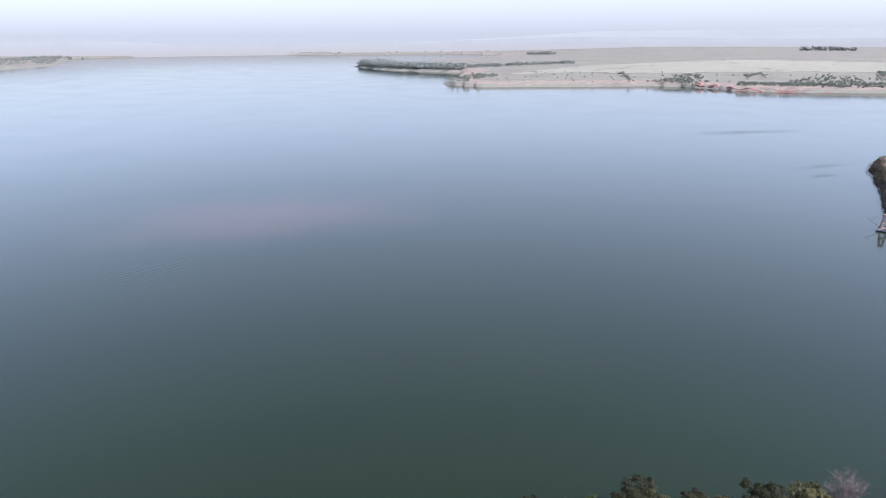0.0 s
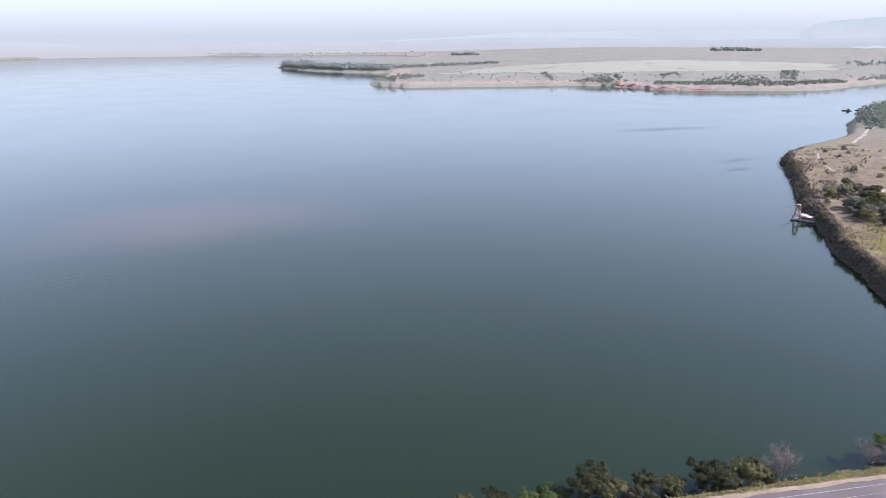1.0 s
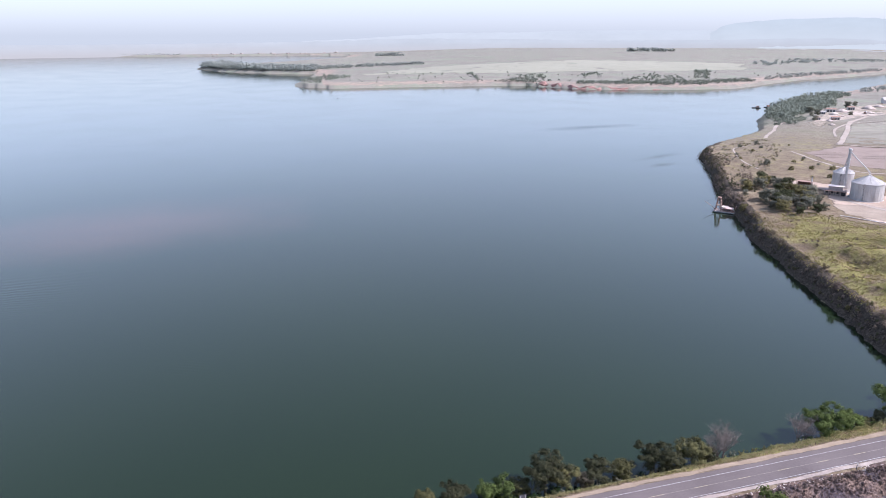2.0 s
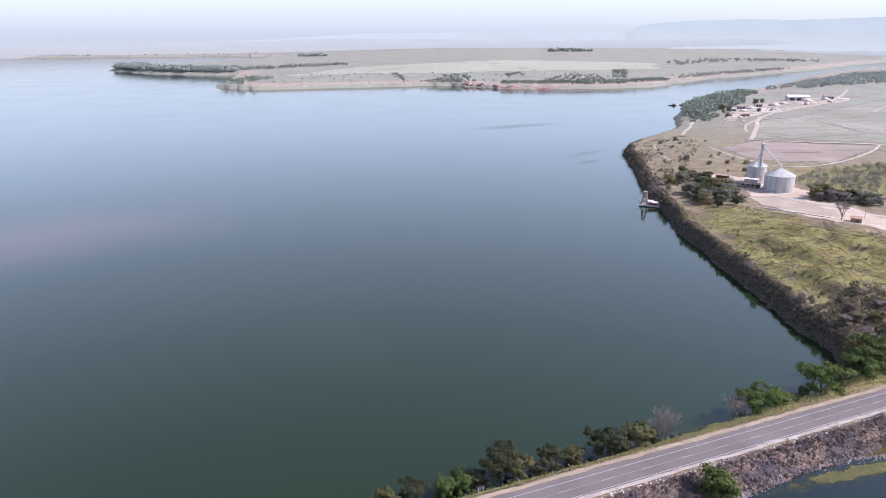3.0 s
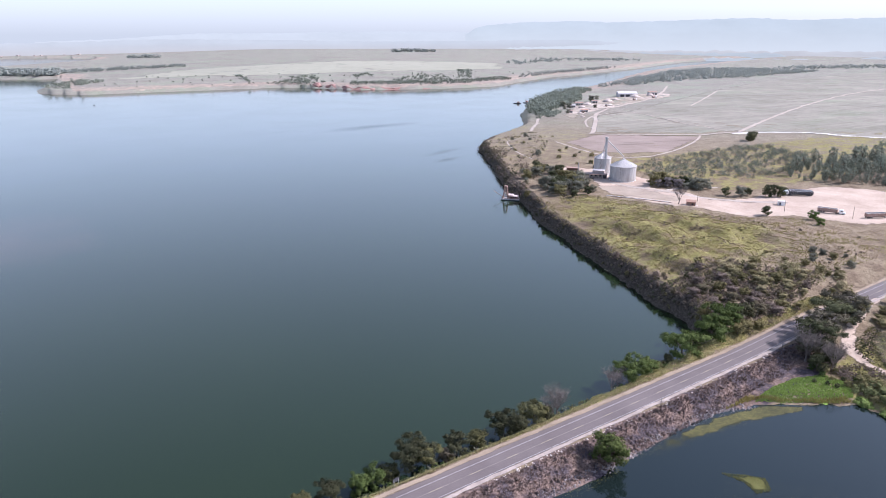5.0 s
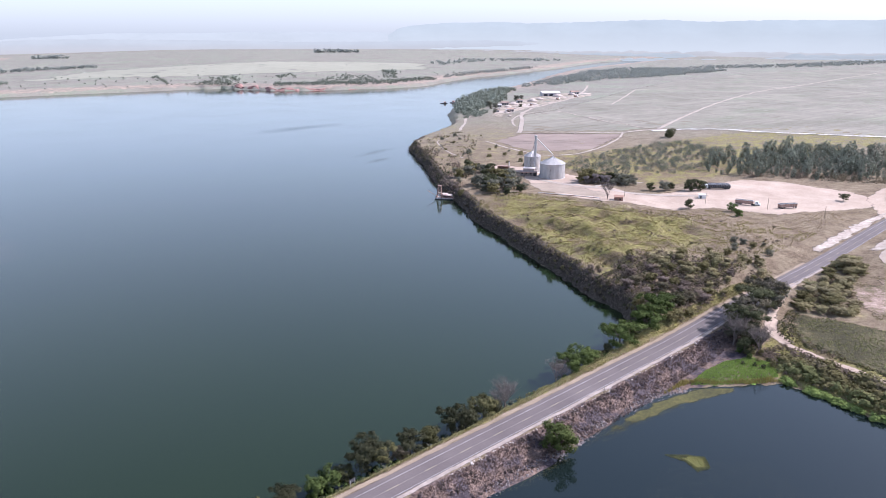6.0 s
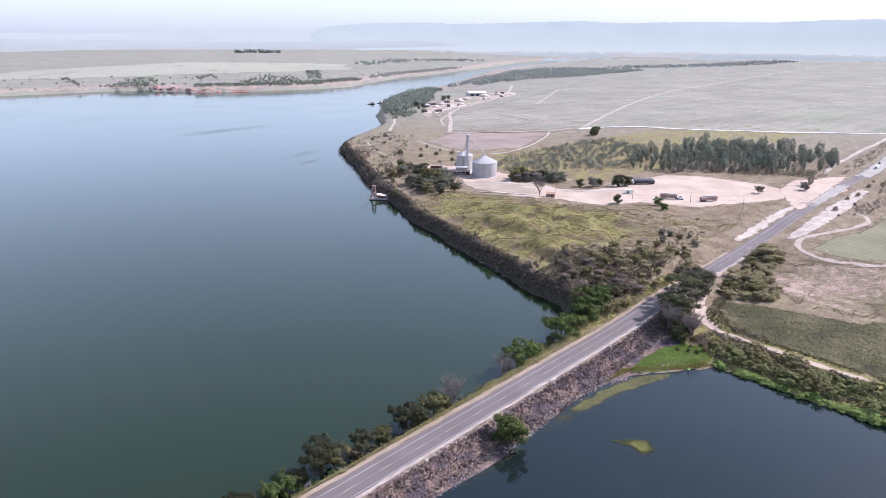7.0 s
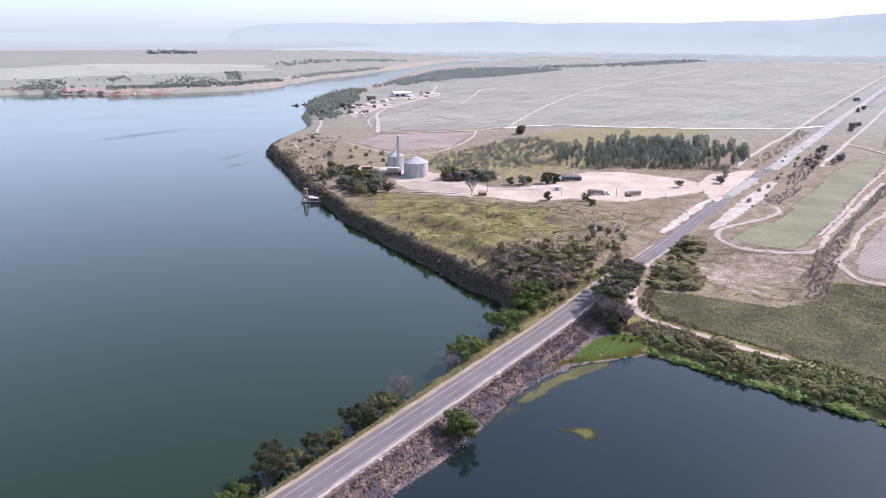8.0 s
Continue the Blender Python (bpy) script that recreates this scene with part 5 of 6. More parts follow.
def rock_heap(name, places, sizes, material, label, seed):
    r = np.random.RandomState(seed)
    V, F = [], []
    base = np.array([(1, 0, 0), (0.5, 0.85, 0.1), (-0.5, 0.9, 0), (-1, 0, 0.1), (-0.5, -0.9, 0), (0.5, -0.85, 0), (0.4, 0.3, 0.8), (-0.5, 0.2, 0.9), (0, -0.5, 0.75)])
    faces = [(0, 1, 6), (1, 2, 7, 6), (2, 3, 7), (3, 4, 8, 7), (4, 5, 8), (5, 0, 6, 8), (6, 7, 8)]
    zs = ground([q[0] for q in places], [q[1] for q in places])
    for (x, y), z in zip(places, zs):
        s = r.uniform(*sizes)
        a = r.uniform(0, 6.28)
        M = np.array([(math.cos(a), -math.sin(a), 0), (math.sin(a), math.cos(a), 0), (0, 0, 1)])
        q = (base * r.uniform(0.7, 1.25, base.shape) * s * [1, 0.8, 0.7]) @ M.T + [x, y, max(z, -0.15) - 0.12 * s]
        F += [tuple(i + len(V) for i in f) for f in faces]
        V += q.tolist()
    return tagged(link(name, V, F, material, smooth=False), label, "rocks", kind="stuff")


M_ROCK = earthy("grey_stone", (0.10, 0.085, 0.084), (0.27, 0.23, 0.215), 0.5, 3.0)
rock_heap("riprap", beside_road(520, 13.0, 16.2, 20, 150, -1, 6), (0.15, 0.5), M_ROCK, "grey stones heaped on the causeway slope", 9)
rock_heap("riprap", scattered([(90, 113), (160, 116), (150, 124), (92, 121)], 200, 0.5, 74, lambda x, y: np.abs(shore_distance(x, y) - 0.9) < 2.1), (0.25, 0.7), M_ROCK, "grey stones at the pond edge", 10)
rock_heap("riprap", beside_road(110, 5.0, 6.4, 60, 190, -1, 7), (0.15, 0.45), earthy("pale_rubble", (0.42, 0.36, 0.31), (0.68, 0.6, 0.54), 0.5, 3.0), "pale rubble along the road shoulder", 11)


def mat_patch(name, outline, z, material, label, seed, ragged=0.8):
    """A thick floating mat with a ragged edge."""
    L = spline([(*q, 0) for q in outline + outline[:1]], 0.9)[:, :2]
    L = L + np.stack([wavy(L[:, 0], L[:, 1], 3.1, seed), wavy(L[:, 0], L[:, 1], 2.7, seed + 1)], -1) * ragged
    bm = bmesh.new()
    f = bm.faces.new([bm.verts.new((x, y, z)) for x, y in L])
    f.normal_update()
    if f.normal.z < 0:
        f.normal_flip()
    made = bmesh.ops.extrude_face_region(bm, geom=[f])
    for v in made["geom"]:
        if isinstance(v, bmesh.types.BMVert):
            v.co.z += 0.06
    bmesh.ops.recalc_face_normals(bm, faces=bm.faces[:])
    bmesh.ops.triangulate(bm, faces=bm.faces[:])
    me = bpy.data.meshes.new(name)
    bm.to_mesh(me)
    bm.free()
    me.materials.append(material)
    return tagged(new(name, me), label, "floating weed", kind="stuff")


MARSH = [(160, 119), (172, 121), (184, 121), (195, 117), (196, 110), (190, 104), (183, 105), (173, 111)]
mat_patch("marsh", MARSH, 0.05, earthy("marsh_green", (0.12, 0.20, 0.035), (0.25, 0.36, 0.08), 0.2, 2.0), "bright green mat of marsh plants", 20)
tufts("marsh_plants", scattered(MARSH, 1500, 0.3, 75), 0.4, 6, 0.2, foliage("marsh_leaf", (0.14, 0.21, 0.05), (0.33, 0.42, 0.11)), "bright green marsh plants at the pond edge", 12, "plants")
tufts("reeds", scattered([(148, 121), (160, 120), (173, 111), (183, 104.5), (188, 102), (187, 105), (172, 113), (160, 122)], 420, 0.3, 76), 0.8, 7, 0.10, foliage("reed", (0.20, 0.17, 0.05), (0.42, 0.34, 0.13)), "yellow reeds at the pond edge", 13, "reeds")

def flecks(name, outline, count, size, leaf, label, seed):
    """Bits of weed lying on the water, thinning out to the edge."""
    r = np.random.RandomState(seed)
    pl = [(x + r.normal(0, 0.8), y + r.normal(0, 0.8)) for x, y in scattered(outline, count, 0.12, seed)]
    P = np.array([(x, y, 0.045) for x, y in pl])[:, None, :]
    q = np.array([(-1, 0, 0), (0, -0.6, 0), (1, 0, 0), (0, 0.7, 0)])[None] * r.uniform(0.4, 1.3, (len(pl), 1, 1)) * size
    return tagged(new(name, leaf_mesh(name, (P + q).reshape(-1, 3), leaf)), label, "floating weed", kind="stuff")


M_ALGAE = foliage("algae", (0.07, 0.068, 0.026), (0.15, 0.135, 0.05))
M_SCUM = mottled("algae_scum", [(0.35, (0.02, 0.022, 0.011)), (0.5, (0.06, 0.056, 0.019)), (0.65, (0.15, 0.13, 0.04))], 0.6, 0.3, 0.2)
scum = field_sheet("algae_mat", [(104, 117.5), (119, 118.6), (134, 119.8), (148, 119.6), (162, 116.5), (172, 110), (173, 107.5), (166, 107.5), (154, 111), (140, 113.5), (124, 114.6), (112, 115.4)], M_SCUM, 2.0, 0.0, 0.7)
for v in scum.data.vertices:
    v.co.z = 0.05
tagged(scum, "olive-yellow scum of algae along the pond edge", "floating weed", kind="stuff")
flecks("floating_algae", [(101, 117.5), (119, 118.5), (143, 119.5), (160, 116), (146, 112.5), (128, 114), (113, 114.5)], 1600, 0.13, M_ALGAE, "olive algae floating along the pond edge", 30)
flecks("floating_algae", [(66, 115), (84, 115.5), (98, 117), (95, 114), (80, 113)], 600, 0.13, M_ALGAE, "olive algae floating along the pond edge", 33)
ISLE = [(118.5, 99.5), (124, 95), (127, 91.5), (123.5, 87.5), (119, 88.5), (120.5, 93)]
isle = field_sheet("weed_island", ISLE, earthy("weed_mat", (0.10, 0.098, 0.032), (0.21, 0.195, 0.07), 0.3, 2.0), 1.2, 0.0, 0.45)
for v in isle.data.vertices:
    v.co.z = 0.07
tagged(isle, "yellow-green island of floating weed", "floating weed", kind="stuff")
tufts("weed_plants", scattered(ISLE, 420, 0.2, 77), 0.3, 6, 0.10, foliage("weed_leaf", (0.13, 0.135, 0.04), (0.28, 0.265, 0.10)), "yellow-green weed on the floating island", 14, "plants")
flecks("water_weed", [(100, 92), (118, 96), (138, 80), (132, 62), (112, 60), (98, 74)], 2600, 0.12, foliage("fleck", (0.035, 0.04, 0.03), (0.10, 0.10, 0.07)), "small specks of weed floating on the pond", 39)


# ---- far woods ----
def far_woods(name, poly, count, height, leaf, label, seed, gap=3.0):
    r = np.random.RandomState(seed)
    pl = scattered(poly, count, gap, seed)
    zs = np.maximum(ground([q[0] for q in pl], [q[1] for q in pl]), 0)
    vs = []
    for (x, y), z in zip(pl, zs):
        h = height * r.uniform(0.6, 1.25)
        n = 7
        c = np.stack([r.normal(0, h * 0.3, n), r.normal(0, h * 0.3, n), h * r.uniform(0.15, 0.85, n)], -1) + [x, y, z]
        vs.append(leaves(r, c, h * r.uniform(0.22, 0.36, n), 10, height * 0.16, 0.8))
    return tagged(new(name, leaf_mesh(name, np.concatenate(vs), leaf)), label, "trees", kind="stuff")


# haze is put into these leaf colours, more in the farther set
M_FAR = foliage("far_leaf_hazed", (0.13, 0.147, 0.115), (0.265, 0.282, 0.22))
M_FAR_PALE = foliage("farther_leaf_hazed", (0.19, 0.205, 0.18), (0.335, 0.35, 0.31))
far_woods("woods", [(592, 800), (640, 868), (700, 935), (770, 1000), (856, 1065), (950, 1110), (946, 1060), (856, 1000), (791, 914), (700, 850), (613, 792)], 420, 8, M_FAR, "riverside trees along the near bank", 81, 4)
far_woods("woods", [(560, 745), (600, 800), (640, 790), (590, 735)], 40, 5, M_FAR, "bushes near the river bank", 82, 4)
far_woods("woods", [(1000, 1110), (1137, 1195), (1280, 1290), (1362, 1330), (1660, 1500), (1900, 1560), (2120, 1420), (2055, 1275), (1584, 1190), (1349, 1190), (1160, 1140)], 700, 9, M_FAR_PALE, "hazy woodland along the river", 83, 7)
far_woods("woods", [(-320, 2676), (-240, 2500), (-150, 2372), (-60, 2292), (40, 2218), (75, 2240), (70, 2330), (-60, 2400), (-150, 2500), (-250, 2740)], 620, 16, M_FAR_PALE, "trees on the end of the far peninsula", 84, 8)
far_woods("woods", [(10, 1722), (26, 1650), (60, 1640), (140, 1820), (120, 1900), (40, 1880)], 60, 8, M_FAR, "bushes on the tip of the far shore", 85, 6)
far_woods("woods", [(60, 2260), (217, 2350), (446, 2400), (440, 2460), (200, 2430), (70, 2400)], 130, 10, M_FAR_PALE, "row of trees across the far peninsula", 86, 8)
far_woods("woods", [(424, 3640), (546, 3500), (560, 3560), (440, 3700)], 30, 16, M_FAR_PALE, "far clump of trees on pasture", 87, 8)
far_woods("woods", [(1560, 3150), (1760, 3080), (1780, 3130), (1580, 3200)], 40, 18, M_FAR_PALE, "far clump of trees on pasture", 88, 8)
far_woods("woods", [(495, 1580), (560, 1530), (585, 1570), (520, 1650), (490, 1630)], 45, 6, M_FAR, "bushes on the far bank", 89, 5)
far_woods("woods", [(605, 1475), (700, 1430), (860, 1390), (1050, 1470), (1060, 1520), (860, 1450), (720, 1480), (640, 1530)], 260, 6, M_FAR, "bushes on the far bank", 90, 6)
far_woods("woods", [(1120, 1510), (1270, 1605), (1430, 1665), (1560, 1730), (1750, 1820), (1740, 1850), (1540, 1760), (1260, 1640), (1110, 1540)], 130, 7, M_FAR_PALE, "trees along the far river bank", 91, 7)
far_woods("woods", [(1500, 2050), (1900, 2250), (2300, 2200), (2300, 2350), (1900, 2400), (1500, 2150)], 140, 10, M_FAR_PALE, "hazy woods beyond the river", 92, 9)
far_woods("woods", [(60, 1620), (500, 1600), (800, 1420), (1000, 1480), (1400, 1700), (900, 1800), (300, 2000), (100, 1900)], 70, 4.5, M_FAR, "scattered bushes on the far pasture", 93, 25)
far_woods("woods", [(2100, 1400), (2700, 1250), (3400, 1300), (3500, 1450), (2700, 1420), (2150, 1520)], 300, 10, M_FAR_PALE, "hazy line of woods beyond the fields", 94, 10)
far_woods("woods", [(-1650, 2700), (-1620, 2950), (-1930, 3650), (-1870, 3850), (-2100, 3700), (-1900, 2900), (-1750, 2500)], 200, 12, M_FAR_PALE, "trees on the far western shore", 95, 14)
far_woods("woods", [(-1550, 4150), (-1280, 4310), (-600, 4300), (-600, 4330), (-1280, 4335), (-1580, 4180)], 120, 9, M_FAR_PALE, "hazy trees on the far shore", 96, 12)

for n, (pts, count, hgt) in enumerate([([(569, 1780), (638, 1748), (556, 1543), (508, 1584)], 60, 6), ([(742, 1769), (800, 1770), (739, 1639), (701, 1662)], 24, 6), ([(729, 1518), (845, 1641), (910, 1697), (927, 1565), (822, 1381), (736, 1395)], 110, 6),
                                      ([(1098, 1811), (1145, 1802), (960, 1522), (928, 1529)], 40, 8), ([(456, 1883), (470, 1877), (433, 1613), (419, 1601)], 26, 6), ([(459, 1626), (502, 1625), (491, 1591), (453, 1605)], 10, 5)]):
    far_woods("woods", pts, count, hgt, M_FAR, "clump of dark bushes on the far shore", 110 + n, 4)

# eroded red bank across the water
M_CLAY = earthy("red_clay", (0.17, 0.09, 0.078), (0.40, 0.245, 0.205), 0.12, 0.5)
M_CLAY_PALE = earthy("pale_clay", (0.55, 0.42, 0.37), (0.75, 0.62, 0.56), 0.15, 0.8)
r = np.random.RandomState(12)
line = spline([(540, 1540, 0), (570, 1494, 0), (594, 1448, 0), (640, 1417, 0), (700, 1393, 0), (760, 1378, 0)], 6)
V, F = [], []
for i, q in enumerate(line):
    d = np.array([0.75, 0.66])
    hgt = max(1.2, (11.0 - 0.2 * i) * (0.35 + 0.65 * math.sin(i * 0.47 + 1.0) ** 2) + r.uniform(-1.6, 1.6))
    for back, up in ((-1.5, -0.5), (2.0 + r.uniform(-1.5, 2.5), hgt * 0.55), (6 + r.uniform(-2.5, 2.5), hgt), (16, hgt + 0.8)):
        V.append((q[0] + d[0] * back, q[1] + d[1] * back, up))
for i in range(len(line) - 1):
    F += [(i * 4 + k, i * 4 + 4 + k, i * 4 + 5 + k, i * 4 + 1 + k) for k in range(3)]
setting(link("eroded_bank", V, F, M_CLAY, smooth=False), "eroded red clay bank above the water", "bank")

# ---- silos and yard ----
M_ZINC, nt, b = nodes("galvanised_steel", 0.45, 0.5)
b.inputs["Metallic"].default_value = 0.2
n1 = tex(nt, "ShaderNodeTexNoise", 0.5, 5, 0.6, where(nt, (1, 1, 0.3)))
nt.links.new(ramp(nt, n1.outputs[0], [(0.3, (0.36, 0.335, 0.315)), (0.7, (0.50, 0.465, 0.435))]), b.inputs["Base Color"])
M_SILO_ROOF = earthy("silo_roof_steel", (0.34, 0.315, 0.30), (0.47, 0.44, 0.41), 0.3, 2.0, 0.6)
M_ROOF = earthy("dusty_roof_steel", (0.46, 0.42, 0.395), (0.60, 0.555, 0.52), 0.3, 2.0, 0.6)
M_RUST = earthy("rusty_steel", (0.20, 0.115, 0.09), (0.44, 0.30, 0.24), 0.4, 3.0, 0.8)
M_BRICK = earthy("red_brick_wall", (0.22, 0.12, 0.09), (0.36, 0.22, 0.17), 0.5, 3.0)
M_PAINT_WHITE = earthy("white_paint", (0.66, 0.65, 0.63), (0.80, 0.79, 0.77), 0.4, 3.0, 0.5)
M_DARK = earthy("dark_steel", (0.03, 0.03, 0.035), (0.09, 0.085, 0.09), 0.5, 3.0, 0.6)
M_RUBBER = earthy("black_rubber", (0.015, 0.015, 0.015), (0.04, 0.04, 0.04), 0.5, 3.0)
M_TILE = earthy("clay_roof", (0.30, 0.17, 0.12), (0.46, 0.30, 0.23), 0.4, 2.0)
M_GLASS, nt, b = nodes("dark_glass", 0.08, 0.5)
b.inputs["Base Color"].default_value = (0.03, 0.035, 0.04, 1)
M_WOOD = earthy("weathered_wood", (0.16, 0.12, 0.09), (0.33, 0.27, 0.21), 0.4, 3.0)


def silo(x, y, rad, wall, cone, label):
    ob = tagged(root("silo", x, y, 0, 0.1), label, "silo", "grain silos")
    bm = bmesh.new()
    seg, rows = 48, int(wall / 0.45)
    rings = []
    for k in range(rows * 2 + 1):
        rr_ = rad + (0.05 if k % 2 else 0.0)
        rings.append([bm.verts.new((math.cos(6.2832 * i / seg) * rr_, math.sin(6.2832 * i / seg) * rr_, wall * k / rows / 2)) for i in range(seg)])
    for lo, hi in zip(rings, rings[1:]):
        for i in range(seg):
            bm.faces.new((lo[i], lo[(i + 1) % seg], hi[(i + 1) % seg], hi[i]))
    part("wall", bm, M_ZINC, ob)
    for k in range(24):
        a = 6.2832 * k / 24
        part("stiffener", box((0.06, 0.07, wall), (math.cos(a) * (rad + 0.06), math.sin(a) * (rad + 0.06), 0), turn=math.degrees(a)), M_ZINC, ob)
    part("plinth", drum(rad + 0.35, rad + 0.35, 0.35, seg=48), M_PAINT_WHITE, ob, "pale concrete plinth")
    roof = part("roof", drum(rad + 0.35, 0.7, cone, (0, 0, wall), 48), M_SILO_ROOF, ob, "dusty grey conical steel roof")
    for k in range(16):
        a = 6.2832 * (k + 0.5) / 16
        part("rib", rod((math.cos(a) * (rad + 0.3), math.sin(a) * (rad + 0.3), wall + 0.12), (math.cos(a) * 0.8, math.sin(a) * 0.8, wall + cone), 0.09, seg=4), M_ZINC, roof)
    for k in range(8):
        a = 6.2832 * k / 8 + 0.2
        part("vent", box((0.8, 0.6, 0.5), (math.cos(a) * rad * 0.72, math.sin(a) * rad * 0.72, wall + cone * 0.3), 0.08, turn=math.degrees(a)), M_ROOF, roof)
    part("cap", drum(0.8, 0.6, 0.7, (0, 0, wall + cone - 0.1), 16), M_ZINC, roof)
    bm = bmesh.new()
    for s in (-0.25, 0.25):
        rod((rad + 0.35, s, 0), (rad + 0.35, s, wall + 0.6), 0.04, seg=4, bm=bm)
    for k in range(int(wall / 0.6)):
        rod((rad + 0.35, -0.25, k * 0.6 + 0.3), (rad + 0.35, 0.25, k * 0.6 + 0.3), 0.03, seg=4, bm=bm)
    lad = part("ladder", bm, M_DARK, ob)
    lad.matrix_basis = pose(0, 0, 0, 0, 0, 215)
    return ob


silo(352.5, 375, 9.6, 11.3, 4.6, "large round corrugated steel grain silo")
silo(357, 402, 6.5, 13.0, 3.6, "smaller corrugated steel grain silo")
GZ = float(ground([349], [390])[0])
tower = tagged(root("grain_elevator", 349, 390.5, -20), "tall steel grain elevator tower with sloping spouts", "elevator")
part("leg", box((0.9, 1.3, 29.5), (0, 0, 0), 0.08), M_ROOF, tower)
part("return_leg", box((0.9, 0.7, 29.5), (0, 1.4, 0), 0.06), M_ROOF, tower)
part("head", box((1.6, 2.9, 1.7), (0, 0.6, 29.3), 0.35), M_ROOF, tower)
part("motor", box((0.8, 0.8, 0.7), (1.2, 0.6, 29.4), 0.1), M_DARK, tower)
for k in range(6):
    deck = part("platform", box((2.0, 2.8, 0.1), (0, 0.6, 4.8 * k + 4.5)), M_ZINC, tower)
    for s in (-0.95, 0.95):
        part("railing", rod((s, -0.7, 4.8 * k + 5.5), (s, 1.9, 4.8 * k + 5.5), 0.05, seg=4), M_ZINC, deck)
inv = tower.matrix_basis.inverted()
for tgt in ((352.5, 375, GZ + 17.6), (357, 402, GZ + 17.0)):
    part("spout", rod((0, 0.6, 29.2), inv @ Vector(tgt), 0.38, seg=8), M_ROOF, tower, "sloping grain pipe")
for s in ((4, -3), (-5, 2), (3, 6)):
    part("stay", rod((0, 0.6, 20), (s[0], s[1], 5), 0.06, seg=4), M_ZINC, tower)

intake = tagged(root("intake_shed", 343.5, 391.5, -49, 0.1), "dusty pinkish blockwork intake shed with a sheet roof", "shed")
M_BLOCK = earthy("dusty_blockwork", (0.30, 0.245, 0.22), (0.46, 0.39, 0.355), 0.4, 3.0)
part("wall", box((13, 6.5, 3.6), (0, 0, 0), 0.05), M_BLOCK, intake)
part("roof", box((9.4, 6.2, 0.25), (0, 0, 5.8), 0.05), M_ROOF, intake, "dusty pale sheet roof")
part("upper_wall", box((8.6, 5.6, 2.2), (0, 0, 3.6), 0.05), M_BLOCK, intake)
for k in range(4):
    part("window", box((1.3, 0.12, 1.2), (-4.8 + k * 3.2, -3.29, 1.3)), M_GLASS, intake)
part("door", box((2.4, 0.14, 2.6), (5.0, -3.3, 0)), M_DARK, intake)
for k in range(5):
    part("post", drum(0.12, 0.12, 3.0, (-5.5 + k * 2.75, -5.2, 0), 8), M_DARK, intake)
part("awning", box((12.4, 2.2, 0.12), (0, -4.4, 3.0)), M_RUST, intake)

shed = tagged(root("open_shed", 343, 421, -49, 0.1), "low dark open shed beside a tall flue", "shed")
part("roof", box((10.5, 5.0, 0.2), (0, 0, 2.7), 0.04), M_RUST, shed)
for sx in (-4.8, -1.6, 1.6, 4.8):
    for sy in (-2.2, 2.2):
        part("post", drum(0.12, 0.12, 2.7, (sx, sy, 0), 8), M_WOOD, shed)
part("back_wall", box((10, 0.2, 2.6), (0, 2.3, 0)), M_BRICK, shed)
flue = tagged(root("flue", 345, 416.5, 0, 0.1), "slim pale round flue beside the shed", "flue")
part("shaft", drum(0.5, 0.4, 7.2, (0, 0, 0), 14), M_ROOF, flue)
part("collar", drum(0.55, 0.55, 0.3, (0, 0, 6.9), 14), M_DARK, flue)

gate = tagged(root("gatehouse", 331, 292, -50, 0.1), "small brick gatehouse with a pale end wall", "hut")
part("wall", box((5.6, 4.0, 2.9), (0, 0, 0), 0.03), M_BRICK, gate)
part("end_wall", box((0.12, 4.02, 2.88), (2.86, 0, 0)), M_PAINT_WHITE, gate, "white painted end wall")
bm = bmesh.new()
prism = [bm.verts.new(q) for q in ((-3.2, -2.5, 2.9), (3.2, -2.5, 2.9), (3.2, 2.5, 2.9), (-3.2, 2.5, 2.9), (-3.2, 0, 4.0), (3.2, 0, 4.0))]
for f in ((0, 1, 5, 4), (2, 3, 4, 5), (1, 2, 5), (3, 0, 4), (3, 2, 1, 0)):
    bm.faces.new([prism[i] for i in f])
part("roof", bm, M_TILE, gate)
part("door", box((0.9, 0.1, 2.1), (-1.2, -2.05, 0)), M_WOOD, gate)
part("window", box((1.2, 0.1, 1.0), (1.0, -2.05, 1.0)), M_GLASS, gate)
box_white = tagged(root("kiosk", 381, 262, -50, 0.1), "small white flat-roofed kiosk at the yard", "hut")
part("wall", box((4.2, 3.2, 2.7), (0, 0, 0), 0.03), M_PAINT_WHITE, box_white)
part("roof", box((4.8, 3.8, 0.2), (0, 0, 2.7), 0.03), M_ROOF, box_white)
part("door", box((0.9, 0.1, 2.1), (-0.9, -1.63, 0)), M_DARK, box_white)


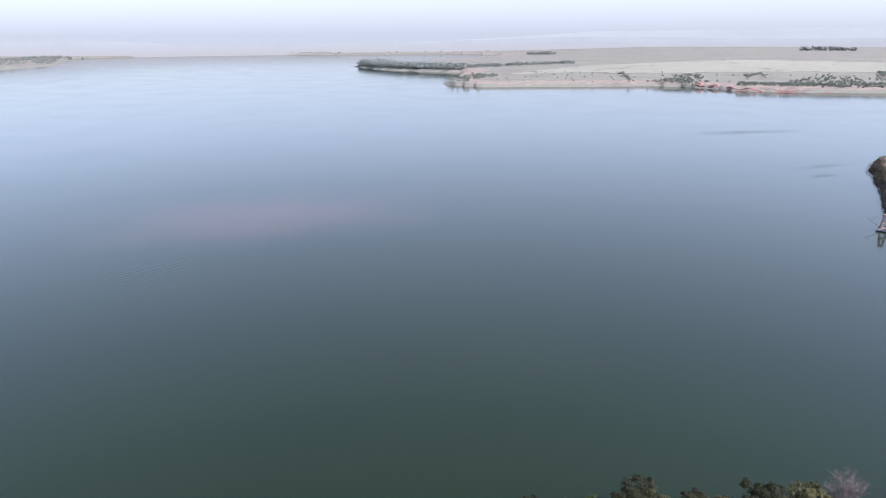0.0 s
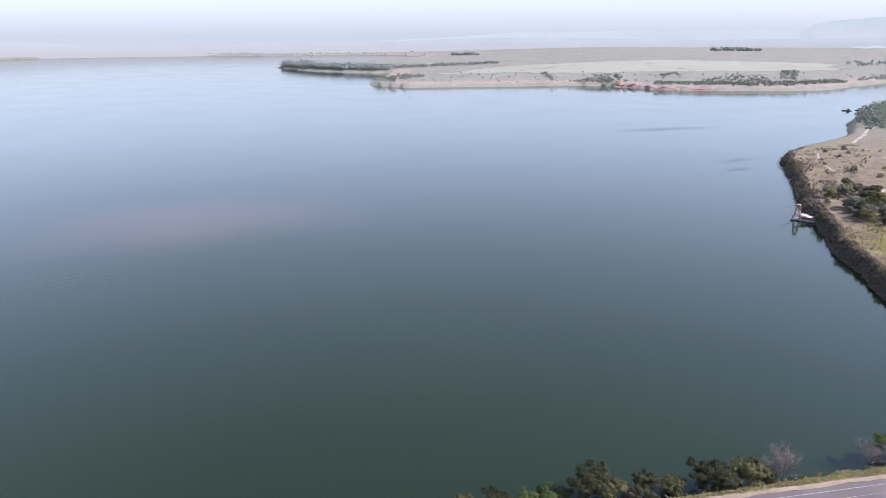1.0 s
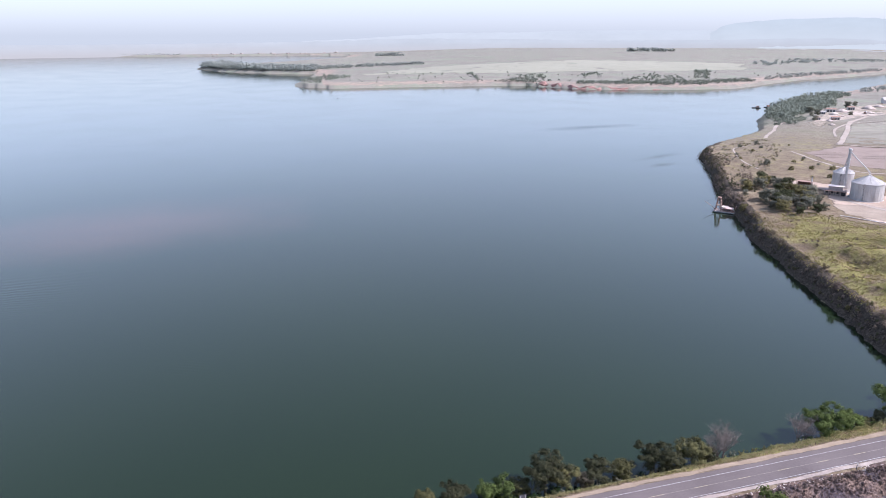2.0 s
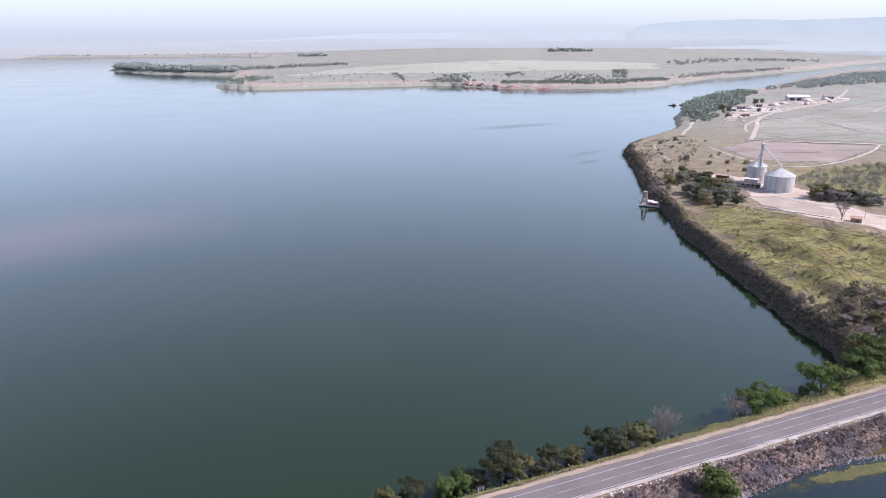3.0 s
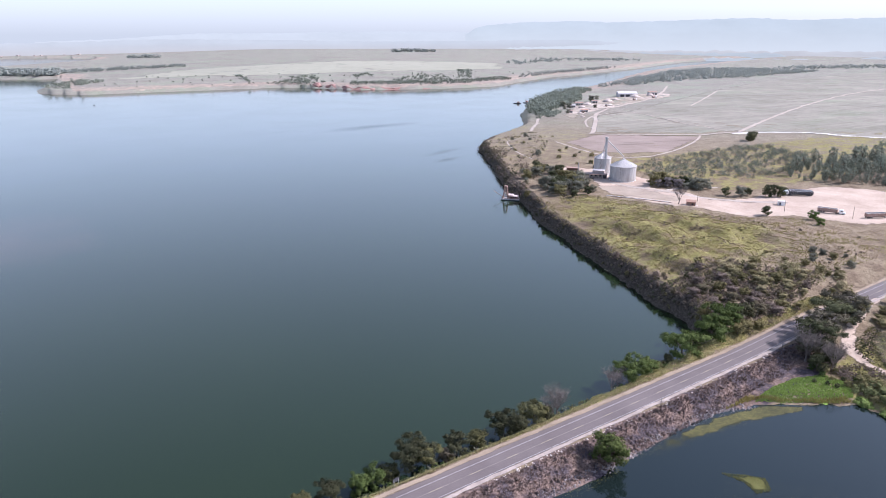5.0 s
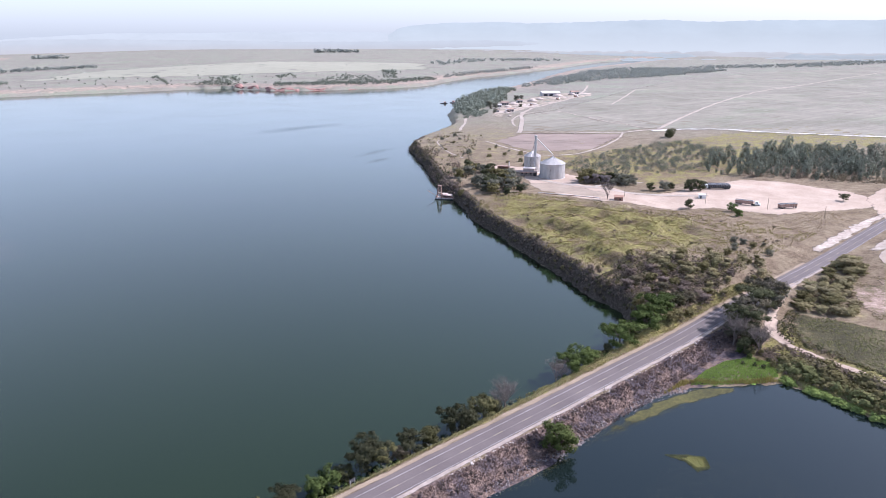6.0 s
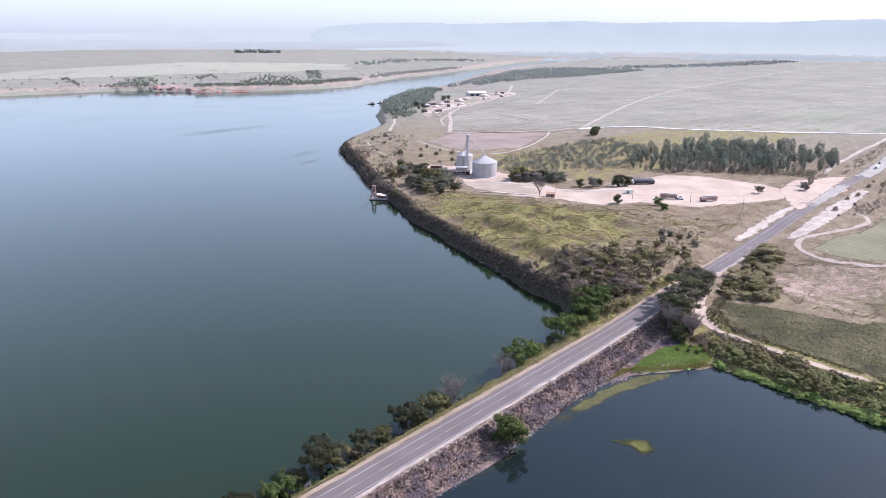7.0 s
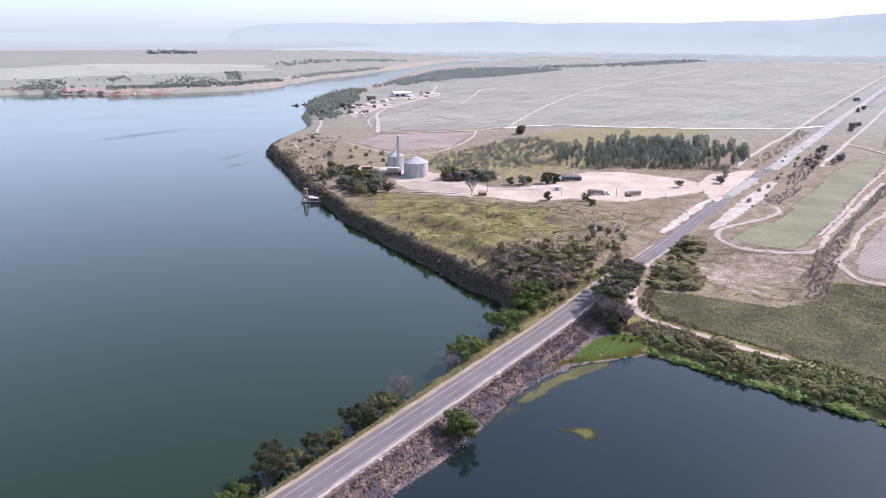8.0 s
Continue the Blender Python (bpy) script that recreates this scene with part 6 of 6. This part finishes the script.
def truck(x, y, turn, trailer, bed, label, cab=True, group="parked trucks"):
    ob = tagged(root("truck" if cab else "trailer", x, y, turn, -0.16), label, "truck" if cab else "trailer", group)
    L = trailer
    bodyp = part("body", box((L, 2.5, 1.9), (0, 0, 1.25), 0.06), bed, ob, "high-sided cargo body")
    for k in range(int(L / 1.2)):
        for s in (-1.27, 1.27):
            part("stake", box((0.1, 0.06, 1.9), (-L / 2 + 0.5 + k * 1.2, s, 1.25)), M_ZINC, bodyp)
    part("rim_rail", box((L + 0.05, 2.6, 0.12), (0, 0, 3.12), 0.02), M_PAINT_WHITE, bodyp, "pale top rail")
    part("load", box((L - 0.3, 2.3, 0.1), (0, 0, 3.22), 0.03), M_DARK, bodyp, "dark tarpaulin over the load")
    part("chassis", box((L, 0.9, 0.3), (0, 0, 0.85)), M_DARK, ob)
    axles = [-L / 2 + 1.0, -L / 2 + 2.3, -L / 2 + 3.6] + ([L / 2 - 0.8] if not cab else [])
    if cab:
        c = part("cab", box((2.2, 2.4, 2.3), (L / 2 + 2.0, 0, 0.8), 0.22), M_PAINT_WHITE, ob, "white driver's cab")
        part("windscreen", box((0.06, 2.0, 0.8), (L / 2 + 3.1, 0, 1.95)), M_GLASS, c)
        for s in (-1.21, 1.21):
            part("side_window", box((0.9, 0.05, 0.7), (L / 2 + 2.3, s, 1.95)), M_GLASS, c)
        part("bonnet", box((1.3, 2.2, 1.1), (L / 2 + 3.6, 0, 0.7), 0.2), M_PAINT_WHITE, c)
        part("bumper", box((0.3, 2.4, 0.4), (L / 2 + 4.3, 0, 0.45), 0.08), M_ZINC, c)
        part("tractor_frame", box((4.5, 0.9, 0.3), (L / 2 + 2.0, 0, 0.7)), M_DARK, ob)
        axles += [L / 2 + 3.4, L / 2 - 0.6, L / 2 + 0.6]
    for a in axles:
        for s in (-1.0, 1.0):
            w = part("wheel", rod((a, s - 0.17, 0.5), (a, s + 0.17, 0.5), 0.5, seg=14), M_RUBBER, ob)
            part("hub", rod((a, s - 0.19, 0.5), (a, s + 0.19, 0.5), 0.22, seg=8), M_ZINC, w)
    return ob


def heading(a, c):
    return math.degrees(math.atan2(c[1] - a[1], c[0] - a[0]))


truck(417.5, 272, heading((424, 266), (409, 281)), 14.5, M_DARK, "long high-sided truck with a white cab")
truck(420.5, 275, heading((424, 266), (409, 281)), 14.5, M_DARK, "second long high-sided truck with a white cab")
truck(388, 235.5, heading((386, 240), (391, 229)), 11.0, M_RUST, "brown high-sided truck with a white cab")
truck(399, 212.5, heading((391, 216), (404, 210)), 12.5, M_RUST, "rusty trailer parked without a tractor", False)


def car(x, y, turn, paint, label, z=None):
    ob = tagged(root("car", x, y, turn, -0.16, z), label, "car", "cars")
    part("body", box((4.3, 1.75, 0.65), (0, 0, 0.35), 0.16), paint, ob)
    bm = box((2.4, 1.6, 0.6), (-0.2, 0, 0.98))
    for v in bm.verts:
        if v.co.z > 1.4:
            v.co.x, v.co.y = -0.2 + (v.co.x + 0.2) * 0.72, v.co.y * 0.86
    cabin = part("cabin", bm, paint, ob)
    part("windows", box((1.95, 1.56, 0.34), (-0.2, 0, 1.08)), M_GLASS, cabin)
    part("windscreen", box((2.3, 1.3, 0.32), (-0.2, 0, 1.08)), M_GLASS, cabin)
    for a in (-1.35, 1.35):
        for s in (-0.8, 0.8):
            w = part("wheel", rod((a, s - 0.1, 0.33), (a, s + 0.1, 0.33), 0.33, seg=12), M_RUBBER, ob)
            part("hub", rod((a, s - 0.11, 0.33), (a, s + 0.11, 0.33), 0.16, seg=8), M_ZINC, w)
    return ob


car(347.5, 382.5, -49, M_PAINT_WHITE, "white car parked beside the intake shed")
car(649, 182.0, 6, M_DARK, "dark car on the far road", 9.72)
car(717, 185.0, 6, M_PAINT_WHITE, "white car on the far road", 9.86)
van = tagged(root("delivery_truck", 621, 176.2, 186, 0, 9.7), "small white box truck on the far road", "truck")
part("box_body", box((4.6, 2.2, 2.3), (-0.9, 0, 0.7), 0.05), M_PAINT_WHITE, van)
cb = part("cab", box((1.7, 2.1, 1.8), (2.35, 0, 0.5), 0.2), M_PAINT_WHITE, van)
part("windscreen", box((0.05, 1.7, 0.7), (3.2, 0, 1.35)), M_GLASS, cb)
for a in (-2.0, 2.3):
    for s in (-0.9, 0.9):
        part("wheel", rod((a, s - 0.14, 0.42), (a, s + 0.14, 0.42), 0.42, seg=12), M_RUBBER, van)


def utility_pole(x, y, h=8.0):
    ob = tagged(root("utility_pole", x, y, 20, 0.2), "weathered utility pole with a crossarm", "pole", "utility poles")
    part("shaft", drum(0.16, 0.11, h, seg=8), M_WOOD, ob)
    arm = part("crossarm", box((1.9, 0.12, 0.12), (0, 0, h - 0.7)), M_WOOD, ob)
    for s in (-0.8, 0, 0.8):
        part("insulator", drum(0.06, 0.04, 0.18, (s, 0, h - 0.58), 6), M_ROOF, arm)


for x, y in ((368, 251), (385, 218), (390, 185), (342, 296)):
    utility_pole(x, y)
for (ax, ay), (bx, by) in (((303, 340), (314, 321)), ((314, 321), (324, 302)), ((324, 302), (337, 279))):
    kerb = root("yard_kerb", (ax + bx) / 2, (ay + by) / 2, heading((ax, ay), (bx, by)), 0.1)
    tagged(kerb, "low whitewashed kerb wall along the yard", "wall", "kerbs of the yard")
    part("base", box((math.dist((ax, ay), (bx, by)), 0.35, 0.55), (0, 0, 0), 0.04), M_BRICK, kerb)
    part("coping", box((math.dist((ax, ay), (bx, by)), 0.45, 0.12), (0, 0, 0.55), 0.02), M_PAINT_WHITE, kerb, "white coping")

# ---- roadside ----
sign = tagged(root("road_sign", 37.5, 135.2, 8, 0.1), "dark back of a road sign on two posts", "sign")
for s in (-0.7, 0.7):
    part("post", drum(0.06, 0.06, 2.0, (s, 0, 0), 8), M_ZINC, sign)
part("panel", box((2.0, 0.05, 1.1), (0, 0.06, 1.2), 0.02), M_DARK, sign, "unpainted dark sign panel")
for x, y in ((127, 129.0), (196, 134.5)):
    post = tagged(root("marker_post", x, y, 0, 0.1), "slim dark marker post beside the road", "post", "marker posts")
    part("shaft", box((0.16, 0.12, 2.3), (0, 0, 0), 0.02), M_DARK, post)
    part("plate", box((0.5, 0.04, 0.5), (0, -0.09, 1.8), 0.02), M_ZINC, post)
for x, y in ((190, 60), (189, 44)):
    st = tagged(root("mooring_stake", x - 3, y, 0, 0, -0.5), "thin wooden stake standing in the pond", "stake", "stakes in the pond")
    part("stake", drum(0.09, 0.06, 2.4, seg=6), M_WOOD, st)

# ---- dredge ----
dr = tagged(root("dredge", 265.5, 397.5, -44, 0, -0.1), "rusty river dredge barge moored at the landing", "dredge")
dr.matrix_basis = dr.matrix_basis @ Matrix.Diagonal((1.08, 1.25, 0.85, 1))
bm = box((14, 5.5, 1.6), (0, 0, -0.4), 0.25)
for v in bm.verts:
    if v.co.x < -6 and v.co.z < 0.3:
        v.co.x += 1.5
hull = part("hull", bm, M_DARK, dr)
part("deck", box((13.4, 5.1, 0.1), (0, 0, 1.2)), M_CLAY_PALE, hull, "sun-bleached plank deck")
part("rubbing_strake", box((14.2, 5.7, 0.2), (0, 0, 0.8), 0.05), M_PAINT_WHITE, hull, "white painted strake")
house = part("deckhouse", box((5.0, 3.6, 2.4), (1.5, 0, 1.3), 0.06), M_BRICK, dr, "faded red-brown deckhouse")
part("roof", box((6.4, 4.6, 0.15), (1.5, 0, 3.7), 0.03), M_CLAY_PALE, house)
for k in range(3):
    part("window", box((0.9, 0.08, 0.8), (0.1 + k * 1.4, -1.83, 2.2)), M_GLASS, house)
for sx in (-5.6, -2.2):
    for sy in (-1.9, 1.9):
        part("tower_leg", rod((sx, sy, 1.2), (-3.9 + (sx + 3.9) * 0.5, sy * 0.5, 11.2), 0.24, seg=6), M_RUST, dr)
for z0, z1 in ((1.4, 4.0), (4.0, 6.6), (6.6, 9.0), (9.0, 11.0)):
    f0, f1 = 1 - (z0 - 1.2) / 20, 1 - (z1 - 1.2) / 20
    for sg in (-1, 1):
        part("tower_brace", rod((-3.9 - 1.7 * f1, sg * 1.9 * f1, z1), (-3.9 + 1.7 * f1, sg * 1.9 * f1, z1), 0.13, seg=5), M_RUST, dr)
        part("tower_brace", rod((-3.9 - 1.7 * f0 * sg, -1.9 * f0, z0), (-3.9 + 1.7 * f1 * sg, -1.9 * f1, z1), 0.11, seg=5), M_RUST, dr)
        part("tower_brace", rod((-3.9 + sg * 1.7 * f1, -1.9 * f1, z1), (-3.9 + sg * 1.7 * f1, 1.9 * f1, z1), 0.13, seg=5), M_RUST, dr)
part("tower_head", box((2.2, 2.2, 0.9), (-3.9, 0, 11.0), 0.1), M_RUST, dr)
part("winch_deck", box((3.2, 3.2, 0.18), (-3.9, 0, 5.6), 0.03), M_WOOD, dr)
for sy in (-1.1, 1.1):
    part("winch_drum", rod((-0.6, sy - 0.6, 2.0), (-0.6, sy + 0.6, 2.0), 0.65, seg=12), M_CLAY, dr)
    part("stern_frame", rod((5.6, sy * 1.7, 1.2), (6.2, sy * 0.7, 5.6), 0.18, seg=6), M_RUST, dr)
part("stern_head", box((0.6, 2.2, 0.5), (6.2, 0, 5.4), 0.06), M_RUST, dr)
part("fuel_tank", rod((4.2, 1.6, 1.95), (6.4, 1.6, 1.95), 0.7, seg=12), M_PAINT_WHITE, dr, "white fuel tank")
part("awning", box((3.6, 4.4, 0.12), (-0.2, 0, 4.6), 0.02), M_CLAY_PALE, dr, "faded pink sheet awning")
for sx in (-1.8, 1.4):
    for sy in (-2.0, 2.0):
        part("awning_post", drum(0.07, 0.07, 3.4, (sx, sy, 1.2), 6), M_RUST, dr)
for x0, y0, sz in ((-6.0, 1.2, (1.2, 1.4, 1.1)), (4.6, -1.5, (1.6, 1.2, 1.3)), (-1.8, 1.9, (1.0, 0.9, 0.9))):
    part("locker", box(sz, (x0, y0, 1.3), 0.06), M_CLAY, dr, "red-brown deck locker")
part("boom", rod((-5.5, 0, 2.0), (-12.5, 0.5, 7.2), 0.2, 0.12, 6), M_RUST, dr)
part("boom_stay", rod((-3.9, 0, 11.6), (-12.0, 0.5, 7.0), 0.05, seg=4), M_DARK, dr)
for k in range(8):
    part("railing_post", drum(0.04, 0.04, 1.0, (-6.4 + k * 1.8, -2.5, 1.3), 6), M_ZINC, dr)
part("railing", rod((-6.4, -2.5, 2.3), (6.2, -2.5, 2.3), 0.04, seg=5), M_ZINC, dr)
gang = tagged(root("gangway", 282, 396, 0, 0, 0), "long weathered gangway from the dredge to the shore", "gangway")
for s in (-0.7, 0.7):
    part("beam", rod((-9, -3 + s, 1.6), (17, 5 + s, 6.9), 0.22, seg=6), M_WOOD, gang)
for k in range(16):
    f = (k + 0.5) / 16
    part("plank", box((0.9, 1.9, 0.08), (-9 + 26 * f, -3 + 8 * f, 1.78 + 5.3 * f), turn=17), M_WOOD, gang)
part("pipe", rod((-9, -4.4, 1.9), (17, 3.6, 7.3), 0.28, seg=8), M_RUST, gang, "rusty discharge pipe")


def far_barge(x, y, turn):
    ob = tagged(root("work_barge", x, y, turn, 0, -0.1), "dark work barge moored off the far bank", "barge")
    part("hull", box((13, 5, 1.4), (0, 0, -0.3), 0.25), M_DARK, ob)
    part("deckhouse", box((4, 3, 2.6), (2, 0, 1.1), 0.08), M_RUST, ob)
    part("mast", drum(0.15, 0.08, 6.5, (-3, 0, 1.1), 6), M_RUST, ob)
    part("boom", rod((-3, 0, 3.5), (-8, 0, 6.0), 0.12, seg=5), M_RUST, ob)


far_barge(716, 998, -30)
far_barge(740, 1003, 20)
boat = tagged(root("motor_boat", 74, 1337, 100, 0, -0.05), "small dark motor boat under way on the lake", "boat")
bm = box((5.5, 1.9, 0.9), (0, 0, -0.2), 0.2)
for v in bm.verts:
    if v.co.x > 2:
        v.co.y *= 0.25
part("hull", bm, M_DARK, boat)
part("thwart", box((0.5, 1.5, 0.1), (-0.8, 0, 0.65)), M_WOOD, boat)
part("outboard", box((0.4, 0.4, 0.9), (-2.7, 0, 0.2), 0.08), M_RUBBER, boat)

# ---- riverside works ----
M_HEAP = earthy("sand_heap", (0.36, 0.29, 0.245), (0.55, 0.465, 0.405), 0.2, 1.2)


def heap(x, y, rad, h):
    bm = bmesh.new()
    bmesh.ops.create_cone(bm, cap_ends=True, segments=24, radius1=rad, radius2=rad * 0.12, depth=h, matrix=Matrix.Translation((0, 0, h / 2)))
    bmesh.ops.subdivide_edges(bm, edges=bm.edges[:], cuts=2)
    for v in bm.verts:
        if v.co.z > 0.1:
            v.co += Vector((noise.noise(v.co * 0.3), noise.noise(v.co * 0.3 + Vector((9, 0, 0))), 0.5 * noise.noise(v.co * 0.25))) * rad * 0.13
    ob = part("sand_heap", bm, M_HEAP, None, "", True)
    ob.matrix_basis = pose(x, y, float(ground([x], [y])[0]) + 0.05)
    return tagged(ob, "pale heap of sand on the works yard", "sand heap", "sand heaps")


for x, y, s, h in ((700, 812, 7, 3.5), (735, 838, 9, 4.5), (800, 862, 10, 5), (835, 880, 8, 3.5), (905, 905, 12, 5), (670, 775, 6, 3), (640, 748, 5, 2.2), (690, 785, 4, 2), (760, 815, 6, 2.6), (955, 915, 9, 4), (985, 940, 7, 3), (615, 715, 4, 1.8)):
    heap(x, y, s, h)


def works_shed(x, y, turn, size, roof, label):
    ob = tagged(root("works_shed", x, y, turn, 0.1), label, "shed", "riverside sheds")
    L, W, H = size
    part("wall", box((L, W, H), (0, 0, 0), 0.05), M_ROOF, ob)
    bm = bmesh.new()
    q = [bm.verts.new(c) for c in ((-L / 2 - 0.5, -W / 2 - 0.6, H), (L / 2 + 0.5, -W / 2 - 0.6, H), (L / 2 + 0.5, W / 2 + 0.6, H), (-L / 2 - 0.5, W / 2 + 0.6, H), (-L / 2 - 0.5, 0, H + W * 0.17), (L / 2 + 0.5, 0, H + W * 0.17))]
    for f in ((0, 1, 5, 4), (2, 3, 4, 5), (1, 2, 5), (3, 0, 4), (3, 2, 1, 0)):
        bm.faces.new([q[i] for i in f])
    part("roof", bm, roof, ob)
    for k in range(3):
        part("opening", box((L * 0.2, 0.1, H * 0.7), (-L * 0.3 + k * L * 0.3, -W / 2 - 0.04, 0)), M_DARK, ob)


works_shed(905, 925, -30, (34, 18, 6), M_ROOF, "large pale-roofed shed at the riverside works")
works_shed(720, 842, -30, (12, 7, 4), M_RUST, "small brown shed at the riverside works")
works_shed(660, 762, -40, (10, 6, 3.5), M_TILE, "small tile-roofed shed at the riverside works")
works_shed(765, 856, -30, (9, 6, 4), M_RUST, "small brown shed at the riverside works")

works_shed(690, 822, -40, (8, 5, 3.5), M_ROOF, "small pale-roofed shed at the riverside works")
works_shed(640, 770, -35, (7, 5, 3.2), M_RUST, "small rusty-roofed shed at the riverside works")
works_shed(970, 925, -25, (16, 9, 5), M_RUST, "brown-roofed shed behind sand heaps")
for x, y, turn in ((745, 808, 40), (860, 862, 20), (650, 755, 70), (925, 880, 10)):
    truck(x, y, turn, 7.0, M_RUST, "short tipper truck parked at the riverside works", True, "works trucks")
for k, (x, y) in enumerate(((655, 800), (668, 805), (684, 838), (715, 800), (628, 760), (780, 880), (815, 905))):
    plant("round", M_LEAF_GREY, k, x, y, 1.2 + 0.15 * (k % 3), "tree", "leafy tree among the riverside sheds", "tree", "trees at the works")

# ---- far towns ----
r = random.Random(6)
town = bmesh.new()
for _ in range(45):
    x, y = r.choice([(r.uniform(-2150, -1700), r.uniform(2650, 3400)), (r.uniform(-900, 300), r.uniform(4300, 4380))])
    if shore_distance(np.array([float(x)]), np.array([float(y)]))[0] > 15:
        box((r.uniform(7, 13), r.uniform(6, 11), r.uniform(3, 6)), (x, y, float(ground([x], [y])[0]) - 0.3), bm=town, turn=r.uniform(0, 90))
tagged(part("far_town", town, M_BLOCK, None), "tiny white houses of a far town across the water", "houses", kind="stuff")
